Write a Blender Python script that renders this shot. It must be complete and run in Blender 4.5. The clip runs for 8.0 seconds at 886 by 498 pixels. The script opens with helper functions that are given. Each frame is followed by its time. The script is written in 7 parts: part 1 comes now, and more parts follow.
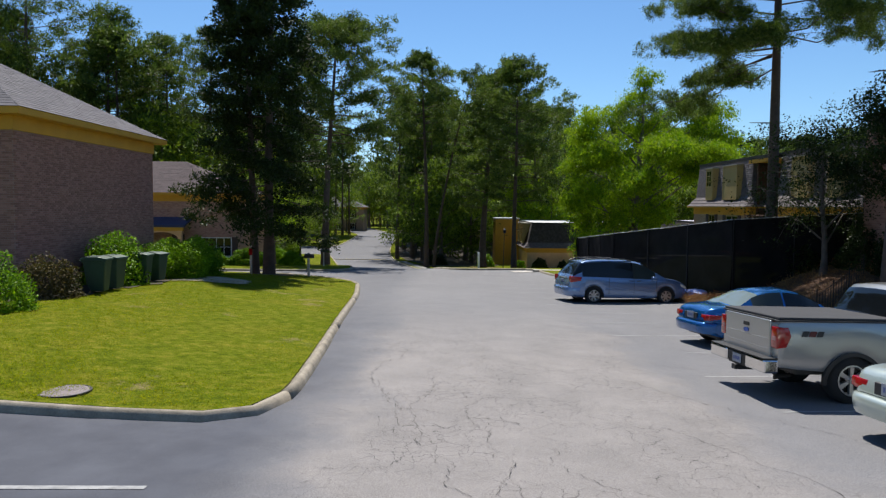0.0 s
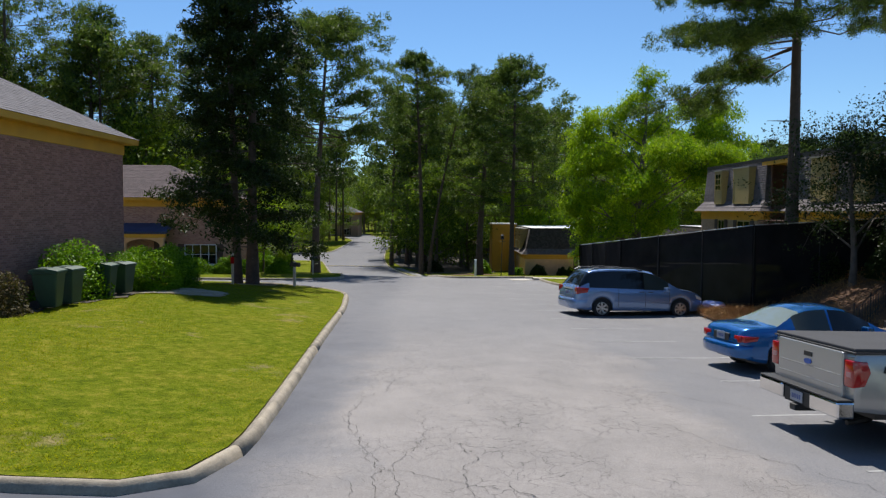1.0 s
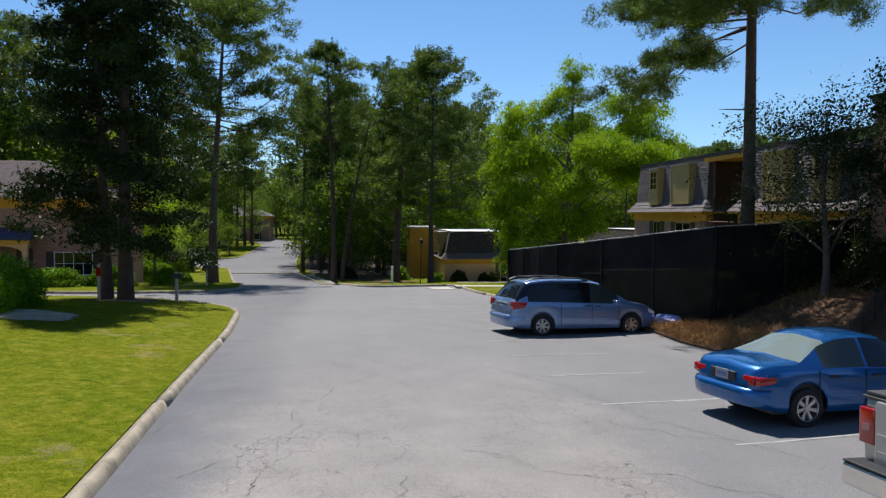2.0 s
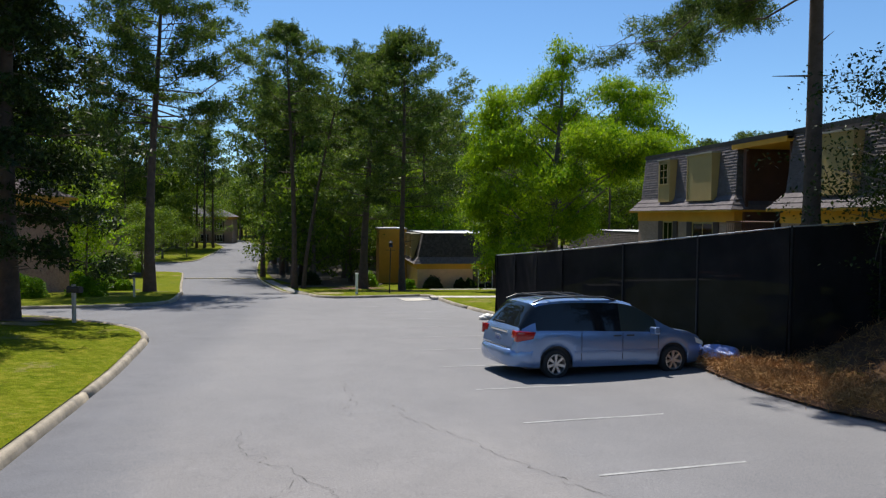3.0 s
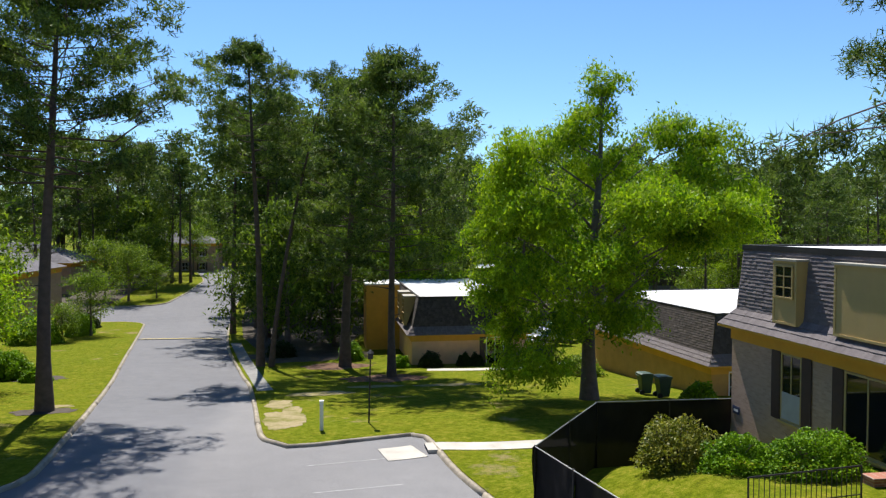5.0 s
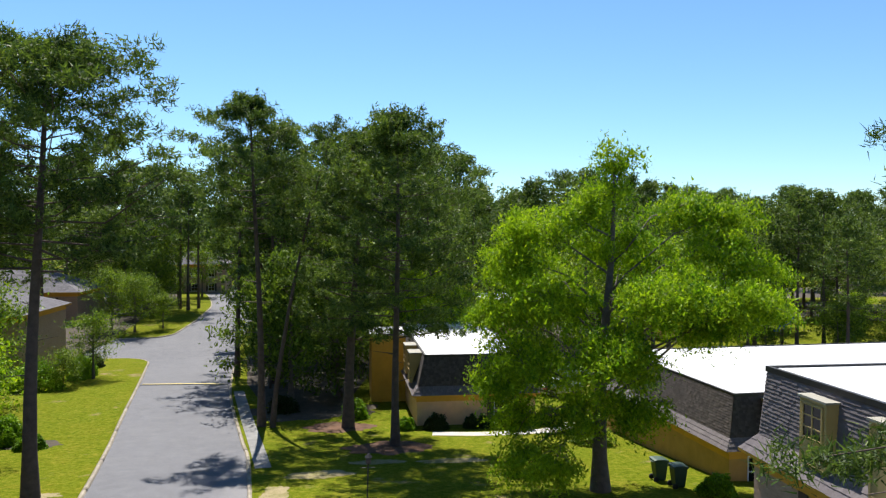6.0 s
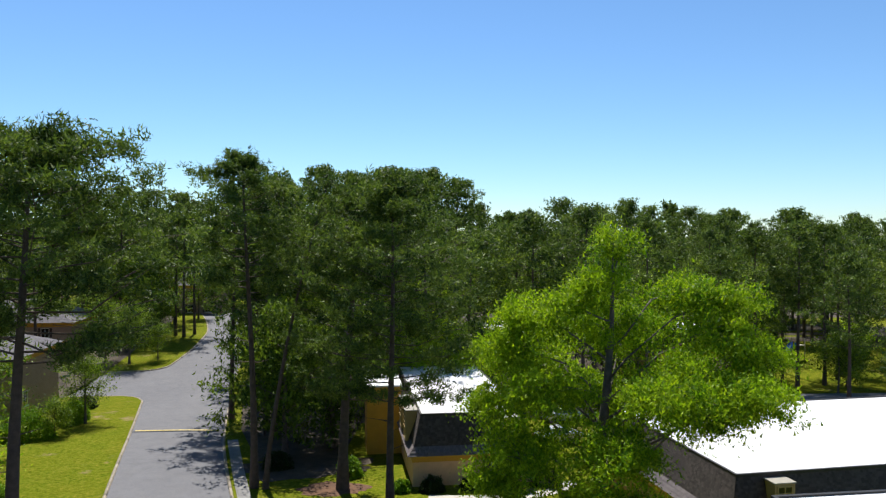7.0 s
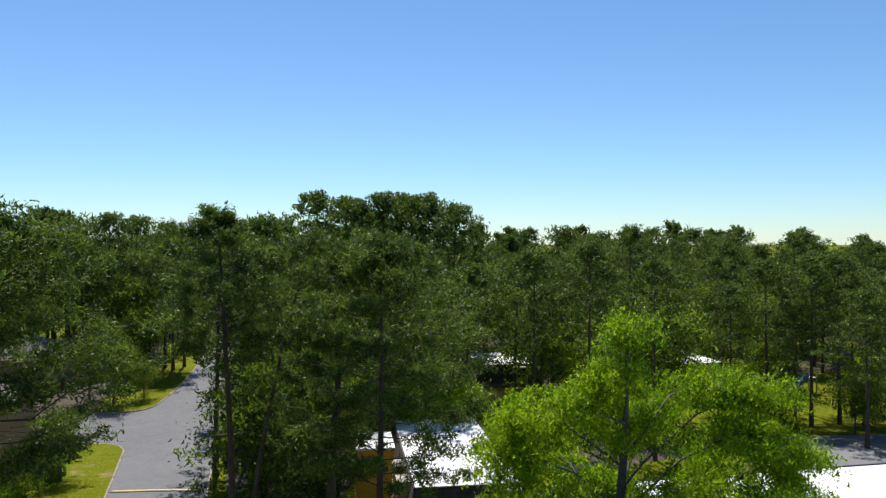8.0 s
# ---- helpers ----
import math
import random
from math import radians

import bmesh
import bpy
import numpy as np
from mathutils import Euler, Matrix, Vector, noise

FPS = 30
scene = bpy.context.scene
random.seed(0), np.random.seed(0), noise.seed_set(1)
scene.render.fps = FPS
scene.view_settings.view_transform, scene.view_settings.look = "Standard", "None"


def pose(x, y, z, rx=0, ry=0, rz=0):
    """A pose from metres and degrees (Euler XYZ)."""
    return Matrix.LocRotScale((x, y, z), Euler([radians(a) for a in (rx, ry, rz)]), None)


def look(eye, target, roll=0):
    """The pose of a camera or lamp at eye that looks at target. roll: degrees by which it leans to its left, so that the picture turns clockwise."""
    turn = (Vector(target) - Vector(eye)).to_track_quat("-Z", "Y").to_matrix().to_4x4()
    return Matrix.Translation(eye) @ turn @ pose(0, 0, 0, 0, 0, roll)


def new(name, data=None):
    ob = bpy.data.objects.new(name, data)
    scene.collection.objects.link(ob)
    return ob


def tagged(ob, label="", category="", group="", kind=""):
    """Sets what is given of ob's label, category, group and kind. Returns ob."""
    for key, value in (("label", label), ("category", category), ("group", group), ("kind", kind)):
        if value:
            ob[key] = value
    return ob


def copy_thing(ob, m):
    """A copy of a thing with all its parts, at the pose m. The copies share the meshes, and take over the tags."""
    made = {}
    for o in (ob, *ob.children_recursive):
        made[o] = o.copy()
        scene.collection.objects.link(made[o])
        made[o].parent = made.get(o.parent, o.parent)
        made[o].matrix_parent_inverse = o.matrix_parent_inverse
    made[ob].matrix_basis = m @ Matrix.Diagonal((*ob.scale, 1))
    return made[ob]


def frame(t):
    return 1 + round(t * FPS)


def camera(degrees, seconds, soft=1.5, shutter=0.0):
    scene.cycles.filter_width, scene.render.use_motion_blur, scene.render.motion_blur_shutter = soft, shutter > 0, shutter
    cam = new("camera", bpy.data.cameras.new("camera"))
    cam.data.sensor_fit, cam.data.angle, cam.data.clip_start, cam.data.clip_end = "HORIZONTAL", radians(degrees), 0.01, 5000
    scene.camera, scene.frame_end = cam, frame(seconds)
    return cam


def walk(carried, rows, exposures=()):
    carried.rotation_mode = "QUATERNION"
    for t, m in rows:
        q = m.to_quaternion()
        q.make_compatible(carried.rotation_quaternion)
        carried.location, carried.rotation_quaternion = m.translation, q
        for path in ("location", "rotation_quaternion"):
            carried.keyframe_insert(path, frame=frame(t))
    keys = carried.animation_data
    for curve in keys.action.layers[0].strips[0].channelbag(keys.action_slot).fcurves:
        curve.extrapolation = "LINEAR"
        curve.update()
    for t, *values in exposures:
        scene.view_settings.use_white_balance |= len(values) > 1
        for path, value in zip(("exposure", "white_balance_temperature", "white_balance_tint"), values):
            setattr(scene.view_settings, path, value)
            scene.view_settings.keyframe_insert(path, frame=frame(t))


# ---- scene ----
FOV = 62.3
cam = camera(FOV, 8.0, 1.3)
# seconds, x, y, z in metres; yaw, pitch, roll in degrees
PATH = [
    (0.0, 0.000, 0.000, 2.595, 0.00, -3.40, 0.46),
    (0.5, 0.011, 0.832, 2.594, -0.16, -3.24, 0.39),
    (1.0, 0.048, 2.373, 2.584, -0.32, -2.99, 0.37),
    (1.1, 0.060, 2.760, 2.579, -0.75, -2.97, 0.33),
    (1.2, 0.078, 3.155, 2.572, -3.20, -2.95, 0.29),
    (1.3, 0.096, 3.560, 2.564, -6.02, -2.92, 0.25),
    (1.4, 0.114, 3.975, 2.556, -6.45, -2.89, 0.21),
    (1.5, 0.133, 4.399, 2.546, -6.53, -2.86, 0.17),
    (1.7, 0.180, 5.348, 2.514, -6.85, -2.75, 0.23),
    (2.8, 0.850, 12.045, 2.348, -6.65, -2.60, 0.40),
    (2.9, 0.917, 12.655, 2.327, -7.35, -2.55, 0.40),
    (3.0, 0.984, 13.275, 2.311, -9.04, -2.51, 0.40),
    (3.1, 1.055, 13.940, 2.289, -9.12, -2.46, 0.39),
    (3.5, 1.366, 16.737, 2.211, -9.24, -2.30, 0.36),
    (4.0, 1.902, 20.367, 2.638, -9.37, -2.23, 0.19),
    (4.5, 2.361, 23.202, 4.182, -9.54, -2.08, 0.02),
    (4.7, 2.540, 24.062, 4.896, -9.46, -1.99, 0.02),
    (5.8, 3.357, 26.480, 8.839, -8.12, -1.56, 0.26),
    (6.0, 3.430, 26.657, 9.508, -8.13, -1.48, 0.25),
    (6.5, 3.527, 26.800, 11.272, -8.16, -1.40, 0.22),
    (7.0, 3.744, 27.560, 13.127, -8.21, -1.22, 0.20),
    (7.5, 4.159, 29.000, 14.897, -8.19, -0.99, 0.11),
    (8.0, 4.649, 31.296, 16.339, -8.21, -0.65, -0.10),
]
EXPOSURES = ((0.0, 0.42), (3.5, 0.52), (4.5, 0.70), (6.0, 0.86), (7.0, 0.60), (8.0, 0.48))
walk(cam, [(t, pose(x, y, z, 90 + pitch, 0, yaw) @ pose(0, 0, 0, 0, 0, roll)) for t, x, y, z, yaw, pitch, roll in PATH], EXPOSURES)

# ---- world and light ----
SUN_DIR = Vector((-0.10, 1.0, 0.0)).normalized()  # towards the sun, on the plan
SUN_ELEV = radians(59)
world = bpy.data.worlds.new("world")
scene.world = world
world.use_nodes = True
wt = world.node_tree
sky = wt.nodes.new("ShaderNodeTexSky")
sky.sky_type = "NISHITA"
sky.sun_disc = False
sky.sun_elevation = SUN_ELEV
sky.sun_rotation = math.atan2(SUN_DIR.x, SUN_DIR.y)
sky.altitude = 100
sky.air_density, sky.dust_density, sky.ozone_density = 1.0, 0.0, 6.0
tint = wt.nodes.new("ShaderNodeMix")
tint.data_type, tint.blend_type = "RGBA", "MULTIPLY"
tint.inputs[0].default_value = 1.0
tint.inputs[7].default_value = (0.83, 0.97, 1.05, 1)
wt.links.new(sky.outputs[0], tint.inputs[6])
wt.links.new(tint.outputs[2], wt.nodes["Background"].inputs[0])
wt.nodes["Background"].inputs[1].default_value = 0.088

sun = new("sun", bpy.data.lights.new("sun", "SUN"))
sun.data.energy, sun.data.angle, sun.data.color = 5.0, radians(0.53), (1.0, 0.955, 0.89)
to_sun = Vector((SUN_DIR.x * math.cos(SUN_ELEV), SUN_DIR.y * math.cos(SUN_ELEV), math.sin(SUN_ELEV)))
sun.matrix_world = look(to_sun * 60, (0, 0, 0))


# ---- materials ----
def mat(name):
    m = bpy.data.materials.new(name)
    m.use_nodes = True
    nt = m.node_tree
    b = nt.nodes["Principled BSDF"]
    return m, nt, b


def node(nt, kind, **inputs):
    n = nt.nodes.new(kind)
    for key, value in inputs.items():
        n.inputs[key.replace("_", " ")].default_value = value
    return n


def coords(nt, kind="Object"):
    return nt.nodes.new("ShaderNodeTexCoord").outputs[kind]


def noise_fac(nt, scale, detail=4.0, rough=0.6, vec=None):
    n = node(nt, "ShaderNodeTexNoise", Scale=scale, Detail=detail, Roughness=rough)
    nt.links.new(vec if vec is not None else coords(nt), n.inputs["Vector"])
    return n.outputs[0]


def ramp(nt, fac, *stops):
    r = nt.nodes.new("ShaderNodeValToRGB")
    while len(r.color_ramp.elements) < len(stops):
        r.color_ramp.elements.new(0.5)
    for e, (p, c) in zip(r.color_ramp.elements, stops):
        e.position, e.color = p, (*c, 1) if len(c) == 3 else c
    nt.links.new(fac, r.inputs[0])
    return r.outputs[0]


def mix(nt, fac, a, b, mode="MIX"):
    n = nt.nodes.new("ShaderNodeMix")
    n.data_type, n.blend_type = "RGBA", mode
    for sock, v in ((n.inputs[0], fac), (n.inputs[6], a), (n.inputs[7], b)):
        if isinstance(v, (int, float)):
            sock.default_value = v
        elif isinstance(v, tuple):
            sock.default_value = (*v, 1)
        else:
            nt.links.new(v, sock)
    return n.outputs[2]


def bump(nt, b, height, strength=0.3, distance=0.02):
    n = node(nt, "ShaderNodeBump", Strength=strength, Distance=distance)
    nt.links.new(height, n.inputs["Height"])
    nt.links.new(n.outputs[0], b.inputs["Normal"])


def plain(name, color, rough=0.6, metal=0.0, var=0.12, scale=6.0, grain=60.0, bumpy=0.1, coat=0.0):
    """A surface of one colour with stains at one scale and grain at another."""
    m, nt, b = mat(name)
    dark = tuple(c * (1 - var) for c in color)
    light = tuple(min(1, c * (1 + var)) for c in color)
    big = noise_fac(nt, scale)
    fine = noise_fac(nt, grain, 2.0)
    c1 = ramp(nt, big, (0.3, dark), (0.7, light))
    c2 = mix(nt, 0.25, c1, ramp(nt, fine, (0.3, dark), (0.7, light)))
    nt.links.new(c2, b.inputs["Base Color"])
    b.inputs["Roughness"].default_value, b.inputs["Metallic"].default_value = rough, metal
    b.inputs["Coat Weight"].default_value = coat
    b.inputs["Coat Roughness"].default_value = 0.05
    if bumpy:
        bump(nt, b, fine, bumpy, 0.01)
    return m


def per_piece(name, stops, rough=0.8, grain=40.0, bumpy=0.2, amount=0.35):
    """A surface whose separate pieces differ in tone."""
    m, nt, b = mat(name)
    info = nt.nodes.new("ShaderNodeObjectInfo").outputs["Random"]
    geo = nt.nodes.new("ShaderNodeNewGeometry").outputs["Random Per Island"]
    add = nt.nodes.new("ShaderNodeMath")
    add.operation = "ADD"
    nt.links.new(info, add.inputs[0])
    nt.links.new(geo, add.inputs[1])
    wrap = nt.nodes.new("ShaderNodeMath")
    wrap.operation = "FRACT"
    nt.links.new(add.outputs[0], wrap.inputs[0])
    base = ramp(nt, wrap.outputs[0], *stops)
    fine = noise_fac(nt, grain, 4.0)
    c = mix(nt, amount, base, ramp(nt, fine, (0.25, tuple(x * 0.5 for x in stops[0][1])), (0.75, tuple(min(1, x * 1.3) for x in stops[-1][1]))))
    nt.links.new(c, b.inputs["Base Color"])
    b.inputs["Roughness"].default_value = rough
    bump(nt, b, fine, bumpy, 0.01)
    return m


def foliage(name, stops, gloss=0.45, through_light=0.35, shine=0.30):
    m, nt, b = mat(name)
    geo = nt.nodes.new("ShaderNodeNewGeometry").outputs["Random Per Island"]
    c = ramp(nt, geo, *stops)
    big = noise_fac(nt, 0.35, 2.0)
    c = mix(nt, 0.35, c, ramp(nt, big, (0.35, stops[0][1]), (0.65, stops[-1][1])))
    nt.links.new(c, b.inputs["Base Color"])
    b.inputs["Roughness"].default_value = gloss
    b.inputs["Specular IOR Level"].default_value = shine
    tr = nt.nodes.new("ShaderNodeBsdfTranslucent")
    nt.links.new(mix(nt, 1.0, c, (0.95, 1.0, 0.55), "MULTIPLY"), tr.inputs[0])
    ms = nt.nodes.new("ShaderNodeMixShader")
    ms.inputs[0].default_value = through_light
    nt.links.new(b.outputs[0], ms.inputs[1])
    nt.links.new(tr.outputs[0], ms.inputs[2])
    nt.links.new(ms.outputs[0], nt.nodes["Material Output"].inputs[0])
    return m


def grass_mat():
    m, nt, b = mat("lawn_grass")
    big, mid, fine = noise_fac(nt, 0.16, 3.0), noise_fac(nt, 0.75, 7.0, 0.68), noise_fac(nt, 28.0, 3.0)
    c = ramp(nt, mid, (0.36, (0.036, 0.092, 0.002)), (0.50, (0.105, 0.138, 0.003)), (0.61, (0.29, 0.21, 0.030)))
    c = mix(nt, 0.5, c, ramp(nt, big, (0.38, (0.058, 0.104, 0.002)), (0.62, (0.155, 0.142, 0.007))))
    grit = noise_fac(nt, 11.0, 6.0, 0.75)
    c = mix(nt, 0.52, c, ramp(nt, grit, (0.36, (0.022, 0.034, 0.002)), (0.64, (0.20, 0.22, 0.014))))
    c = mix(nt, 0.25, c, ramp(nt, fine, (0.3, (0.028, 0.048, 0.003)), (0.7, (0.16, 0.18, 0.012))))
    c = mix(nt, 0.42, c, ramp(nt, noise_fac(nt, 3.4, 9.0, 0.82), (0.37, (0.016, 0.042, 0.001)), (0.50, (0.115, 0.150, 0.004)), (0.63, (0.34, 0.29, 0.045))))
    bare = ramp(nt, noise_fac(nt, 0.33, 6.0, 0.7), (0.60, (0, 0, 0)), (0.70, (0.85, 0.85, 0.85)))
    c = mix(nt, bare, c, ramp(nt, fine, (0.3, (0.17, 0.125, 0.06)), (0.7, (0.34, 0.26, 0.15))))
    nt.links.new(c, b.inputs["Base Color"])
    b.inputs["Roughness"].default_value = 1.0
    b.inputs["Specular IOR Level"].default_value = 0.04
    bump(nt, b, fine, 0.9, 0.05)
    return m


def asphalt_mat():
    """Bleached, crazed asphalt in the middle of the lot; darker, smoother sealed asphalt round it."""
    m, nt, b = mat("old_asphalt")
    big, mid, grain = noise_fac(nt, 0.12, 4.0), noise_fac(nt, 1.1, 6.0), noise_fac(nt, 70.0, 3.0)
    c = ramp(nt, big, (0.32, (0.092, 0.092, 0.104)), (0.68, (0.166, 0.163, 0.172)))
    c = mix(nt, 0.30, c, ramp(nt, mid, (0.3, (0.078, 0.078, 0.090)), (0.7, (0.185, 0.183, 0.190))))
    # worn middle: where the traffic runs
    sep = nt.nodes.new("ShaderNodeSeparateXYZ")
    nt.links.new(coords(nt), sep.inputs[0])

    def math_node(op, a, bb):
        n = nt.nodes.new("ShaderNodeMath")
        n.operation = op
        for k, v in enumerate((a, bb)):
            if isinstance(v, (int, float)):
                n.inputs[k].default_value = v
            else:
                nt.links.new(v, n.inputs[k])
        return n.outputs[0]
    wob = math_node("MULTIPLY", math_node("SUBTRACT", noise_fac(nt, 0.5, 5.0), 0.5), 3.2)
    off = math_node("ABSOLUTE", math_node("ADD", math_node("SUBTRACT", sep.outputs[0], 1.3), wob), 0)
    wear = math_node("MULTIPLY", ramp(nt, math_node("DIVIDE", off, 5.0), (0.48, (1, 1, 1)), (0.66, (0, 0, 0))),
                     ramp(nt, math_node("DIVIDE", math_node("ADD", sep.outputs[1], wob), 60.0), (0.25, (1, 1, 1)), (0.42, (0.10, 0.10, 0.10))))
    worn = ramp(nt, mid, (0.25, (0.165, 0.146, 0.134)), (0.75, (0.275, 0.245, 0.226)))
    c = mix(nt, wear, c, worn)
    c = mix(nt, 0.42, c, ramp(nt, grain, (0.3, (0.05, 0.05, 0.05)), (0.7, (0.36, 0.35, 0.34))))
    seal = math_node("MULTIPLY", ramp(nt, math_node("DIVIDE", math_node("ADD", math_node("ADD", sep.outputs[0], 10.0), math_node("MULTIPLY", wob, 0.5)), 20.0), (0.37, (1, 1, 1)), (0.44, (0, 0, 0))),
                     ramp(nt, math_node("DIVIDE", math_node("ADD", sep.outputs[1], wob), 60.0), (0.16, (0.9, 0.9, 0.9)), (0.45, (0.35, 0.35, 0.35))))
    c = mix(nt, seal, c, ramp(nt, mid, (0.25, (0.034, 0.038, 0.052)), (0.75, (0.078, 0.084, 0.104))))
    # crazing: thin cracks between plates of uneven size
    warp = nt.nodes.new("ShaderNodeMixRGB")
    warp.blend_type = "ADD"
    warp.inputs[0].default_value = 0.65
    nt.links.new(coords(nt), warp.inputs[1])
    n2 = node(nt, "ShaderNodeTexNoise", Scale=2.2, Detail=5.0)
    nt.links.new(coords(nt), n2.inputs["Vector"])
    nt.links.new(n2.outputs["Color"], warp.inputs[2])
    lines = None
    for scale, width in ((1.7, 0.012), (4.2, 0.022)):
        v = node(nt, "ShaderNodeTexVoronoi", Scale=scale)
        v.feature = "DISTANCE_TO_EDGE"
        v.voronoi_dimensions = "2D"
        nt.links.new(warp.outputs[0], v.inputs["Vector"])
        l = ramp(nt, v.outputs["Distance"], (0.0, (1, 1, 1)), (width, (0, 0, 0)))
        lines = l if lines is None else mix(nt, 1.0, lines, l, "ADD")
    patchy = ramp(nt, noise_fac(nt, 0.8, 4.0), (0.40, (0, 0, 0)), (0.60, (1, 1, 1)))
    lines = mix(nt, 1.0, mix(nt, 1.0, lines, patchy, "MULTIPLY"), wear, "MULTIPLY")
    c = mix(nt, lines, c, (0.030, 0.027, 0.026))
    nt.links.new(c, b.inputs["Base Color"])
    b.inputs["Roughness"].default_value = 0.82
    b.inputs["Specular IOR Level"].default_value = 0.3
    bump(nt, b, mix(nt, 0.6, grain, mix(nt, 1.0, (1.0, 1.0, 1.0), lines, "SUBTRACT")), 0.5, 0.012)
    return m


def brick_mat(name, stops, mortar, sx=0.203, sz=0.067):
    """Courses of bricks at their true size, for walls that stay too far off to lay one by one."""
    m, nt, b = mat(name)
    sep = nt.nodes.new("ShaderNodeSeparateXYZ")
    nt.links.new(coords(nt), sep.inputs[0])
    nrm = nt.nodes.new("ShaderNodeSeparateXYZ")
    tex_n = nt.nodes.new("ShaderNodeTexCoord").outputs["Normal"]
    nt.links.new(tex_n, nrm.inputs[0])
    ab = nt.nodes.new("ShaderNodeMath"); ab.operation = "ABSOLUTE"
    nt.links.new(nrm.outputs[0], ab.inputs[0])
    gt = nt.nodes.new("ShaderNodeMath"); gt.operation = "GREATER_THAN"; gt.inputs[1].default_value = 0.5
    nt.links.new(ab.outputs[0], gt.inputs[0])
    pick = nt.nodes.new("ShaderNodeMix")
    nt.links.new(gt.outputs[0], pick.inputs[0])
    nt.links.new(sep.outputs[0], pick.inputs[2])
    nt.links.new(sep.outputs[1], pick.inputs[3])
    comb = nt.nodes.new("ShaderNodeCombineXYZ")
    nt.links.new(pick.outputs[0], comb.inputs[0])
    nt.links.new(sep.outputs[2], comb.inputs[1])
    br = node(nt, "ShaderNodeTexBrick", Scale=1.0, Mortar_Size=0.006, Bias=0.0, Brick_Width=sx, Row_Height=sz)
    br.inputs["Color1"].default_value = (0, 0, 0, 1)
    br.inputs["Color2"].default_value = (1, 1, 1, 1)
    br.inputs["Mortar"].default_value = (0.5, 0.5, 0.5, 1)
    nt.links.new(comb.outputs[0], br.inputs["Vector"])
    c = ramp(nt, br.outputs["Color"], *stops)
    c = mix(nt, 0.3, c, ramp(nt, noise_fac(nt, 0.6, 5.0), (0.3, stops[0][1]), (0.7, stops[-1][1])))
    c = mix(nt, br.outputs["Fac"], c, mortar)
    nt.links.new(c, b.inputs["Base Color"])
    b.inputs["Roughness"].default_value = 0.9
    inv = nt.nodes.new("ShaderNodeMath"); inv.operation = "SUBTRACT"; inv.inputs[0].default_value = 1.0
    nt.links.new(br.outputs["Fac"], inv.inputs[1])
    bump(nt, b, inv.outputs[0], 0.6, 0.01)
    return m


def glass_mat(name, tint=(0.008, 0.010, 0.012)):
    m, nt, b = mat(name)
    b.inputs["Base Color"].default_value = (*tint, 1)
    b.inputs["Roughness"].default_value = 0.04
    b.inputs["Specular IOR Level"].default_value = 0.45
    return m


def car_paint(name, color, metal=0.55, rough=0.28):
    m, nt, b = mat(name)
    flake = noise_fac(nt, 900.0, 2.0)
    dust = noise_fac(nt, 2.2, 5.0)
    c = mix(nt, 0.2, color, ramp(nt, flake, (0.3, tuple(x * 0.75 for x in color)), (0.7, tuple(min(1, x * 1.3) for x in color))))
    c = mix(nt, ramp(nt, dust, (0.45, (0, 0, 0)), (0.8, (0.05, 0.05, 0.05))), c, (0.32, 0.29, 0.25))
    nt.links.new(c, b.inputs["Base Color"])
    b.inputs["Metallic"].default_value, b.inputs["Roughness"].default_value = metal, rough
    b.inputs["Coat Weight"].default_value = 0.9
    b.inputs["Coat Roughness"].default_value = 0.04
    return m


GRASS = grass_mat()
BLADES = foliage("grass_blades", ((0.0, (0.13, 0.20, 0.004)), (0.5, (0.22, 0.27, 0.007)), (1.0, (0.38, 0.34, 0.02))), 0.8, 0.7, 0.05)
ASPHALT = asphalt_mat()


def thin_grass_mat():
    """Sandy soil that thin grass grows through."""
    m, nt, b = mat("thin_grass_on_sand")
    n1, n2 = noise_fac(nt, 0.8, 9.0, 0.72), noise_fac(nt, 40.0, 3.0)
    sand = ramp(nt, n2, (0.3, (0.21, 0.17, 0.09)), (0.7, (0.36, 0.30, 0.18)))
    green = ramp(nt, n2, (0.3, (0.045, 0.065, 0.004)), (0.7, (0.16, 0.16, 0.012)))
    nt.links.new(mix(nt, ramp(nt, n1, (0.30, (0, 0, 0)), (0.56, (1, 1, 1))), green, sand), b.inputs["Base Color"])
    b.inputs["Roughness"].default_value = 1.0
    b.inputs["Specular IOR Level"].default_value = 0.05
    bump(nt, b, n2, 0.6, 0.02)
    return m


THIN_GRASS = thin_grass_mat()
CONCRETE = plain("kerb_concrete", (0.28, 0.24, 0.18), 0.9, 0, 0.5, 2.4, 40, 0.4)
WALK = plain("pale_concrete", (0.42, 0.39, 0.34), 0.9, 0, 0.25, 1.2, 50, 0.3)
LINE = plain("worn_line_paint", (0.29, 0.29, 0.285), 0.85, 0, 0.35, 7, 60, 0.2)
STRAW = plain("pine_straw", (0.10, 0.048, 0.022), 0.95, 0, 0.5, 1.6, 30, 0.9)
LITTER = plain("leaf_litter", (0.052, 0.039, 0.025), 0.95, 0, 0.5, 1.2, 25, 0.9)
NEEDLES = per_piece("straw_needles", ((0.0, (0.12, 0.05, 0.015)), (0.5, (0.30, 0.14, 0.04)), (1.0, (0.50, 0.28, 0.09))), 0.9)
SAND = plain("sandy_soil", (0.36, 0.29, 0.20), 0.95, 0, 0.45, 1.1, 30, 0.5)
BARK = plain("pine_bark", (0.085, 0.06, 0.047), 0.95, 0, 0.4, 3.0, 18, 0.9)
BARK2 = plain("grey_bark", (0.11, 0.09, 0.075), 0.95, 0, 0.35, 3.0, 22, 0.8)
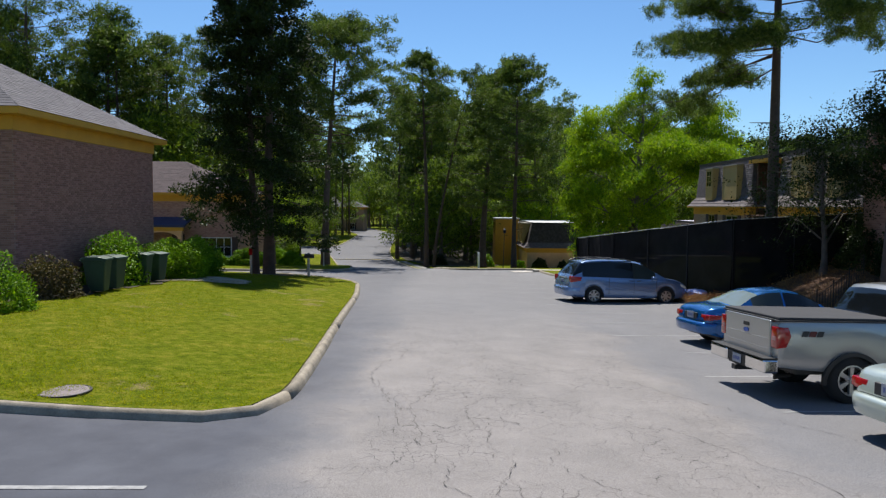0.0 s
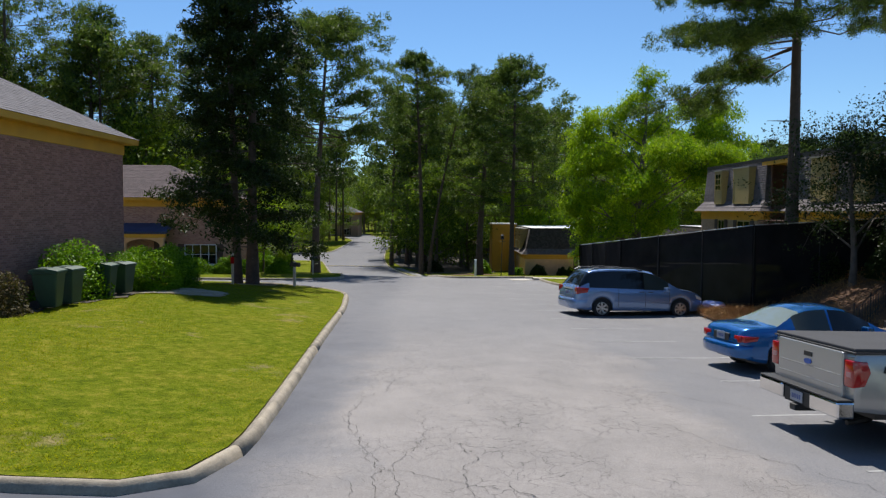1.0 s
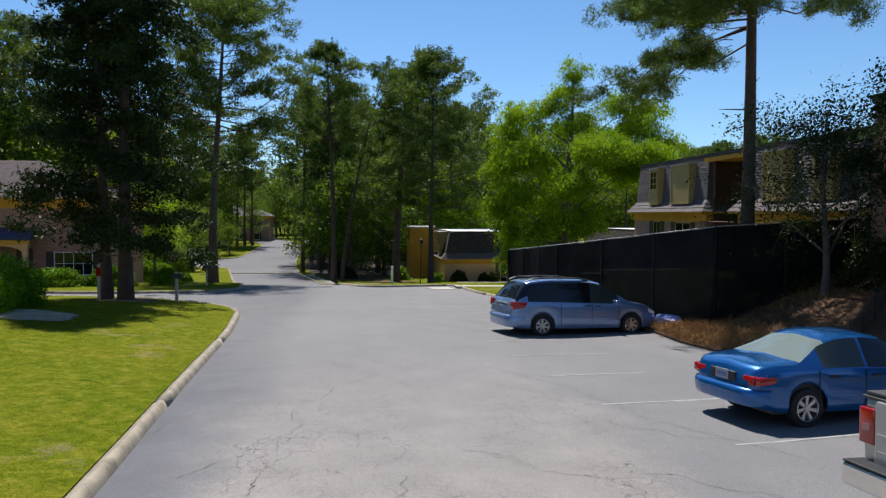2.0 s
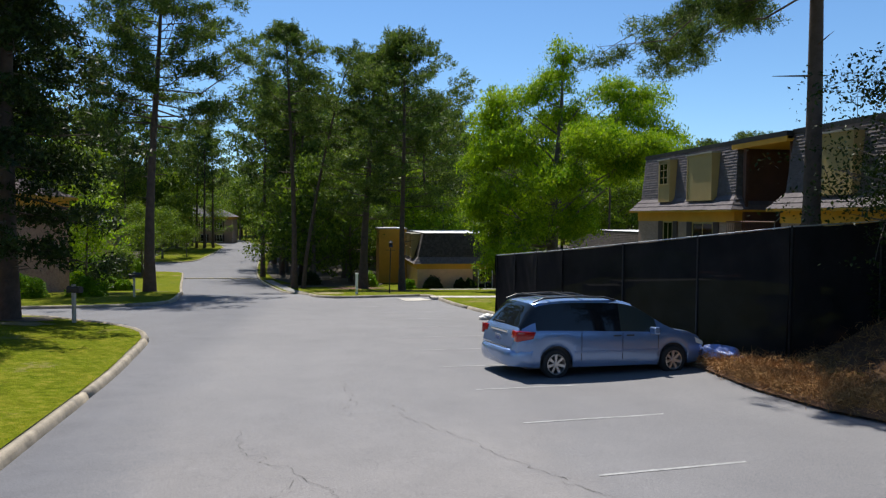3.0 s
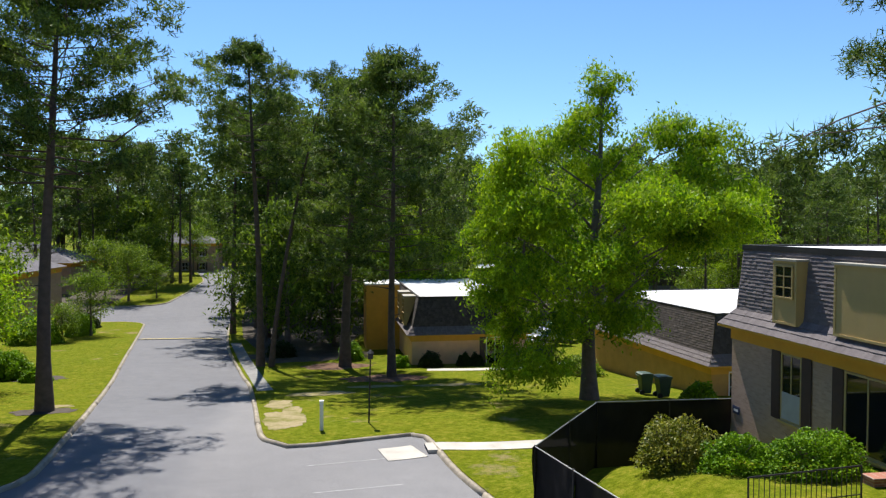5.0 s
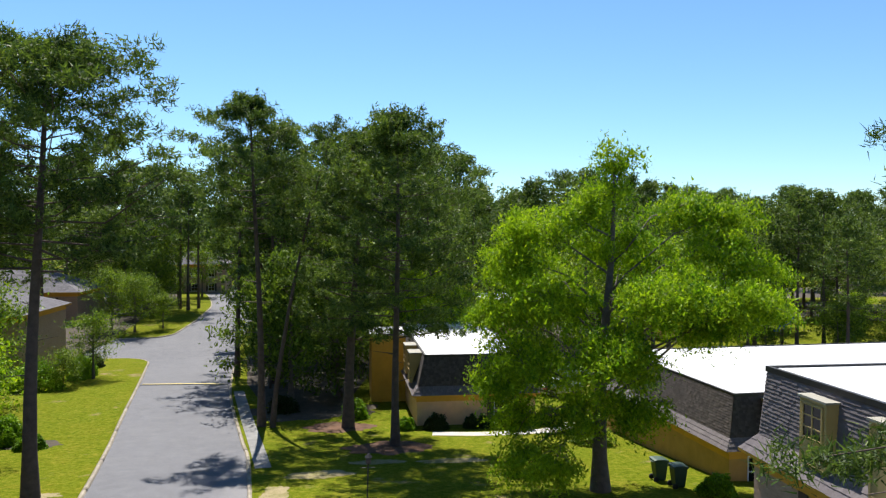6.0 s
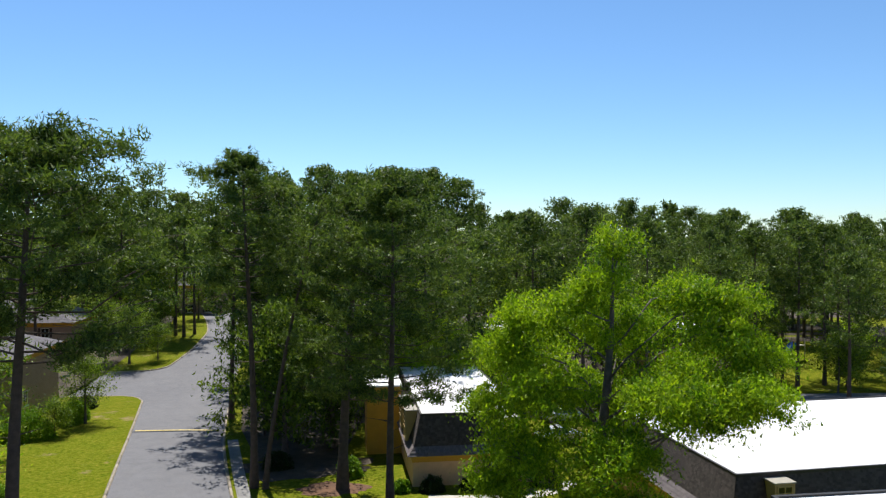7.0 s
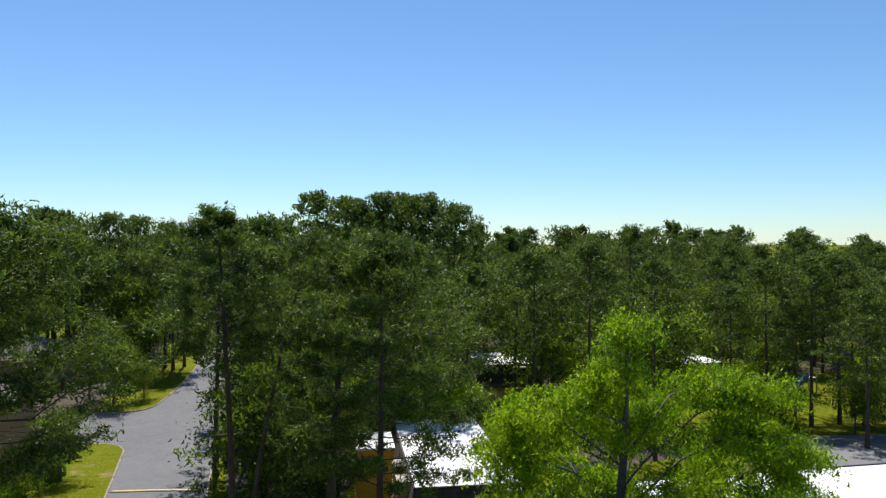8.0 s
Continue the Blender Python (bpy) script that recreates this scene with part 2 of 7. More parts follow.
PINE = foliage("pine_needles", ((0.0, (0.013, 0.033, 0.010)), (0.5, (0.058, 0.110, 0.022)), (1.0, (0.22, 0.29, 0.048))), 0.55, 0.38, 0.2)
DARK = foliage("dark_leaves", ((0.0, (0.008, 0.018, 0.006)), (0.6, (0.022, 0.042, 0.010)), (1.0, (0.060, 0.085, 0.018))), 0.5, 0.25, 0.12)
EVERGREEN = foliage("evergreen_leaves", ((0.0, (0.012, 0.034, 0.007)), (0.5, (0.060, 0.115, 0.014)), (1.0, (0.24, 0.33, 0.035))), 0.60, 0.34, 0.08)
BRIGHT = foliage("bright_leaves", ((0.0, (0.036, 0.115, 0.005)), (0.5, (0.165, 0.320, 0.010)), (1.0, (0.48, 0.60, 0.020))), 0.5, 0.46, 0.12)
MIDLEAF = foliage("mid_leaves", ((0.0, (0.014, 0.040, 0.006)), (0.5, (0.075, 0.155, 0.014)), (1.0, (0.36, 0.47, 0.035))), 0.5, 0.38, 0.14)
SHRUB = foliage("shrub_leaves", ((0.0, (0.022, 0.075, 0.005)), (0.5, (0.100, 0.230, 0.008)), (1.0, (0.32, 0.50, 0.016))), 0.5, 0.34, 0.12)
RUSTY = foliage("bronze_shrub_leaves", ((0.0, (0.03, 0.035, 0.012)), (0.5, (0.075, 0.07, 0.025)), (1.0, (0.20, 0.14, 0.07))), 0.6, 0.25, 0.08)
YELLOWED = foliage("yellowed_shrub_leaves", ((0.0, (0.040, 0.075, 0.008)), (0.5, (0.16, 0.20, 0.012)), (1.0, (0.42, 0.36, 0.05))), 0.5, 0.38)
TAUPE_BRICK = brick_mat("taupe_brick", ((0.0, (0.27, 0.13, 0.098)), (0.5, (0.39, 0.205, 0.155)), (1.0, (0.50, 0.28, 0.215))), (0.42, 0.29, 0.23))
BRICK_PIECE = per_piece("taupe_brick_piece", ((0.0, (0.235, 0.108, 0.086)), (0.5, (0.325, 0.155, 0.122)), (1.0, (0.43, 0.215, 0.170))), 0.9, 30, 0.3, 0.15)
MORTAR = plain("pale_mortar", (0.34, 0.22, 0.18), 0.95, 0, 0.15, 2, 60, 0.3)
TAN_BRICK = brick_mat("tan_brick", ((0.0, (0.30, 0.195, 0.14)), (0.5, (0.37, 0.245, 0.18)), (1.0, (0.43, 0.295, 0.22))), (0.37, 0.27, 0.21))
OCHRE = plain("ochre_paint", (0.60, 0.305, 0.028), 0.7, 0, 0.12, 1.2, 30, 0.1)
DORMER = plain("mustard_paint", (0.40, 0.29, 0.115), 0.7, 0, 0.08, 1.5, 40, 0.1)
# ochre wall paint, with the tree's shade darkened into its colour
SHADED_OCHRE = plain("shaded_ochre_brick_paint", (0.44, 0.25, 0.065), 0.85, 0, 0.15, 1.5, 40, 0.2)
PEACH = plain("peach_brick_paint", (0.68, 0.41, 0.22), 0.85, 0, 0.12, 1.5, 40, 0.2)
ROOF = per_piece("grey_shingles", ((0.0, (0.075, 0.07, 0.075)), (0.5, (0.105, 0.098, 0.105)), (1.0, (0.14, 0.13, 0.138))), 0.95, 30, 0.4)
BROWN_ROOF = per_piece("brown_shingles", ((0.0, (0.050, 0.036, 0.038)), (0.5, (0.070, 0.050, 0.052)), (1.0, (0.092, 0.066, 0.068))), 0.95, 30, 0.4)
SHAKE = per_piece("weathered_shakes", ((0.0, (0.095, 0.080, 0.084)), (0.5, (0.12, 0.102, 0.106)), (1.0, (0.15, 0.13, 0.132))), 0.9, 25, 0.4)
DARK_SHAKE = per_piece("dark_brown_shakes", ((0.0, (0.028, 0.022, 0.020)), (0.5, (0.048, 0.038, 0.034)), (1.0, (0.085, 0.068, 0.060))), 0.9, 25, 0.4)
CAP_GREY = plain("weathered_cap", (0.30, 0.28, 0.23), 0.8, 0, 0.15, 2, 40, 0.1)
WHITE_ROOF = plain("white_roof_membrane", (0.62, 0.615, 0.60), 0.7, 0, 0.1, 0.35, 15, 0.1)
IRON = plain("dark_iron", (0.03, 0.028, 0.027), 0.55, 0.4, 0.3, 4, 60, 0.2)
STEEL = plain("galvanised_steel", (0.45, 0.45, 0.44), 0.4, 0.8, 0.15, 5, 60, 0.1)
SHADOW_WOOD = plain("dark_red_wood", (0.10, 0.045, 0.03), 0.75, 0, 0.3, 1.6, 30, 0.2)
SHUTTER = plain("dark_shutter_paint", (0.055, 0.03, 0.026), 0.6, 0, 0.2, 3, 40, 0.1)
WHITE_PAINT = plain("white_paint", (0.74, 0.73, 0.70), 0.6, 0, 0.08, 3, 40, 0.05)
NAVY = plain("navy_awning", (0.035, 0.045, 0.10), 0.8, 0, 0.15, 1.5, 40, 0.1)
GLASS = glass_mat("window_glass")
BIN = plain("green_bin_plastic", (0.028, 0.06, 0.036), 0.5, 0, 0.2, 2.5, 40, 0.08)
RUBBER = plain("tyre_rubber", (0.018, 0.018, 0.018), 0.85, 0, 0.3, 6, 60, 0.2)
ALLOY = plain("alloy_wheel", (0.55, 0.55, 0.55), 0.3, 0.85, 0.1, 6, 60, 0.05)
CHROME = plain("chrome", (0.75, 0.75, 0.75), 0.12, 1.0, 0.04, 6, 60, 0)
BLACK_PLASTIC = plain("black_plastic", (0.02, 0.02, 0.021), 0.5, 0, 0.2, 5, 60, 0.1)
RED_LENS = plain("red_lamp_lens", (0.36, 0.008, 0.010), 0.12, 0, 0.2, 8, 60, 0, 0.8)
CLEAR_LENS = plain("clear_lamp_lens", (0.7, 0.7, 0.62), 0.1, 0, 0.1, 8, 60, 0, 0.8)
VAN_BLUE = car_paint("steel_blue_paint", (0.20, 0.30, 0.50), 0.5, 0.26)
SEDAN_BLUE = car_paint("bright_blue_paint", (0.003, 0.105, 0.33), 0.55, 0.24)
TRUCK_SILVER = car_paint("silver_paint", (0.40, 0.40, 0.39), 0.6)
PALE_GREEN = car_paint("pale_green_paint", (0.50, 0.56, 0.50), 0.4)
PLATE = plain("plate_white", (0.34, 0.35, 0.38), 0.5, 0, 0.1, 8, 60, 0)
PLATE_BAR = plain("plate_marks", (0.10, 0.13, 0.30), 0.5, 0, 0.1, 8, 60, 0)


# ---- helpers for building ----
from mathutils.geometry import delaunay_2d_cdt

rng = np.random.default_rng(7)


def mesh_of(name, verts, faces, material, smooth=False):
    """A mesh from an array of corners and a list of faces."""
    me = bpy.data.meshes.new(name)
    me.from_pydata([tuple(v) for v in verts], [], [tuple(f) for f in faces])
    if material is not None:
        me.materials.append(material)
    if smooth:
        me.shade_smooth()
    me.update()
    return me


def tri_mesh(name, verts, material):
    """A mesh of loose triangles: verts is (n, 3, 3)."""
    v = np.ascontiguousarray(verts, dtype=np.float32).reshape(-1, 3)
    n = len(v) // 3
    me = bpy.data.meshes.new(name)
    me.vertices.add(len(v))
    me.vertices.foreach_set("co", v.ravel())
    me.loops.add(len(v))
    me.loops.foreach_set("vertex_index", np.arange(len(v), dtype=np.int32))
    me.polygons.add(n)
    me.polygons.foreach_set("loop_start", np.arange(0, len(v), 3, dtype=np.int32))
    me.materials.append(material)
    me.update(calc_edges=True)
    return me


def thing(name, label, category, m=None, group="", kind=""):
    """An Empty at the base of a thing, which carries its parts."""
    ob = new(name)
    ob.empty_display_size = 0.2
    if m is not None:
        ob.matrix_world = m
    return tagged(ob, label, category, group, kind)


def under(ob, parent):
    ob.parent = parent
    return ob


def part(name, bm, material, parent, label="", m=None, smooth=False):
    """Links a bmesh as one mesh object under a thing or a part."""
    me = bpy.data.meshes.new(name)
    bm.to_mesh(me)
    bm.free()
    me.materials.append(material)
    if smooth:
        me.shade_smooth()
    return piece(name, me, parent, label, m)


def piece(name, me, parent, label="", m=None):
    ob = new(name, me)
    ob.parent = parent
    if m is not None:
        ob.matrix_local = m
    if label:
        tagged(ob, label)
    return ob


def box(bm, x0, x1, y0, y1, z0, z1, bevel=0.0, m=None):
    """A box between corners, added to bm."""
    r = bmesh.ops.create_cube(bm, size=1)
    bmesh.ops.scale(bm, vec=(x1 - x0, y1 - y0, z1 - z0), verts=r["verts"])
    bmesh.ops.translate(bm, vec=((x0 + x1) / 2, (y0 + y1) / 2, (z0 + z1) / 2), verts=r["verts"])
    if m is not None:
        bmesh.ops.transform(bm, matrix=m, verts=r["verts"])
    if bevel:
        edges = {e for v in r["verts"] for e in v.link_edges}
        bmesh.ops.bevel(bm, geom=list(edges), offset=bevel, segments=2, profile=0.5, affect="EDGES")
    return bm


def boxed(*a, **k):
    return box(bmesh.new(), *a, **k)


def rod(bm, a, b, r0, r1=None, n=10):
    """A tapered rod from a to b."""
    a, b = Vector(a), Vector(b)
    d = b - a
    m = Matrix.Translation((a + b) / 2) @ d.to_track_quat("Z", "Y").to_matrix().to_4x4()
    bmesh.ops.create_cone(bm, cap_ends=True, segments=n, radius1=r0, radius2=r0 if r1 is None else r1, depth=d.length, matrix=m)
    return bm


def prism(bm, outline, axis, a, b):
    """Extrudes a closed outline of (u, v) points along x, y or z from a to b."""
    def at(u, v, w):
        return {"x": (w, u, v), "y": (u, w, v), "z": (u, v, w)}[axis]
    lo = [bm.verts.new(at(u, v, a)) for u, v in outline]
    hi = [bm.verts.new(at(u, v, b)) for u, v in outline]
    n = len(outline)
    bm.faces.new(lo)
    bm.faces.new(hi[::-1])
    for i in range(n):
        bm.faces.new((lo[i], hi[i], hi[(i + 1) % n], lo[(i + 1) % n]))
    bmesh.ops.recalc_face_normals(bm, faces=bm.faces)
    return bm


def smooth01(u):
    u = min(1.0, max(0.0, u))
    return u * u * (3 - 2 * u)


# ---- the lie of the land ----
PROFILE = ((-5000, 0), (50, 0), (76, -1.12), (110, -1.12), (150, 1.8), (230, 4.0), (9000, 4.0))


def lot_edge(y):
    return 7.84 + 0.15 * (42.9 - y)


def grade(y):
    """The long fall of the whole site away from the car park's near end."""
    return -0.0375 * min(230.0, max(-60.0, y))


def land(x, y):
    """Height of the ground, without kerbs."""
    z = 0.0
    for (a, za), (b, zb) in zip(PROFILE, PROFILE[1:]):
        if y < b:
            z = za + (zb - za) * smooth01((y - a) / (b - a))
            break
    left = 0.6 * smooth01((-2.7 - x) / 7.5) * (1 - 0.75 * smooth01((y - 30) / 12)) * smooth01((y - 8) / 4)
    right = 1.5 * smooth01((x - lot_edge(y) - 0.1) / (6.0 - 2.8 * smooth01((y - 30) / 5))) * (1 - smooth01((y - 41.5) / 6.5))
    side = -0.5 * smooth01((x - 16) / 10) * smooth01((y - 50) / 12)
    fall = -0.021 * min(5.5, max(0.0, x - 1.0)) * (1 - smooth01((y - 44) / 8))  # crossfall of the car park
    return z + left + right + side + fall + grade(y)


def catmull(points, step=0.8):
    """A smooth line through points, as a list of (x, y)."""
    p = [Vector(q) for q in points]
    p = [2 * p[0] - p[1], *p, 2 * p[-1] - p[-2]]
    out = []
    for a, b, c, d in zip(p, p[1:], p[2:], p[3:]):
        n = max(1, min(24, int((c - b).length / step)))
        for i in range(n):
            t = i / n
            out.append(0.5 * (2 * b + (c - a) * t + (2 * a - 5 * b + 4 * c - d) * t * t + (3 * b - a - 3 * c + d) * t ** 3))
    out.append(p[-2])
    return [(v.x, v.y) for v in out]


# kerb lines, each with the asphalt on its right-hand side
KERB_LAWN = catmull([(-50, 10.0), (-30, 10.0), (-15, 10.0), (-6, 10.0), (-4.3, 9.97), (-3.3, 9.97), (-2.75, 10.3), (-2.52, 11.2), (-2.60, 13.5), (-3.15, 22.0),
                     (-3.52, 28.5), (-3.85, 32.0), (-4.25, 35.2), (-4.95, 37.0), (-6.1, 38.3), (-7.4, 39.3), (-9.5, 41.0), (-14, 42.6), (-24, 44.6), (-40, 48)])
KERB_WEST = catmull([(-40, 52), (-24, 47.6), (-14, 45.6), (-10, 45.3), (-7.6, 46.3), (-6.4, 48.2), (-6.4, 50.5), (-7.3, 56.5), (-8.35, 62.4), (-11.7, 80),
                     (-14.2, 94), (-16.4, 106), (-17.4, 110.5), (-19.4, 112.6), (-24, 113.0), (-48, 113.5)])
KERB_FAR = catmull([(-48, 125.5), (-26, 125.6), (-21, 125.8), (-18.9, 127), (-18.0, 130), (-17.2, 142), (-18.8, 160), (-24, 185), (-33, 215), (-48, 240)])
KERB_EAST = catmull([(-40, 244), (-25, 217), (-15.5, 187), (-10.6, 165), (-8.9, 146), (-8.9, 126), (-7.9, 112), (-5.6, 91), (-2.6, 74.5), (-1.6, 69.4), (-0.5, 61),
                     (0.15, 55.5), (0.62, 52.7), (1.5, 51.5), (3.5, 51.9), (6.0, 52.5), (6.55, 52.0), (6.75, 50.0), (7.0, 47.5), (7.84, 42.9), (9.78, 30), (10.97, 22), (12.6, 11), (13.5, 3), (14, -30)])
ASPHALT_OUTLINE = KERB_LAWN + KERB_WEST + KERB_FAR + KERB_EAST + [(-50, -30)]


def inside(pt, poly):
    x, y = pt
    hit = False
    for (x0, y0), (x1, y1) in zip(poly, poly[1:] + poly[:1]):
        if (y0 > y) != (y1 > y) and x < (x1 - x0) * (y - y0) / (y1 - y0) + x0:
            hit = not hit
    return hit


def build_ground():
    pts = [Vector(p) for p in ASPHALT_OUTLINE]
    n = len(pts)
    edges = [(i, (i + 1) % n) for i in range(n)]
    for x in np.arange(-66, 92, 2.6):
        for y in np.arange(-34, 262, 2.6):
            pts.append(Vector((x + 0.3 * math.sin(y), y)))
    for r, k in ((420, 30), (800, 24), (1700, 20), (3600, 18)):
        for i in range(k):
            a = 2 * math.pi * i / k
            pts.append(Vector((r * math.cos(a), 100 + r * math.sin(a))))
    v, _, f, *_ = delaunay_2d_cdt(pts, edges, [], 0, 1e-4)
    v = [(p.x, p.y) for p in v]
    lawn, road = [], []
    for t in f:
        c = (sum(v[i][0] for i in t) / 3, sum(v[i][1] for i in t) / 3)
        far = abs(c[0]) > 60 or c[1] > 250 or c[1] < -31
        (road if not far and inside(c, ASPHALT_OUTLINE) else lawn).append(t)

    def pack(tris, dz):
        used = sorted({i for t in tris for i in t})
        at = {i: k for k, i in enumerate(used)}
        return [(v[i][0], v[i][1], land(*v[i]) + dz) for i in used], [[at[i] for i in t] for t in tris]
    g = new("ground", mesh_of("ground", *pack(lawn, 0.11), GRASS, True))
    tagged(g, "mown lawn with yellowed patches and bare soil", "ground", kind="structure")
    r = new("road", mesh_of("road", *pack(road, 0.0), ASPHALT, True))
    tagged(r, "sun-bleached grey asphalt of road and car park, cracked", "road", kind="structure")


build_ground()


def kerb(line, label):
    """A rounded concrete kerb along a line, with the asphalt on its right."""
    prof = ((-0.02, -0.15), (-0.02, 0.085), (0.055, 0.095), (0.075, 0.128), (0.12, 0.138), (0.165, 0.12), (0.195, 0.07), (0.225, -0.03), (0.225, -0.15))
    verts, faces = [], []
    k = len(prof)
    rings = []
    for i, p in enumerate(line):
        a, b = Vector(line[max(0, i - 1)]), Vector(line[min(len(line) - 1, i + 1)])
        d = (b - a).normalized()
        wob = 0.004 * math.sin(i * 1.7) + 0.006 * math.sin(i * 0.63)
        dz = 0.003 * math.sin(i * 2.3)
        if i % 9 == 4:  # open joint between two lengths
            step = 0.012 * math.sin(i * 5.1)
            rings += [(Vector(p) - d * 0.012, d, wob, dz, 0.0), (Vector(p) - d * 0.008, d, wob, dz, 0.02), (Vector(p) + d * 0.008, d, wob + step, dz, 0.02), (Vector(p) + d * 0.012, d, wob + step, dz, 0.0)]
        else:
            rings.append((Vector(p), d, wob, dz, 0.0))
    for i, (p, d, wob, dz, cut) in enumerate(rings):
        right = Vector((d.y, -d.x))
        for u, w in prof:
            q = p + right * (u - (cut if u > 0.1 else 0) + wob)
            verts.append((q.x, q.y, land(p.x, p.y) + w + (dz - cut if w > 0 else 0)))
        if i:
            for j in range(k - 1):
                o = (i - 1) * k
                faces.append((o + j, o + j + 1, o + k + j + 1, o + k + j))
    ob = new("kerb", mesh_of("kerb", verts, faces, CONCRETE, True))
    return tagged(ob, label, "kerb", kind="structure")


for line in (KERB_LAWN, KERB_WEST, KERB_FAR, KERB_EAST):
    kerb(line, "low rounded concrete kerb, stained and weathered")


def drape(name, outline, dz, material, label, category, kind="structure", step=0.8, rough=0.0, skirt=0.0):
    """A patch of ground cover that follows the land inside an outline."""
    n = len(outline)
    pts = [Vector(p) for p in outline]
    xs, ys = [p[0] for p in outline], [p[1] for p in outline]
    for x in np.arange(min(xs), max(xs), step):
        for y in np.arange(min(ys), max(ys), step):
            if inside((x, y), outline):
                pts.append(Vector((x, y)))
    v, _, f, *_ = delaunay_2d_cdt(pts, [(i, (i + 1) % n) for i in range(n)], [], 0, 1e-4)
    tris = [t for t in f if inside((sum(v[i].x for i in t) / 3, sum(v[i].y for i in t) / 3), outline)]
    edge = {(round(p[0], 3), round(p[1], 3)) for p in outline}
    vs = []
    for p in v:
        e = (round(p.x, 3), round(p.y, 3)) in edge
        vs.append((p.x, p.y, land(p.x, p.y) + (dz - skirt if e else dz + rough * (noise.noise((p.x * 1.3, p.y * 1.3, 0)) + 0.3))))
    ob = new(name, mesh_of(name, vs, tris, material, True))
    return tagged(ob, label, category, kind=kind)


def blob(x, y, rx, ry, seed=0, n=54, turn=0.0):
    """An uneven closed outline round a place."""
    out = []
    for i in range(n):
        a = 2 * math.pi * i / n
        r = 1 + 0.34 * noise.noise((math.cos(a) * 1.6 + seed * 3.1, math.sin(a) * 1.6, seed)) + 0.28 * noise.noise((math.cos(a) * 5 + seed, math.sin(a) * 5, seed * 2.3))
        u, w = rx * r * math.cos(a), ry * r * math.sin(a)
        c, s = math.cos(turn), math.sin(turn)
        out.append((x + u * c - w * s, y + u * s + w * c))
    return out


# ---- trees ----
def tube(points, radii, n=8):
    """Corners and faces of a tapered tube through points."""
    verts, faces = [], []
    for i, (p, r) in enumerate(zip(points, radii)):
        a, b = points[max(0, i - 1)], points[min(len(points) - 1, i + 1)]
        d = (np.array(b) - np.array(a))
        d = d / (np.linalg.norm(d) + 1e-9)
        u = np.cross(d, (0.3, 0.9, 0.1) if abs(d[2]) > 0.7 else (0, 0, 1))
        u /= np.linalg.norm(u)
        w = np.cross(d, u)
        for k in range(n):
            t = 2 * math.pi * k / n
            verts.append(np.array(p) + r * (math.cos(t) * u + math.sin(t) * w))
        if i:
            for k in range(n):
                o, q = (i - 1) * n, i * n
                faces.append((o + k, o + (k + 1) % n, q + (k + 1) % n, q + k))
    return verts, faces


class Wood:
    """Gathers the trunk and limbs of one tree into one mesh."""

    def __init__(self):
        self.v, self.f = [], []

    def add(self, points, radii, n=8):
        v, f = tube(points, radii, n)
        o = len(self.v)
        self.v += v
        self.f += [tuple(i + o for i in q) for q in f]

    def mesh(self, name, material):
        return mesh_of(name, self.v, self.f, material, True)


def unit(r, n):
    d = r.normal(size=(n, 3))
    return d / np.linalg.norm(d, axis=1)[:, None]


def tufts(centres, r, per, length, width, up=0.35):
    """Needle tufts: fans of thin blades round every centre."""
    c = np.repeat(np.asarray(centres), per, axis=0)
    n = len(c)
    d = unit(r, n)
    d[:, 2] += up
    d /= np.linalg.norm(d, axis=1)[:, None]
    side = np.cross(d, unit(r, n))
    side /= np.linalg.norm(side, axis=1)[:, None] + 1e-9
    ln = length * r.uniform(0.6, 1.25, (n, 1))
    c = c + r.normal(0, 0.38 * length, (n, 3))
    w = width * r.uniform(0.7, 1.3, (n, 1))
    return np.stack([c - side * w, c + side * w, c + d * ln], 1)


def leaves(centres, r, size, droop=0.3, single=False):
    """One pointed leaf (two triangles, or one) at every centre."""
    c = np.asarray(centres)
    n = len(c)
    nrm = unit(r, n)
    nrm[:, 2] = np.abs(nrm[:, 2]) + 0.25
    nrm /= np.linalg.norm(nrm, axis=1)[:, None]
    a = np.cross(nrm, unit(r, n))
    a /= np.linalg.norm(a, axis=1)[:, None] + 1e-9
    a[:, 2] -= droop
    b = np.cross(nrm, a)
    s = size * r.uniform(0.6, 1.3, (n, 1))
    p0, p1, p2, p3 = c - a * s * 0.6, c + b * s * 0.38, c + a * s * 0.75, c - b * s * 0.38
    if single:
        return np.stack([p0, p1 * 0.55 + p2 * 0.45, p3 * 0.6 + p2 * 0.4], 1) if size < 0.2 else np.stack([p0, p1, p2 * 0.7 + p3 * 0.3], 1)
    return np.concatenate([np.stack([p0, p1, p2], 1), np.stack([p0, p2, p3], 1)])


def trunk_line(height, lean, r, bends=0.25, n=9):
    t = np.linspace(0, 1, n)
    ph = r.uniform(0, 6, 2)
    x = lean[0] * t ** 1.4 + bends * np.sin(t * 4 + ph[0]) * t * (1.2 - t)
    y = lean[1] * t ** 1.4 + bends * np.sin(t * 3.4 + ph[1]) * t * (1.2 - t)
    return np.stack([x, y, t * height - 0.25 * (t == 0)], 1)


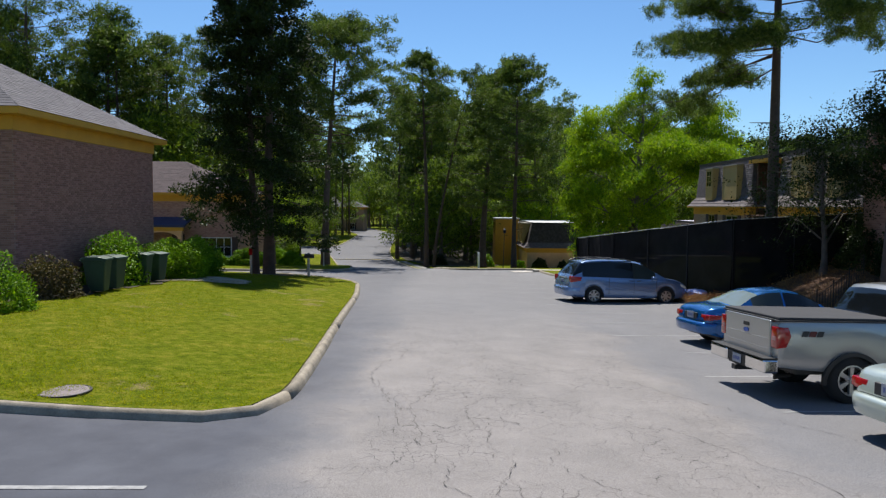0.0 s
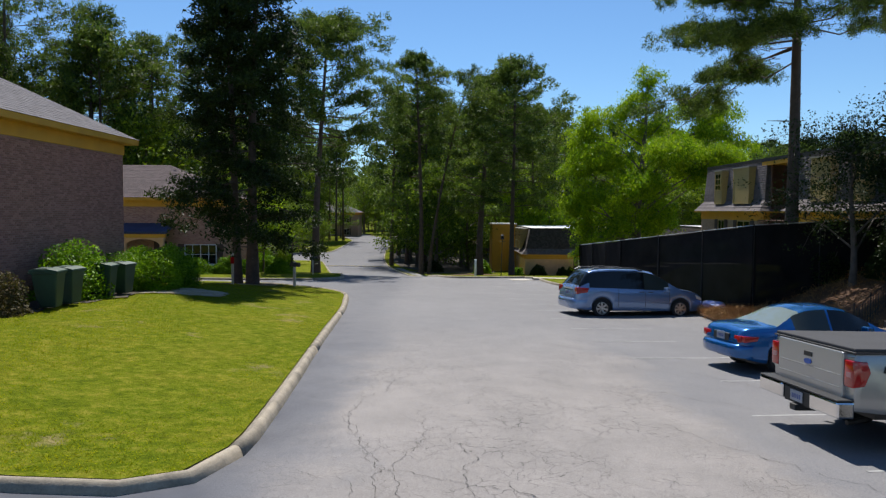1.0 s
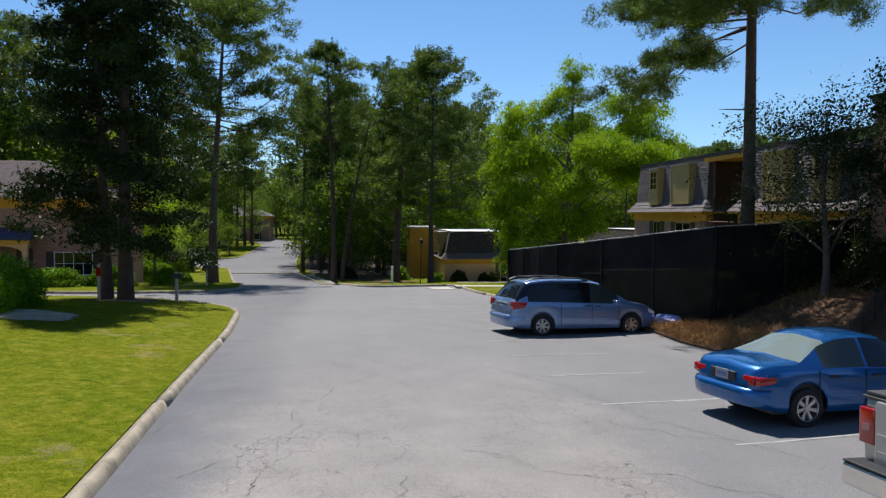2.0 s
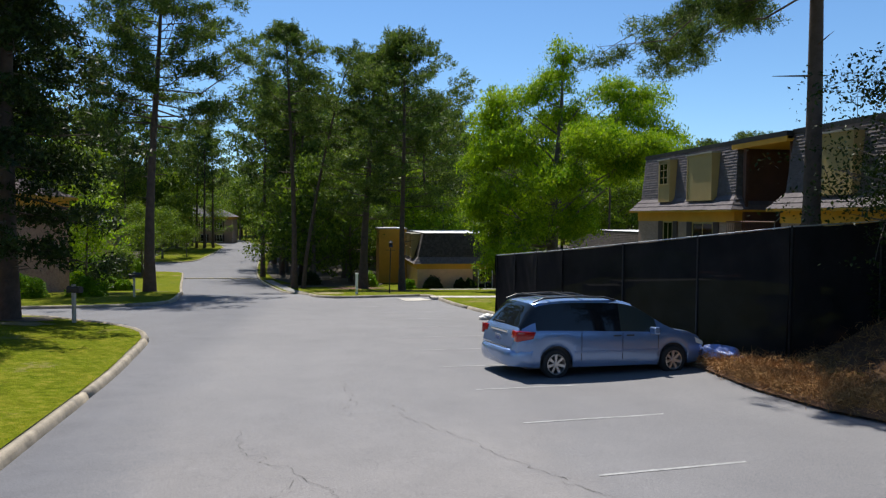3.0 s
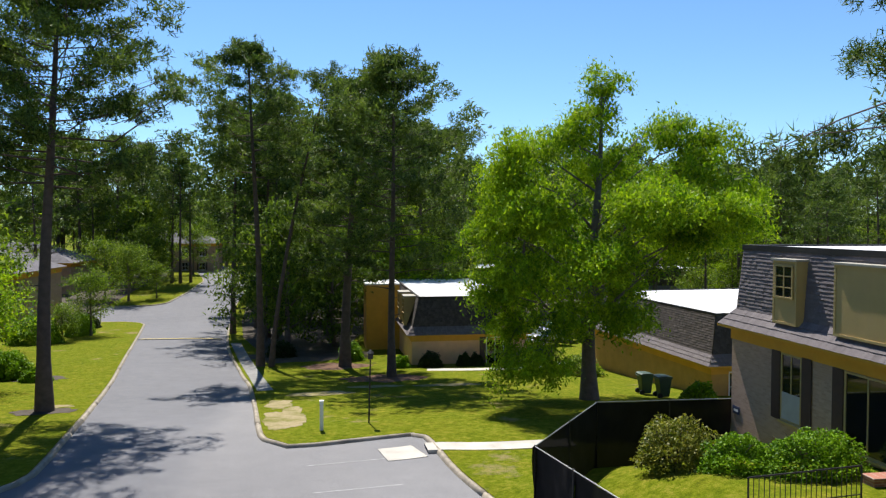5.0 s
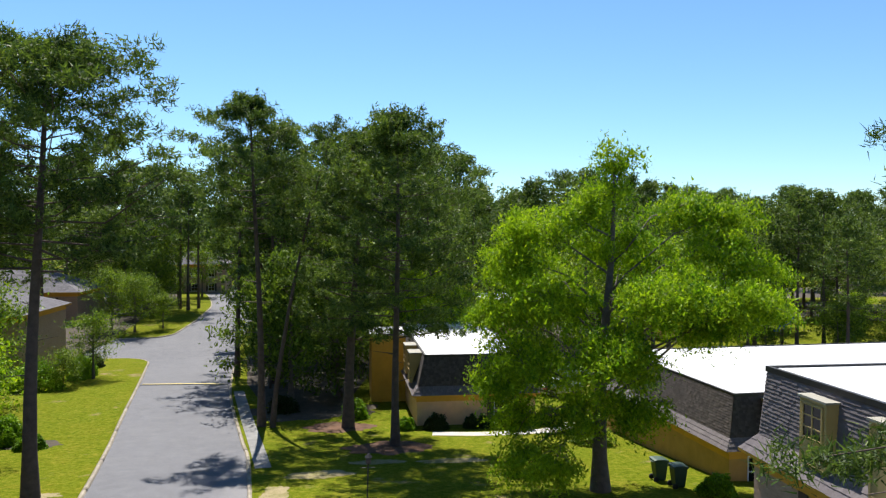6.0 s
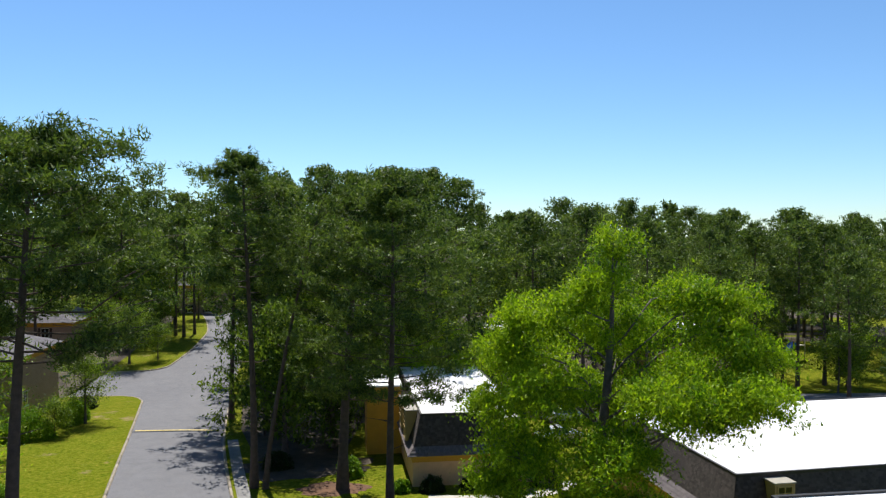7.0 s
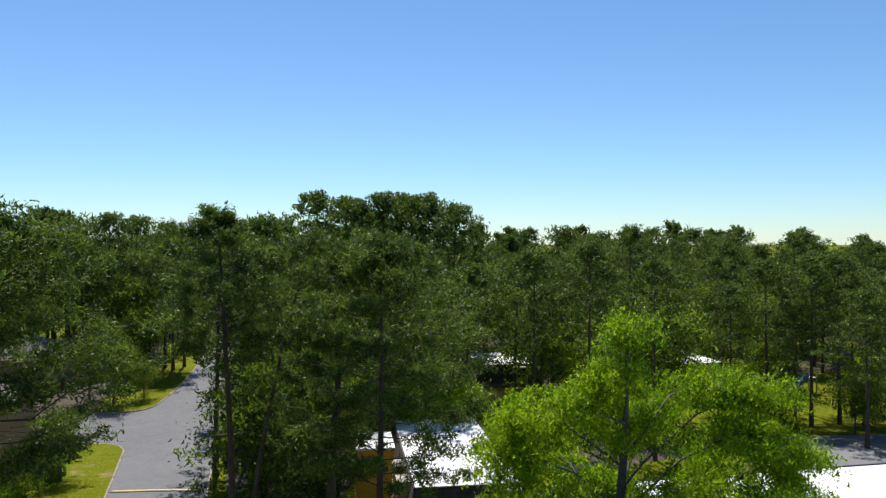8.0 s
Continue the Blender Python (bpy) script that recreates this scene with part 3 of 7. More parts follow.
def pine(name, label, height, base, radius, trunk_r, seed, lean=(0, 0), limbs=42, clumps=7, per=11, needle=0.34, width=0.035, leaf=None, droop=0.0, m=None, shape="pine", bark=None, spread=0.42, stubs=5, blades=5, twig=0.5, sides=5, extra=(), lop=None, thin=0.0):
    """A tall tree with clumps of needles at the ends of its limbs."""
    r = np.random.default_rng(seed)
    wood = Wood()
    line = trunk_line(height, lean, r)
    ts = np.linspace(0, 1, len(line))
    radii = [trunk_r * (1.35 if i == 0 else 1) * (1 - 0.88 * t) + 0.015 for i, t in enumerate(ts)]
    wood.add(line, radii, 10)
    centres = []

    def at(h):
        return np.array([np.interp(h, line[:, 2], line[:, k]) for k in range(3)])
    for i in range(limbs):
        u = (i + r.uniform(0, 1)) / limbs
        h = base + (height - base) * u ** 0.85
        if shape == "pine":
            prof = (0.55 + 0.75 * math.sin(math.pi * min(1, 0.22 + 0.62 * u))) * (1 - 0.72 * max(0, u - 0.55) / 0.45)
        else:
            prof = 1.05 - 0.9 * u ** 1.2
        ln = radius * prof * r.uniform(0.62, 1.12)
        az = i * 2.4 + r.uniform(-0.5, 0.5)
        if lop is not None and math.cos(az - radians(lop)) > 0.15:
            ln *= 0.42
        rise = (0.05 + 0.32 * u - droop) * r.uniform(0.6, 1.4) if shape == "pine" else (-droop + 0.5 * u)
        p0 = at(min(h, height * 0.985))
        if i < len(extra):
            h, az, ln, rise = extra[i][0], radians(extra[i][1]), extra[i][2], extra[i][3]
            p0 = at(h)
        out = np.array([math.cos(az), math.sin(az), 0])
        pts = [p0 + out * ln * s + np.array([0, 0, ln * (rise * (s if rise > 0 else s ** 1.7) + (0.10 if shape == "pine" else -0.05) * s * s)]) for s in (0, 0.35, 0.7, 1.0)]
        pts[1] = pts[1] + r.normal(0, 0.035, 3) * ln - np.array([0, 0, 0.03 * ln])
        pts[2] = pts[2] + r.normal(0, 0.055, 3) * ln
        lr = max(0.02, trunk_r * 0.19 * (1 - 0.65 * u) * min(1, ln / radius + 0.2))
        wood.add(pts, [lr, lr * 0.72, lr * 0.45, lr * 0.12], sides)
        side = np.cross(out, (0, 0, 1))
        for k in range(clumps):
            s = r.uniform(0.38, 1.02) if k else 1.0
            if r.random() < thin:
                continue
            off = side * float(np.clip(r.normal(0, 0.20), -0.24, 0.24)) * ln * s + np.array([0, 0, r.normal(0.05, 0.18)])
            q = np.array([np.interp(s, (0, 0.35, 0.7, 1.0), [p[j] for p in pts]) for j in range(3)]) + (pts[3] - p0) * max(0, s - 1.0) + off
            if r.random() < twig:
                root = p0 + (pts[3] - p0) * max(0.1, s - 0.25)
                wood.add([root, (root + q) / 2 + (0, 0, 0.06), q], [lr * 0.4, lr * 0.25, 0.008], 3)
            sp = spread * r.uniform(0.7, 1.3)
            centres.append(q + np.clip(r.normal(0, 1, (per, 3)), -1.35, 1.35) * np.array([sp, sp, sp * 0.5]))
    for k in range(int(limbs * 0.25)):
        h = height - (height - base) * 0.18 * r.random()
        centres.append(at(h) + r.normal(0, 1, (per, 3)) * np.array([0.5, 0.5, 0.45]))
    for i in range(stubs):
        h = base * r.uniform(0.55, 0.98)
        az = r.uniform(0, 6.28)
        p0 = at(h)
        ln = r.uniform(0.4, 1.6)
        wood.add([p0, p0 + np.array([math.cos(az), math.sin(az), 0.1]) * ln], [0.035, 0.008], 4)
    tree = thing(name, label, "tree", m)
    piece("trunk", wood.mesh("trunk", bark or BARK), tree)
    piece("crown", tri_mesh("crown", tufts(np.concatenate(centres), r, blades, needle, width), leaf or PINE), tree)
    return tree


def broadleaf(name, label, height, base, radius, trunk_r, seed, leaf, n_limbs=9, twigs=26, per=34, size=0.2, spread=0.75, lean=(0, 0), droop=0.3, bark=None, m=None, top=1.0, close=1.0, twig_step=3, single=False):
    """A tree with forked limbs and a crown of many leaf clumps with gaps between."""
    r = np.random.default_rng(seed)
    wood = Wood()
    line = trunk_line(height * 0.93, lean, r, 0.35)
    ts = np.linspace(0, 1, len(line))
    wood.add(line, [trunk_r * (1.4 if i == 0 else 1) * (1 - 0.9 * t) + 0.012 for i, t in enumerate(ts)], 9)

    def at(h):
        return np.array([np.interp(h, line[:, 2], line[:, k]) for k in range(3)])
    centres = []
    for i in range(n_limbs):
        u = (i + r.uniform(0.1, 0.9)) / n_limbs
        h = base + (height * 0.9 - base) * u * 0.9
        az = i * 2.4 + r.uniform(-0.4, 0.4)
        prof = math.sin(math.pi * min(1, 0.28 + 0.62 * u)) ** 0.8
        ln = radius * prof * r.uniform(0.75, 1.15)
        p0 = at(h)
        tip = p0 + np.array([math.cos(az) * ln, math.sin(az) * ln, ln * r.uniform(0.25, 0.75)])
        tip[2] = min(tip[2], height * top)
        mid = (p0 + tip) / 2 + r.normal(0, 0.15, 3) + (0, 0, 0.12 * ln)
        lr = max(0.025, trunk_r * 0.42 * (1 - 0.6 * u))
        wood.add([p0, mid, tip], [lr, lr * 0.6, lr * 0.15], 6)
        for k in range(twigs):
            s = r.uniform(0.3, 1.05)
            root = (p0 * (1 - s) ** 2 + 2 * mid * s * (1 - s) + tip * s * s)
            q = root + r.normal(0, 1, 3) * np.array([0.28, 0.28, 0.2]) * radius * (0.45 + 0.4 * s) * close
            if k % twig_step == 0:
                wood.add([root, (root + q) / 2 + (0, 0, 0.1), q], [lr * 0.35, lr * 0.2, 0.008], 3)
            sp = spread * r.uniform(0.6, 1.25)
            centres.append(q + r.normal(0, 1, (per, 3)) * np.array([sp, sp, sp * 0.42]))
    for k in range(int(twigs * 1.2)):
        q = at(height * r.uniform(0.72, 0.93)) + r.normal(0, 1, 3) * np.array([0.2, 0.2, 0.1]) * radius
        centres.append(q + r.normal(0, 1, (per, 3)) * np.array([spread, spread, spread * 0.5]) * 0.8)
    tree = thing(name, label, "tree", m)
    piece("trunk", wood.mesh("trunk", bark or BARK2), tree)
    piece("crown", tri_mesh("crown", leaves(np.concatenate(centres), r, size, droop, single), leaf), tree)
    return tree


def stand(x, y, turn=0.0, s=1.0, dz=0.1):
    """The pose of a tree on the ground."""
    return pose(x, y, land(x, y) + dz, 0, 0, turn) @ Matrix.Scale(s, 4)


def lobed(name, label, lobes, height, trunk_r, seed, leaf, size=0.12, twigs=34, per=70, m=None, bark=None):
    """A broad tree whose crown is built of separate leafy lobes at the ends of forked limbs; a lobe is x, y, z, radius, half height."""
    r = np.random.default_rng(seed)
    wood = Wood()
    line = trunk_line(height, (0.4, 0.1), r, 0.5, 11)
    ts = np.linspace(0, 1, len(line))
    wood.add(line, [trunk_r * (1.4 if i == 0 else 1) * (1 - 0.93 * t) + 0.012 for i, t in enumerate(ts)], 10)
    centres = []
    for x, y, z, rad, half in lobes:
        c = np.array([x, y, z])
        h = max(3.0, min(z - 0.55 * math.hypot(x, y) - 0.4, height * 0.9))
        p0 = np.array([np.interp(h, line[:, 2], line[:, k]) for k in range(3)])
        mid = p0 * 0.45 + c * 0.55 + (0, 0, 0.10 * math.hypot(x, y)) + r.normal(0, 0.25, 3)
        lr = max(0.03, trunk_r * 0.36 * (1 - 0.6 * z / height))
        wood.add([p0, p0 * 0.7 + mid * 0.3 + r.normal(0, 0.1, 3), mid, c * 0.7 + mid * 0.3, c], [lr, lr * 0.8, lr * 0.55, lr * 0.32, lr * 0.12], 6)
        n = int(twigs * rad * rad / 4 + 8)
        for k in range(n):
            d = unit(r, 1)[0]
            q = c + d * np.array([rad, rad, half]) * r.uniform(0.25, 1.18)
            root = c + (mid - c) * r.uniform(0, 0.7)
            if k % 2 == 0:
                wood.add([root, (root + q) / 2 + (0, 0, 0.15), q], [lr * 0.3, lr * 0.18, 0.008], 3)
            sp = r.uniform(0.16, 0.34)
            way = (q - p0) * np.array([1, 1, 0.25])
            way = way / (np.linalg.norm(way) + 1e-6)
            along = r.uniform(-0.5, 1.0, (per, 1)) * sp * 1.5
            pts = q + way * along + r.normal(0, 1, (per, 3)) * np.array([sp, sp, sp * 0.75])
            pts[:, 2] -= 0.55 * ((pts[:, 0] - q[0]) ** 2 + (pts[:, 1] - q[1]) ** 2) ** 0.5
            centres.append(pts)
    tree = thing(name, label, "tree", m)
    piece("trunk", wood.mesh("trunk", bark or BARK2), tree)
    piece("crown", tri_mesh("crown", leaves(np.concatenate(centres), r, size, 0.5, True), leaf), tree)
    return tree


def place_trees():
    # along the street
    pine("pine_tree", "tall pine beside the road, bare dark trunk and open crown", 21.8, 12.8, 3.6, 0.25, 11, (-0.5, -1.5), 32, 10, 10, 0.27, 0.036, m=stand(-1.75, 77.6), blades=11, spread=0.33, thin=0.26)
    pine("pine_tree", "slim leaning pine with a thin crown beside the road", 20.4, 13.5, 2.8, 0.17, 12, (4.2, -0.8), 20, 7, 8, 0.26, 0.032, m=stand(-1.0, 77.2), blades=9, spread=0.28, thin=0.32)
    pine("pine_tree", "thick pine with a full crown on the verge", 19.7, 5.6, 4.2, 0.36, 13, (1.0, 0.2), 54, 10, 9, 0.28, 0.038, m=stand(4.1, 76.4), blades=10, spread=0.34, thin=0.22)
    pine("pine_tree", "dense dark pine in front of the low building", 19.7, 6.2, 4.4, 0.24, 14, (0.1, 0.4), 58, 10, 10, 0.28, 0.038, m=stand(6.85, 70.6), blades=10, spread=0.34, thin=0.2)
    pine("pine_tree", "tall pine on the verge with long bare limbs", 19.2, 9.2, 4.9, 0.31, 15, (1.0, -0.6), 54, 15, 13, 0.25, 0.034, m=stand(-9.65, 60.0), blades=9, spread=0.36, thin=0.30, extra=((12.2, 8, 6.8, 0.16), (11.0, -20, 4.6, -0.12), (10.2, 190, 4.4, -0.1)))
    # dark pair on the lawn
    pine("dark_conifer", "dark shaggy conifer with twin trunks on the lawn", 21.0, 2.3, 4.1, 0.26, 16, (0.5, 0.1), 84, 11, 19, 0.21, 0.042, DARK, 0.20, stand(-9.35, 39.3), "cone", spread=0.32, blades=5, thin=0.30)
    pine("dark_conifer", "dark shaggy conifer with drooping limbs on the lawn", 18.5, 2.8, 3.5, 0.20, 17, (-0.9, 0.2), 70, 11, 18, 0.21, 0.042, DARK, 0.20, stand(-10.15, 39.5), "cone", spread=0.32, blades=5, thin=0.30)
    # over the bank
    pine("pine_tree", "big pine with spreading limbs on the straw bank", 20.5, 9.6, 5.2, 0.25, 18, (0.3, 0.2), 50, 18, 26, 0.17, 0.0125, m=stand(14.1, 31.6), droop=0.05, spread=0.26, blades=18, lop=150, thin=0.05,
         extra=((8.9, 130, 4.4, -0.62), (9.0, 140, 3.8, -0.58), (9.2, 168, 5.9, -0.50), (9.6, 182, 5.6, -0.16), (9.4, 205, 5.2, -0.28), (10.2, 198, 5.2, 0.0), (10.6, 190, 4.4, 0.0), (11.2, 205, 4.4, 0.05), (9.3, 240, 4.6, -0.16), (9.8, 280, 4.6, -0.16), (10.4, 330, 4.8, -0.08), (9.8, 5, 4.8, -0.12), (11.0, 350, 5.0, 0.05), (9.6, 225, 4.4, -0.2), (8.4, 97, 6.2, 0.0), (9.6, 95, 6.2, 0.05)))
    pine("pine_tree", "pine with a bare trunk standing over the parked cars", 20.5, 11.0, 5.0, 0.24, 19, (0.5, 0.1), 34, 12, 24, 0.17, 0.014, m=stand(13.5, 22.0), droop=0.05, spread=0.30, blades=12, thin=0.1)
    # bright maple beyond the fence
    lobed("maple_tree", "bright green maple with a broad airy crown on the lawn",
          ((0.5, 0.2, 15.0, 1.0, 1.0), (0.1, 0.0, 13.6, 1.2, 0.9), (-1.2, 0.2, 12.7, 1.3, 0.7), (-3.1, 0.3, 12.0, 1.5, 0.9), (-4.1, -0.4, 10.7, 1.4, 0.8), (-3.0, -1.2, 9.0, 2.1, 1.2), (-4.7, 0.2, 8.2, 1.4, 0.9), (-4.0, -1.4, 6.2, 1.7, 1.1),
           (-4.2, -0.8, 3.9, 1.3, 1.1), (-2.0, -2.6, 4.6, 1.5, 1.1), (3.8, 0.3, 12.9, 1.5, 0.9), (6.0, 0.2, 12.7, 1.4, 0.7), (4.9, -0.6, 11.2, 1.8, 0.9), (7.0, 0.0, 10.0, 1.7, 0.9), (7.8, 0.8, 8.2, 1.3, 0.8),
           (0.8, 0.8, 11.2, 1.8, 1.2), (2.3, -2.4, 9.4, 2.1, 1.2), (0.8, 2.6, 7.8, 2.3, 1.4), (-0.8, -3.4, 6.8, 2.0, 1.2), (4.0, -1.6, 7.9, 1.9, 0.9), (0.6, -2.4, 4.4, 1.5, 1.0),
           (0.9, -4.6, 9.4, 1.7, 1.0), (3.2, 4.6, 11.0, 1.9, 1.1), (-2.2, 4.4, 9.8, 2.0, 1.2), (4.6, -3.8, 9.0, 1.7, 0.9), (5.6, 3.2, 8.6, 1.8, 1.0), (-2.6, 2.4, 5.6, 1.9, 1.2), (2.0, 1.8, 5.4, 1.5, 0.9), (-4.4, -2.2, 2.3, 0.9, 0.9), (-3.2, -3.6, 2.8, 1.2, 1.0), (-5.0, -1.0, 5.4, 0.9, 0.8)),
          15.1, 0.36, 27, BRIGHT, 0.155, 64, 125, stand(15.3, 58.5))


place_trees()


def woods():
    """Stands of trees behind the street: a few kinds, each grown once and then repeated."""
    r = np.random.default_rng(99)
    p1 = pine("pine_tree", "tall woodland pine with a bare trunk", 22, 11.0, 4.0, 0.24, 101, (0.4, 0.1), 32, 6, 5, 0.40, 0.085, m=stand(-6.2, 99), blades=6, twig=0.12, sides=3, stubs=2)
    p2 = pine("pine_tree", "woodland pine with a full dark crown", 20, 7.0, 4.3, 0.26, 102, (-0.3, 0.3), 40, 6, 5, 0.40, 0.09, m=stand(12.5, 99), blades=6, twig=0.12, sides=3, stubs=2)
    p3 = pine("pine_tree", "slim woodland pine with a high crown", 22.5, 12.5, 3.3, 0.22, 103, (0.6, -0.4), 28, 6, 5, 0.40, 0.085, m=stand(-1.8, 94.0), blades=6, twig=0.12, sides=3, stubs=2)
    b1 = broadleaf("oak_tree", "mid-green woodland oak with a rounded crown", 14.5, 3.5, 5.0, 0.26, 111, MIDLEAF, 12, 18, 30, 0.37, 0.80, m=stand(2.9, 95.5), twig_step=8, single=True)
    b2 = broadleaf("sweetgum_tree", "yellow-green young sweetgum at the wood's edge", 11.5, 2.2, 3.8, 0.17, 112, BRIGHT, 10, 16, 34, 0.30, 0.70, m=stand(10.8, 96.5), twig_step=8, single=True)
    b3 = broadleaf("understory_tree", "leafy understory tree below the pines", 7.5, 0.8, 3.4, 0.11, 113, MIDLEAF, 9, 15, 32, 0.30, 0.7, m=stand(-2.5, 92), twig_step=8, single=True)
    b4 = broadleaf("oak_tree", "dark green woodland oak with a dense crown", 17, 4.0, 5.2, 0.3, 114, MIDLEAF, 13, 18, 30, 0.39, 0.85, m=stand(8.2, 108), twig_step=8, single=True)
    b5 = broadleaf("evergreen_oak", "dark evergreen oak with low drooping limbs beside the road", 14.0, 1.6, 4.6, 0.26, 115, EVERGREEN, 13, 18, 34, 0.34, 0.80, m=stand(-0.2, 84.6, 20, 0.9), twig_step=8, single=True, droop=0.5)
    kinds = [p1, p2, p3, b1, b2, b3, b4]
    taken = [(-6.2, 99), (12.5, 99), (-1.8, 94.0), (2.9, 95.5), (10.8, 96.5), (-2.5, 92), (8.2, 108)]
    keep_out = [(6, 19, 73, 92), (20, 52, 56, 78), (20, 33, 121, 139), (44, 59, 120, 137), (42, 78, 84, 112), (-45, -20, 96, 111), (-60, -31, 128, 150), (-39, -19, 176, 200),
                (-36, -12, 18, 66), (14, 30, 15, 50), (60, 82, 112, 134), (19, 27, 82, 98)]

    def free(x, y, gap):
        if any(a <= x <= b and c <= y <= d for a, b, c, d in keep_out):
            return False
        return all((x - u) ** 2 + (y - v) ** 2 > gap * gap for u, v in taken)

    def fill(x0, x1, y0, y1, n, gap, weights, smin=0.78, smax=1.05, edge=None):
        placed = tries = 0
        while placed < n and tries < n * 40:
            tries += 1
            x, y = r.uniform(x0, x1), r.uniform(y0, y1)
            if edge is not None and not edge(x, y):
                continue
            if not free(x, y, gap):
                continue
            taken.append((x, y))
            k = kinds[int(r.choice(len(kinds), p=np.array(weights) / sum(weights)))]
            copy_thing(k, stand(x, y, float(r.uniform(0, 360)), float(r.uniform(smin, smax))))
            placed += 1

    def east(x, y):
        road = np.interp(y, [74, 91, 112, 126, 146, 165, 187, 217], [-2.6, -5.6, -7.9, -8.9, -8.9, -10.6, -15.5, -25])
        return x > road + (3.6 if 84 < y < 110 else 2.4)
    # along the street, then deeper
    for x, y, sc, k in ((-2.6, 94.8, 1.0, p2), (-4.4, 104.5, 1.1, p2), (-4.8, 118.3, 1.0, b5), (-6.6, 123.5, 1.15, p2), (-4.2, 112.0, 0.95, b5), (3.4, 87.5, 0.85, b5)):
        taken.append((x, y))
        copy_thing(k, stand(x, y, x * 77, sc))
    fill(-9, 20, 93, 150, 36, 3.3, (4, 5, 4, 5, 2, 7, 5), edge=east)
    fill(-10, 75, 98, 172, 68, 4.6, (5, 6, 3, 4, 1.2, 3, 4), edge=east)
    fill(46, 104, 84, 150, 40, 5.0, (5, 6, 3, 3, 1, 3, 3))
    fill(40, 104, 132, 172, 34, 4.6, (4, 5, 2, 5, 2, 5, 5))
    fill(40, 62, 112, 122, 7, 4.0, (2, 4, 0, 3, 2, 3, 2), 0.5, 0.8)
    # west side
    fill(-62, -18.8, 64, 95, 26, 4.2, (5, 4, 5, 4, 2, 5, 4), edge=lambda x, y: x < -25 - 0.25 * (y - 64))
    fill(-75, -24, 127, 185, 38, 4.8, (5, 5, 4, 5, 2, 5, 4), edge=lambda x, y: x < -23 - max(0, y - 150) * 0.3)
    fill(-80, -36, 40, 128, 30, 5.0, (5, 5, 5, 4, 1, 3, 4))
    for x, y, sc, k in ((-19.3, 99.0, 0.45, b1), (-23.5, 88.0, 0.6, b1), (-20.3, 94.2, 0.45, b3), (-18.4, 70.5, 0.68, b2), (-24.5, 76.0, 1.0, b1), (-26.5, 69.0, 0.9, b4), (-23.0, 64.5, 0.9, b3), (-15.5, 67.5, 0.62, b2), (-17.6, 64.5, 0.9, b1)):
        taken.append((x, y))
        copy_thing(k, stand(x, y, x * 53, sc))
    for i in range(26):
        x = -70 + i * 3.2
        y = 258 + 9 * math.sin(i * 2.1)
        copy_thing((p2, b4)[i % 2], stand(x, y, x * 19, 1.05))
    for i in range(22):
        x = -52 + i * 3.0
        y = 226 + 10 * math.sin(i * 1.3) + (14 if -34 < x < -12 else 0)
        copy_thing((b1, b3, b1)[i % 3], stand(x, y, x * 29, (0.75, 1.1, 0.9)[i % 3]))
    for i in range(18):
        x = -37 + i * 1.7
        copy_thing((b3, b1)[i % 3 == 2], stand(x, 247 + 3 * math.sin(i * 2.3), x * 37, (1.5, 0.8)[i % 3 == 2]))
    for i in range(10):
        x = -21 + i * 2.7
        copy_thing((b4, p2, b1)[i % 3], stand(x, 208 + 6 * math.sin(i * 1.7) - 0.6 * i, x * 23, 1.0))
    # tall group far behind the low block, and the trees behind the brick house
    for x, y, s in ((12, 151, 1.36), (16.5, 149, 1.30), (20.0, 152, 1.37), (23.0, 148, 1.28), (15, 156, 1.38), (2.0, 150, 1.36), (5.6, 154, 1.34), (8.8, 149, 1.27)):
        copy_thing(p2, stand(x, y, x * 40, s))
    q1 = pine("pine_tree", "tall pine with a dense puffy crown behind the house", 22, 11.0, 4.2, 0.26, 131, (0.3, 0.2), 40, 8, 8, 0.27, 0.036, m=stand(-22.5, 70.5), blades=8, spread=0.34, twig=0.3, sides=4)
    q2 = pine("pine_tree", "slim pine with an open crown behind the house", 22.5, 12.5, 3.6, 0.22, 132, (0.5, -0.3), 34, 8, 8, 0.27, 0.036, m=stand(-36.5, 79.5), blades=8, spread=0.32, twig=0.3, sides=4)
    for x, y, s, k in ((-34.5, 75, 1.0, q2), (-27.2, 73, 1.0, q1), (-44, 71, 1.08, q1), (-39, 68, 1.0, q2), (-50, 66, 1.12, q1), (-31.5, 69, 0.95, q2), (-47.5, 73, 1.0, q2), (-31, 80, 1.0, b4), (-24.5, 84, 0.8, b1), (-37.0, 65.5, 1.22, q1), (-44.5, 66.5, 1.25, q2), (-33.0, 72.5, 1.12, q1)):
        copy_thing(k, stand(x, y, x * 31, s))
    for x, y, s, k in ((-20.5, 149, 0.95, p1), (-22.3, 151.5, 1.0, p3), (-19.6, 153, 0.9, p1), (-23.6, 129.5, 0.55, b1), (-27, 131, 0.6, b1), (-20.4, 131.5, 0.35, b1), (59, 100, 0.8, p2), (72, 116, 0.7, b2), (64, 111, 0.9, p1)):
        copy_thing(k, stand(x, y, x * 31, s))
    for x, y, s in ((-26.5, 171, 1.0), (-30.5, 176, 1.05), (-23.5, 178, 0.7), (-34.5, 170, 1.0)):
        copy_thing(b1 if s < 0.8 else p2, stand(x, y, x * 31, s))
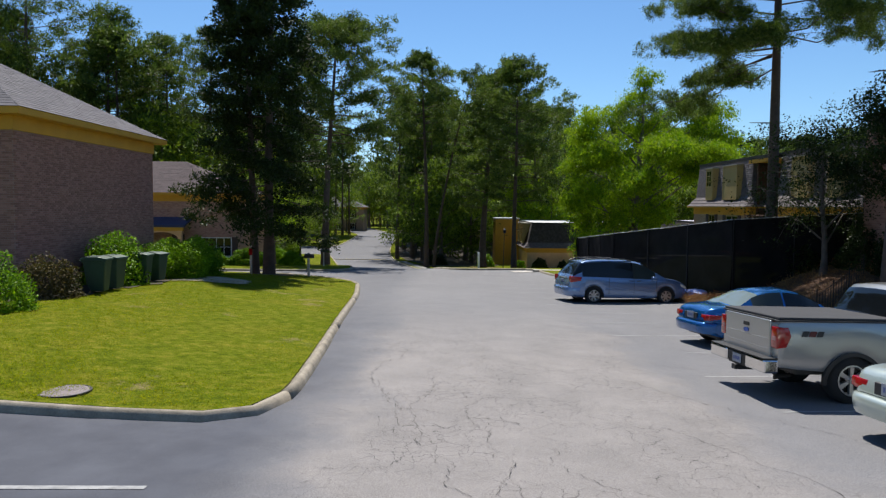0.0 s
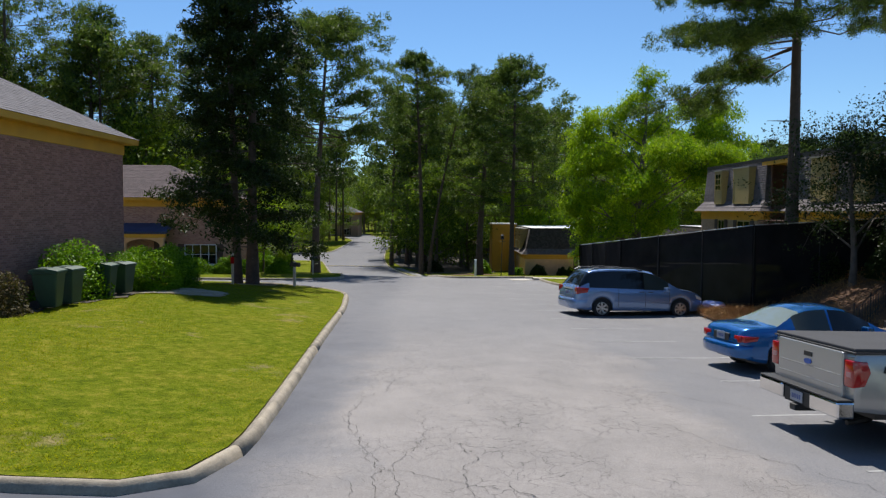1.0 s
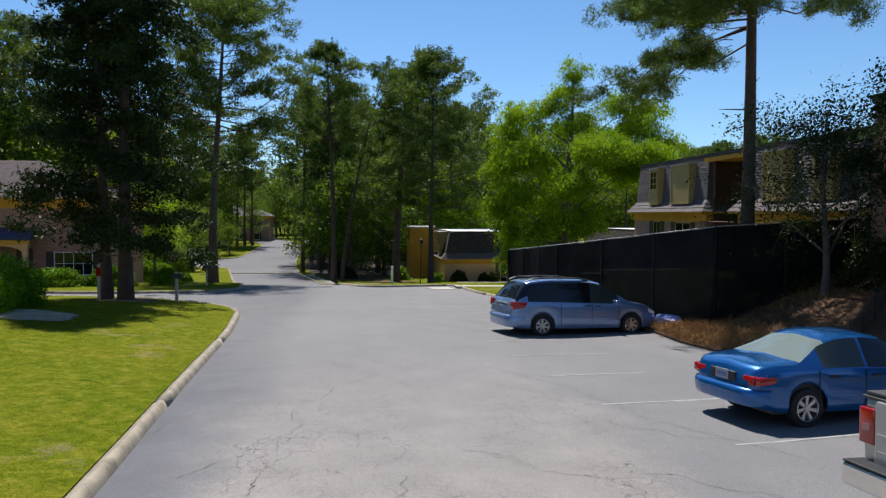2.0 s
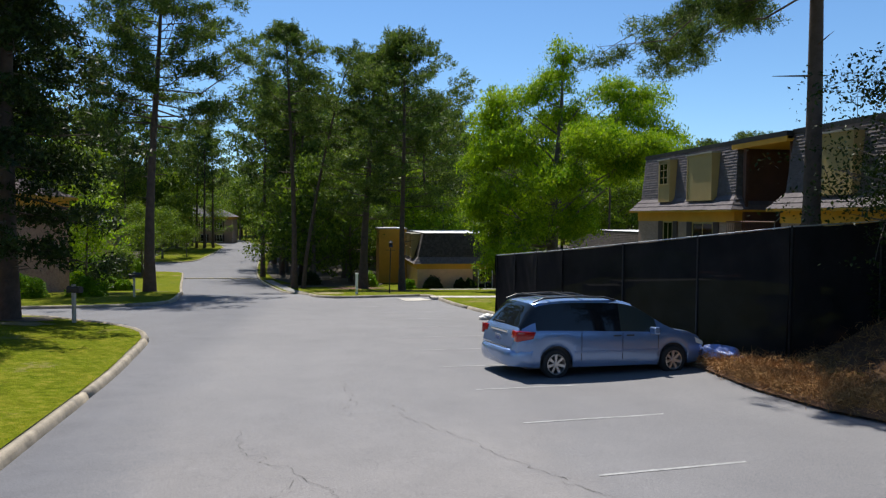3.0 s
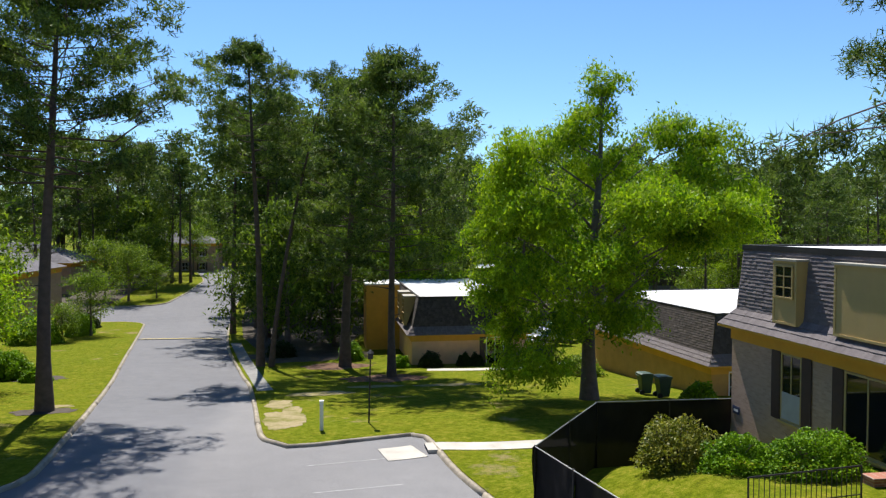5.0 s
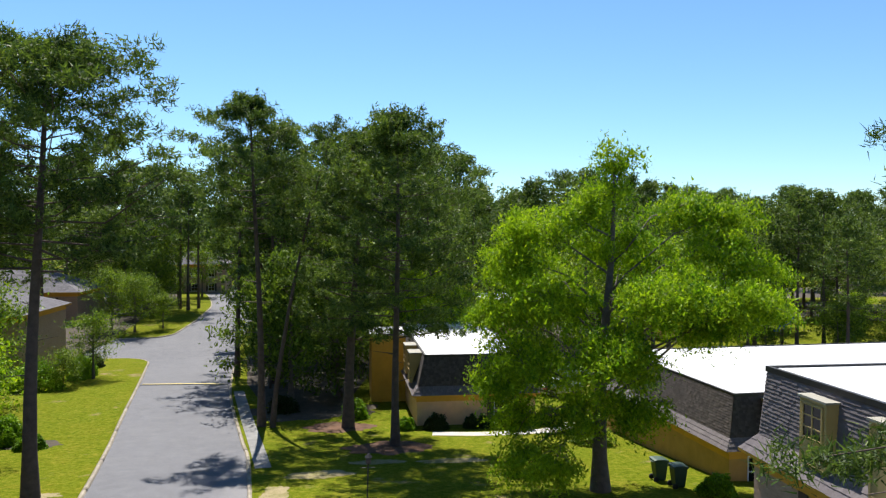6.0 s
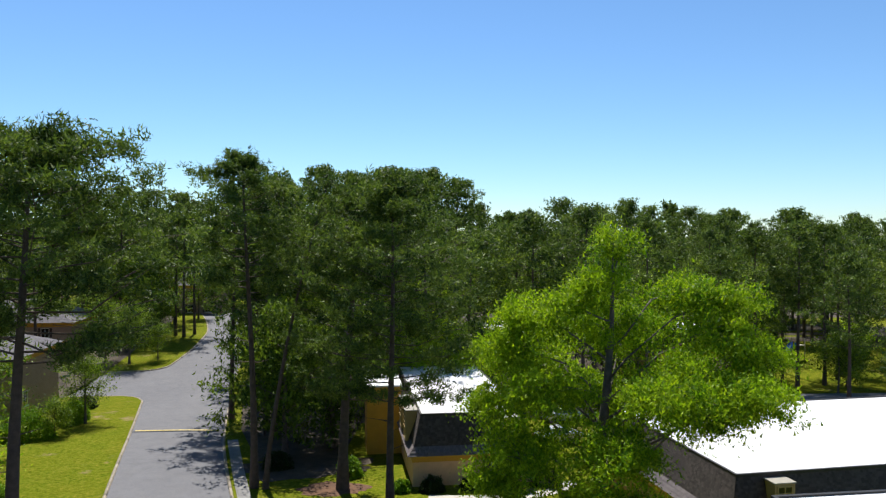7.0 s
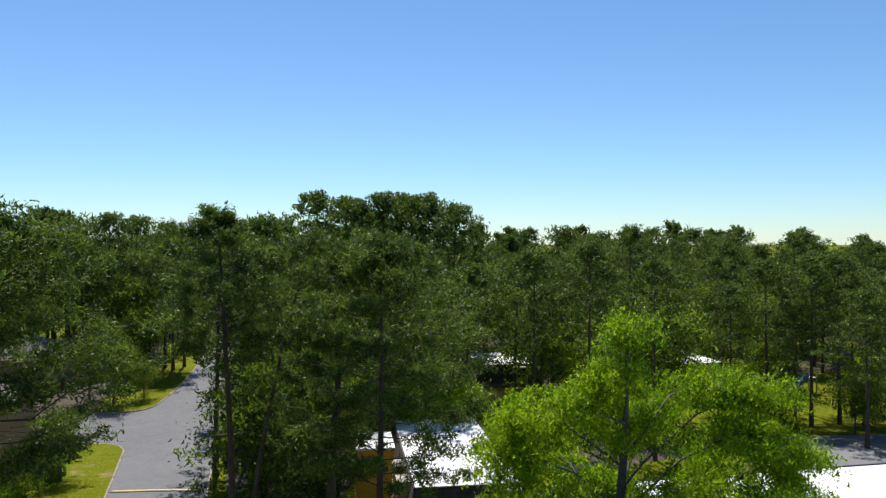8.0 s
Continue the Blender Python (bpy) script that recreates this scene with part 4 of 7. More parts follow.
    for x, y, sc, k in ((60, 110.5, 0.9, p1), (68, 114, 0.85, p2), (75.5, 112, 0.95, p3), (80, 119.5, 0.9, p2), (63.5, 119, 0.8, p1), (57, 116.5, 0.7, b1), (77, 129, 0.95, p2), (66.5, 131, 0.8, b4), (72.5, 107.5, 0.5, b3)):
        copy_thing(k, stand(x, y, x * 31, sc))
    for x, y, sc, k in ((-27, 152, 1.15, b5), (-32, 156, 1.2, p2), (-37, 153, 1.2, p2), (-42, 158, 1.25, p2), (-47, 152, 1.2, b5), (-52, 157, 1.25, p2), (-57, 152, 1.2, p2), (-30, 164, 1.2, p2), (-44, 166, 1.25, p2), (-62, 160, 1.25, p1), (-24.5, 145, 0.8, b5),
                        (62, 105.8, 0.9, b3), (70, 104.8, 0.8, b3), (77, 106, 0.9, b3), (66, 109.5, 0.6, b5), (81.5, 110.5, 0.65, b5), (86, 104, 0.9, b3), (55.5, 110, 0.55, b5)):
        copy_thing(k, stand(x, y, x * 17, sc))
    # far woods, seen only as tops
    f1 = pine("far_pine", "far woodland pine seen above the others", 21, 9.0, 4.0, 0.25, 121, (0.2, 0.1), 24, 4, 5, 0.85, 0.15, m=stand(40, 182), blades=5, twig=0.0, sides=3, stubs=0)
    f2 = broadleaf("far_oak", "far woodland oak seen above the others", 17, 5.0, 5.4, 0.3, 122, MIDLEAF, 9, 12, 10, 0.9, 1.0, m=stand(50, 180), twig_step=99)
    kinds[:] = [f1, f2]
    fill(-120, 190, 172, 300, 105, 7.0, (3, 2), 0.85, 1.2, edge=lambda x, y: x > float(np.interp(y, [172, 187, 217, 250], [-9, -12, -21, -40])) or x < float(np.interp(y, [172, 187, 217, 250], [-26, -40, -46, -60])))
    fill(84, 190, 70, 172, 48, 7.0, (3, 2), 0.85, 1.15)
    fill(-150, -78, 60, 172, 34, 7.5, (3, 2), 0.85, 1.15)
    # behind the car park's near end: unseen trees, added only for reflections
    fill(-60, 60, -80, -44, 18, 7.0, (3, 2), 0.8, 1.1)


woods()



# ---- houses ----
def quad_mesh(bm, pts):
    return bm.faces.new([bm.verts.new(p) for p in pts])


def window_unit(parent, m, w, h, mullions=1, rails=1, depth=0.10, frame_mat=None, shutters=0.0, sill=True, name="window", pane_mat=None):
    """A window in the x-z plane, its face towards -y, its lower left corner at the origin."""
    fm = frame_mat or WHITE_PAINT
    bm = bmesh.new()
    t = 0.055
    box(bm, 0, w, -0.03, depth, 0, t)
    box(bm, 0, w, -0.03, depth, h - t, h)
    box(bm, 0, t, -0.03, depth, t, h - t)
    box(bm, w - t, w, -0.03, depth, t, h - t)
    win = part(name, bm, fm, parent, "", m)
    for i in range(mullions):
        x = w * (i + 1) / (mullions + 1)
        part("mullion", boxed(x - 0.02, x + 0.02, -0.022, -0.004, t, h - t), fm, win)
    for i in range(rails):
        z = h * (i + 1) / (rails + 1)
        part("glazing_bar", boxed(t, w - t, -0.018, -0.004, z - 0.016, z + 0.016), fm, win)
    part("pane", boxed(t, w - t, -0.004, 0.006, t, h - t), pane_mat or GLASS, win)
    if sill:
        part("window_sill", boxed(-0.06, w + 0.06, -0.09, 0.0, -0.07, 0.0, 0.008), fm, win)
    if shutters:
        for x0 in (-shutters - 0.03, w + 0.03):
            bm = boxed(x0, x0 + shutters, -0.05, -0.01, -0.02, h + 0.02, 0.008)
            part("shutter", bm, SHUTTER, win, "dark painted shutter")
    return win


def courses(parent, a, b, up, n, out, seed, name="shingle_course", shake=0.19, lap=0.028, material=None, narrow=0.0):
    """Overlapping courses of shakes on a slope from the line a-b upwards by the vector up."""
    a, b, up, out = (Vector(v) for v in (a, b, up, out))
    r = np.random.default_rng(seed)
    for k in range(n):
        t0, t1 = k / n, (k + 1.12) / n
        verts, faces = [], []
        cut0, cut1 = narrow * t0, narrow * min(1, t1)
        L = (b - a).length
        x = cut0
        while x < L - cut0 - 0.02:
            w = min(shake * r.uniform(0.6, 1.4), L - cut0 - x)
            d = (b - a) / L
            p0, p1 = a + d * x + up * t0, a + d * (x + w - 0.004) + up * t0
            s = lambda q: min(max(q, cut1), L - cut1)
            p2, p3 = a + d * s(x + w - 0.008) + up * t1, a + d * s(x) + up * t1
            drop = -up.normalized() * r.uniform(0, 0.012)
            lift = out * (lap * r.uniform(0.8, 1.3))
            o = len(verts)
            verts += [p0 + drop + lift, p1 + drop + lift, p2 + out * 0.004, p3 + out * 0.004, p0 + drop, p1 + drop]
            faces += [(o, o + 1, o + 2, o + 3), (o + 4, o + 5, o + 1, o)]
            x += w
        piece(name, mesh_of(name, verts, faces, material or SHAKE), parent)


def mansard(name, label, m, w, d, zb, ze, zt, sides=("-x", "-y"), wall_mat=None, over=0.35, inset=0.95, roof_mat=None, seed=1, skirt=0.62, rows=11, kind_shake=None):
    """A building with brick walls below and a shingled mansard above, its flat roof edged by a dark rim. Local corner at the origin."""
    ob = thing(name, label, "apartment building", m)
    wall_mat = wall_mat or TAN_BRICK
    part("wall", boxed(0, w, 0, d, zb, ze), wall_mat, ob)
    for nm, z0, z1, o in (("frieze", ze - 0.42, ze - 0.02, 0.03), ("fascia", ze - 0.02, ze + 0.06, over)):
        part(nm, boxed(-o, w + o, -o, d + o, z0, z1), OCHRE, ob, "ochre painted eave board")
    zs = ze + skirt
    k = over - 0.42
    rings = [(-over + 0.01, ze + 0.06), (-k - 0.05 if k > 0 else 0.10, zs), (inset - over, zt)]
    bm = bmesh.new()
    loops = []
    for o, z in rings:
        loops.append([bm.verts.new(p) for p in ((o, o, z), (w - o, o, z), (w - o, d - o, z), (o, d - o, z))])
    for lo, hi in zip(loops, loops[1:]):
        for i in range(4):
            bm.faces.new((lo[i], lo[(i + 1) % 4], hi[(i + 1) % 4], hi[i]))
    bmesh.ops.recalc_face_normals(bm, faces=bm.faces)
    shake_mat = kind_shake or SHAKE
    roof = part("mansard_roof", bm, shake_mat, ob, "weathered grey shingle mansard")
    o2 = rings[2][0]
    for s in sides:
        for (oa, za), (ob_, zb_), n, r_ in ((rings[0], rings[1], 3, 0), (rings[1], rings[2], rows, 1)):
            if s == "-x":
                a, b, up = (oa, d - oa, za), (oa, oa, za), (ob_ - oa, 0, zb_ - za)
                nrm = Vector((-(zb_ - za), 0, ob_ - oa)).normalized()
            elif s == "-y":
                a, b, up = (oa, oa, za), (w - oa, oa, za), (0, ob_ - oa, zb_ - za)
                nrm = Vector((0, -(zb_ - za), ob_ - oa)).normalized()
            else:
                a, b, up = (w - oa, oa, za), (w - oa, d - oa, za), (ob_ - oa, 0, zb_ - za)
                up = (oa - ob_, 0, zb_ - za)
                nrm = Vector(((zb_ - za), 0, ob_ - oa)).normalized()
            courses(roof, a, b, up, n, nrm, seed + r_, material=shake_mat if r_ else SHAKE, narrow=abs(ob_ - oa))
    bm = bmesh.new()
    o = o2
    for x0, x1, y0, y1 in ((o - 0.05, w - o + 0.05, o - 0.05, o + 0.08), (o - 0.05, w - o + 0.05, d - o - 0.08, d - o + 0.05),
                           (o - 0.05, o + 0.08, o + 0.08, d - o - 0.08), (w - o - 0.08, w - o + 0.05, o + 0.08, d - o - 0.08)):
        box(bm, x0, x1, y0, y1, zt - 0.12, zt + 0.05)
    part("roof_rim", bm, IRON, ob, "dark metal roof edge")
    part("flat_roof", boxed(o + 0.08, w - o - 0.08, o + 0.08, d - o - 0.08, zt - 0.10, zt - 0.01), roof_mat or WHITE_ROOF, ob, "white flat roof membrane")
    return ob


def dormer(parent, m, w, h, depth, glazed, base_depth=0.15, label=""):
    """A box dormer, its face towards -y, its lower left corner at the origin, growing deeper upwards into the slope."""
    bm = prism(bmesh.new(), [(0, 0), (base_depth, 0), (depth, h), (0, h)], "x", 0, w)
    d = part("dormer", bm, DORMER, parent, label or "mustard painted box dormer", m)
    part("dormer_cap", boxed(-0.05, w + 0.05, -0.07, depth, h, h + 0.06), CAP_GREY, d)
    for x0, x1, z0, z1 in ((0, 0.07, 0, h), (w - 0.07, w, 0, h), (0.07, w - 0.07, 0, 0.07), (0.07, w - 0.07, h - 0.07, h)):
        part("trim_board", boxed(x0, x1, -0.022, 0.0, z0, z1), DORMER, d)
    if glazed:
        window_unit(d, pose(0.13, -0.026, h * 0.41, 0, 0, 0), w - 0.26, h * 0.53, 1, 2, 0.03, DORMER, 0, False)
    return d


def hip_house(name, label, x0, x1, y0, y1, zb, ze, rise, wall_mat, over=0.45, roof_mat=None, ridge="x", rows=22, seed=3, course_sides=(), band=True):
    """A house with a hipped roof."""
    ob = thing(name, label, "house", pose(0, 0, grade(y0 + 4.0)))
    wall = part("wall", boxed(x0, x1, y0, y1, zb - 0.8, ze), wall_mat, ob)
    if band:
        part("frieze", boxed(x0 - 0.05, x1 + 0.05, y0 - 0.05, y1 + 0.05, ze - 0.42, ze), OCHRE, ob, "ochre painted frieze board")
        part("soffit", boxed(x0 - over, x1 + over, y0 - over, y1 + over, ze, ze + 0.05), OCHRE, ob)
        part("fascia", boxed(x0 - over - 0.01, x1 + over + 0.01, y0 - over - 0.01, y1 + over + 0.01, ze + 0.05, ze + 0.2), OCHRE, ob, "ochre painted eave board")
    X0, X1, Y0, Y1, Z = x0 - over - 0.03, x1 + over + 0.03, y0 - over - 0.03, y1 + over + 0.03, ze + 0.2
    bm = bmesh.new()
    c = [bm.verts.new(p) for p in ((X0, Y0, Z), (X1, Y0, Z), (X1, Y1, Z), (X0, Y1, Z))]
    if ridge == "x":
        hw = (Y1 - Y0) / 2
        r = [bm.verts.new(p) for p in ((X0 + hw, (Y0 + Y1) / 2, Z + rise), (X1 - hw, (Y0 + Y1) / 2, Z + rise))]
        fs = ((c[0], c[1], r[1], r[0]), (c[1], c[2], r[1]), (c[2], c[3], r[0], r[1]), (c[3], c[0], r[0]))
    else:
        hw = (X1 - X0) / 2
        r = [bm.verts.new(p) for p in (((X0 + X1) / 2, Y0 + hw, Z + rise), ((X0 + X1) / 2, Y1 - hw, Z + rise))]
        fs = ((c[0], c[1], r[0]), (c[1], c[2], r[1], r[0]), (c[2], c[3], r[1]), (c[3], c[0], r[0], r[1]))
    for f in fs:
        bm.faces.new(f)
    bm.faces.new(c[::-1])
    bmesh.ops.recalc_face_normals(bm, faces=bm.faces)
    roof = part("roof", bm, roof_mat or ROOF, ob, "grey asphalt shingle hip roof")
    if "x1" in course_sides:
        up = Vector((-hw, 0, rise))
        courses(roof, (X1, Y0, Z), (X1, Y1, Z), up, rows, Vector((rise, 0, hw)).normalized(), seed, "shingle_course", 0.33, 0.012, roof_mat or ROOF, hw)
    if "y0" in course_sides:
        up = Vector((0, hw, rise))
        courses(roof, (X0, Y0, Z), (X1, Y0, Z), up, rows, Vector((0, -rise, hw)).normalized(), seed + 1, "shingle_course", 0.33, 0.012, roof_mat or ROOF, hw)
    return ob


SCREEN_GREY = plain("drawn_blind", (0.34, 0.34, 0.33), 0.8, 0, 0.1, 3, 60, 0.05)


def face_x(x, y, z):
    """The pose of a window on a wall that faces -x, seen with its left at +y."""
    return pose(x, y, z, 0, 0, -90)


def build_houses():
    # windowless brick end of the house on the lawn
    hip_house("brick_house", "taupe brick house end with ochre eaves and grey hip roof", -34, -12.45, 21.3, 31.5, 0.2, 6.05, 3.0, TAUPE_BRICK, course_sides=("x1", "y0"), rows=30)
    # pink house with an arched porch
    h = hip_house("porch_house", "pinkish brick house with navy awning over an arched porch", -33, -15.2, 53.0, 63.0, 0.0, 5.3, 2.5, TAUPE_BRICK, course_sides=("y0",), rows=22, seed=9, roof_mat=BROWN_ROOF)
    aw = prism(bmesh.new(), [(53.0, 3.75), (53.0, 3.55), (51.5, 3.05), (51.5, 3.2)], "x", -26.5, -18.2)
    part("awning", aw, NAVY, h, "navy blue porch awning")
    part("porch_beam", boxed(-26.4, -18.3, 51.55, 51.75, 2.78, 3.03), OCHRE, h)
    part("porch_floor", boxed(-26.4, -18.3, 51.4, 53.0, 0.05, 0.42), WALK, h)
    for x in (-26.2, -23.65, -21.1, -18.55):
        bm = boxed(x - 0.13, x + 0.13, 51.55, 51.78, 0.42, 2.8)
        box(bm, x - 0.18, x + 0.18, 51.5, 51.83, 0.42, 0.55)
        box(bm, x - 0.18, x + 0.18, 51.5, 51.83, 2.65, 2.8)
        part("porch_column", bm, PEACH, h)
    for x in (-26.2, -23.65, -21.1):
        bm = bmesh.new()
        pts = [(x + 0.13, 2.8)] + [(x + 1.275 + 1.145 * math.cos(math.pi * (1 - i / 12)), 2.25 + 0.45 * math.sin(math.pi * (1 - i / 12))) for i in range(13)] + [(x + 2.42, 2.8)]
        prism(bm, pts, "y", 51.58, 51.74)
        part("porch_arch", bm, PEACH, h)
    window_unit(h, pose(-17.5, 53.0 - 0.01, 0.9), 2.2, 1.4, 3, 1, 0.05, WHITE_PAINT, 0.42)
    part("door", boxed(-19.6, -18.7, 52.95, 53.05, 0.42, 2.5), SHUTTER, h, "dark front door")
    window_unit(h, pose(-22.8, 52.99, 1.0), 1.2, 1.3, 1, 1, 0.05, WHITE_PAINT, 0.0)
    # houses down the street
    h = hip_house("street_house", "tan brick house with pale grey hip roof", -48, -25.7, 98.8, 110.5, -1.6, 5.1, 2.6, TAN_BRICK, seed=21, course_sides=("x1",), rows=18)
    window_unit(h, pose(-25.69, 101.5, 0.4, 0, 0, 90), 1.1, 1.4, 1, 1, 0.05)
    h = hip_house("street_house", "tan brick house with grey roof behind the side street", -58, -33.0, 136, 148, 0.0, 5.6, 2.8, TAN_BRICK, seed=23, course_sides=("y0",), rows=16)
    for x in (-47, -42, -37):
        for z in (1.0, 3.7):
            window_unit(h, pose(x, 135.99, z), 1.1, 1.3, 1, 1, 0.05, WHITE_PAINT, 0.35)
    h = hip_house("far_house", "beige two-storey house with dark windows at the top of the road", -37, -20.5, 188, 198, 2.5, 9.0, 2.6, TAN_BRICK, seed=25)
    for x in (-34.5, -31, -27.5, -24):
        for z in (3.5, 6.5):
            window_unit(h, pose(x, 187.98, z), 1.3, 1.6, 1, 1, 0.05, WHITE_PAINT, 0.4)

    # apartment block above the fence: its long face looks west
    top = grade(44)
    ma = pose(16.35, 39.15, top)
    a = mansard("apartment_building", "tan brick apartment block with shingled mansard and mustard dormers", ma, 12.0, 8.7, -0.9, 4.25, 6.95, ("-x", "-y"), rows=18, seed=31, inset=0.60)
    dormer(a, face_x(-0.15, 6.22, 4.71), 1.12, 1.88, 0.42, True, 0.22)
    dormer(a, face_x(-0.15, 3.52, 4.70), 2.05, 1.90, 0.42, False, 0.22, label="boarded mustard box dormer")
    window_unit(a, face_x(-0.01, 5.95, 1.80), 0.96, 2.03, 1, 0, 0.05, DORMER, 0.42)
    window_unit(a, face_x(-0.01, 3.22, 1.75), 1.70, 2.06, 1, 0, 0.05, DORMER, 0.42)
    part("lower_panel", boxed(-0.035, -0.012, 5.05, 5.90, 1.86, 2.66), SCREEN_GREY, a, "pale blind drawn over the lower pane")
    part("unit_sign", boxed(-0.02, 0.0, 8.18, 8.58, 1.34, 1.60), NAVY, a, "small blue sign on the brick")
    part("sign_mark", boxed(-0.025, -0.02, 8.26, 8.50, 1.42, 1.50), WHITE_PAINT, a)
    # recessed stair entry between the two halves
    e = thing("stair_entry", "deep shaded stair entry with red-brown walls and iron rails", "entrance", pose(16.6, 36.25, top))
    part("back_wall", boxed(3.2, 3.4, 0, 2.9, 0.8, 6.6), SHADOW_WOOD, e)
    part("floor_slab", boxed(0.0, 3.2, 0, 2.9, 0.6, 1.55), WALK, e)
    part("landing", boxed(-0.45, 3.2, 0.02, 2.88, 2.80, 2.95), SHADOW_WOOD, e, "red-brown boarded landing")
    part("upper_landing", boxed(1.4, 3.2, 0, 2.9, 4.3, 4.45), SHADOW_WOOD, e)
    for y0 in (0.0, 2.82):
        part("side_wall", boxed(0.05, 3.2, y0, y0 + 0.08, 2.95, 6.62), SHADOW_WOOD, e, "dark red-brown boarded side wall")
    part("soffit", boxed(-0.25, 3.6, -0.25, 3.15, 6.62, 6.70), OCHRE, e, "ochre soffit boards")
    part("entry_fascia", boxed(-0.29, -0.25, -0.25, 3.15, 6.60, 6.78), OCHRE, e)
    part("entry_roof", boxed(-0.3, 3.6, -0.25, 3.15, 6.78, 6.96), IRON, e)
    part("porch_post", boxed(0.0, 0.12, 2.62, 2.74, 2.95, 6.62), SHADOW_WOOD, e)
    rail = part("landing_rail", rod(bmesh.new(), (-0.40, 0.05, 3.86), (-0.40, 3.2, 3.86), 0.024), SHADOW_WOOD, e, "thin red-brown iron railing")
    part("lower_bar", rod(bmesh.new(), (-0.40, 0.05, 3.06), (-0.40, 3.2, 3.06), 0.02), SHADOW_WOOD, rail)
    for i in range(23):
        y = 0.1 + i * 0.14
        part("baluster", rod(bmesh.new(), (-0.40, y, 2.95), (-0.40, y, 3.86), 0.011, n=6), SHADOW_WOOD, rail)
    for i in range(8):
        part("step", boxed(1.15, 2.15, 2.25 - i * 0.26, 2.53 - i * 0.26, 2.95 + i * 0.18, 3.02 + i * 0.18), WALK, e)
    for x in (1.12, 2.18):
        bm = bmesh.new()
        for z in (3.80, 3.30):
            rod(bm, (x, 2.45, z), (x, 0.4, z + 1.42), 0.022)
        rod(bm, (x, 2.45, 2.95), (x, 2.45, 3.80), 0.022)
        part("stair_rail", bm, STEEL, e, "pale metal stair rail")
    mb = pose(16.35, 19.65, top)
    b2 = mansard("apartment_building", "tan brick apartment block half hidden by trees on the bank", mb, 12.0, 16.6, -0.3, 4.25, 6.95, ("-x", "-y"), rows=18, seed=35, inset=0.60)
    for y, w_, glazed in ((14.6, 1.6, False), (11.4, 1.12, True), (2.4, 1.12, True)):
        dormer(b2, face_x(-0.15, y, 4.71), w_, 1.88, 0.42, glazed, 0.22)
        window_unit(b2, face_x(-0.01, y - 0.1, 1.8), 1.0, 2.0, 1, 0, 0.05, DORMER, 0.42)
    # projecting stair bay with a tall dark opening
    bay = bmesh.new()
    for y0, y1, z0, z1 in ((6.3, 7.6, 0.4, 7.6), (3.0, 3.9, 0.4, 7.6), (3.9, 6.3, 6.5, 7.6), (3.9, 6.3, 3.4, 4.1)):
        box(bay, -0.75, -0.50, y0, y1, z0, z1)
    box(bay, -0.50, 1.2, 7.35, 7.6, 0.4, 7.6)
    box(bay, -0.50, 1.2, 3.0, 3.25, 0.4, 7.6)
    part("stair_bay", bay, TAUPE_BRICK, b2, "taupe brick stair bay with a tall dark opening")
    part("bay_roof", boxed(-0.85, 1.3, 2.9, 7.7, 7.6, 7.72), IRON, b2)
    part("bay_back", boxed(0.9, 1.0, 3.25, 7.35, 0.4, 7.5), SHADOW_WOOD, b2)
    # low block by the street
    mc = pose(8.75, 76.1, grade(76.1), 0, 0, 0)
    b = mansard("apartment_building", "peach brick block sunk below the street with dark mansard", mc, 8.3, 19.0, -1.9, 1.05, 3.7, ("-x", "-y"), PEACH, rows=14, seed=41, kind_shake=DARK_SHAKE)
    for y in (3.6, 7.0):
        dormer(b, face_x(-0.28, y, 1.5), 1.5, 2.1, 0.9, True)
    window_unit(b, pose(5.35, -0.01, -1.1), 1.3, 1.95, 1, 0, 0.05, WHITE_PAINT, 0.45)
    part("wing", boxed(-2.7, 0.0, 8.7, 13.0, -1.9, 3.95), OCHRE, b, "tall ochre stucco wing wall")
    part("wing_cap", boxed(-2.8, 0.05, 8.6, 13.1, 3.95, 4.07), WHITE_ROOF, b)
    dormer(b, pose(6.2, -0.28, 1.5), 1.1, 2.0, 0.9, True)
    # block behind the maple with the broad white roof
    md = pose(22.6, 60.3, grade(60.3), 0, 0, 3.0)
    c = mansard("apartment_building", "ochre and shingle block with a broad white flat roof", md, 26.0, 15.0, -2.4, 0.9, 3.55, ("-x", "-y"), SHADED_OCHRE, rows=16, seed=51, kind_shake=DARK_SHAKE)
    dormer(c, pose(2.1, -0.28, 1.3), 1.1, 2.0, 0.9, True)
    window_unit(c, pose(1.0, -0.01, -1.0), 1.1, 1.6, 1, 1, 0.05, WHITE_PAINT, 0.0)
    # blocks among the far trees
    f = mansard("apartment_building", "dark shingled block among the far trees", pose(22.5, 125.5, grade(125.5)), 9.0, 12, -2.0, 1.6, 4.6, ("-y",), PEACH, rows=8, seed=61, kind_shake=DARK_SHAKE)
    dormer(f, pose(5.4, -0.28, 2.1), 1.6, 2.2, 0.9, True)
    f = mansard("apartment_building", "dark shingled block behind the maple", pose(46.0, 123.0, grade(123.0)), 11.0, 12, -2.0, 1.4, 4.4, ("-y",), PEACH, rows=8, seed=63, kind_shake=DARK_SHAKE)
    dormer(f, pose(7.2, -0.28, 1.9), 1.6, 2.2, 0.9, True)


build_houses()


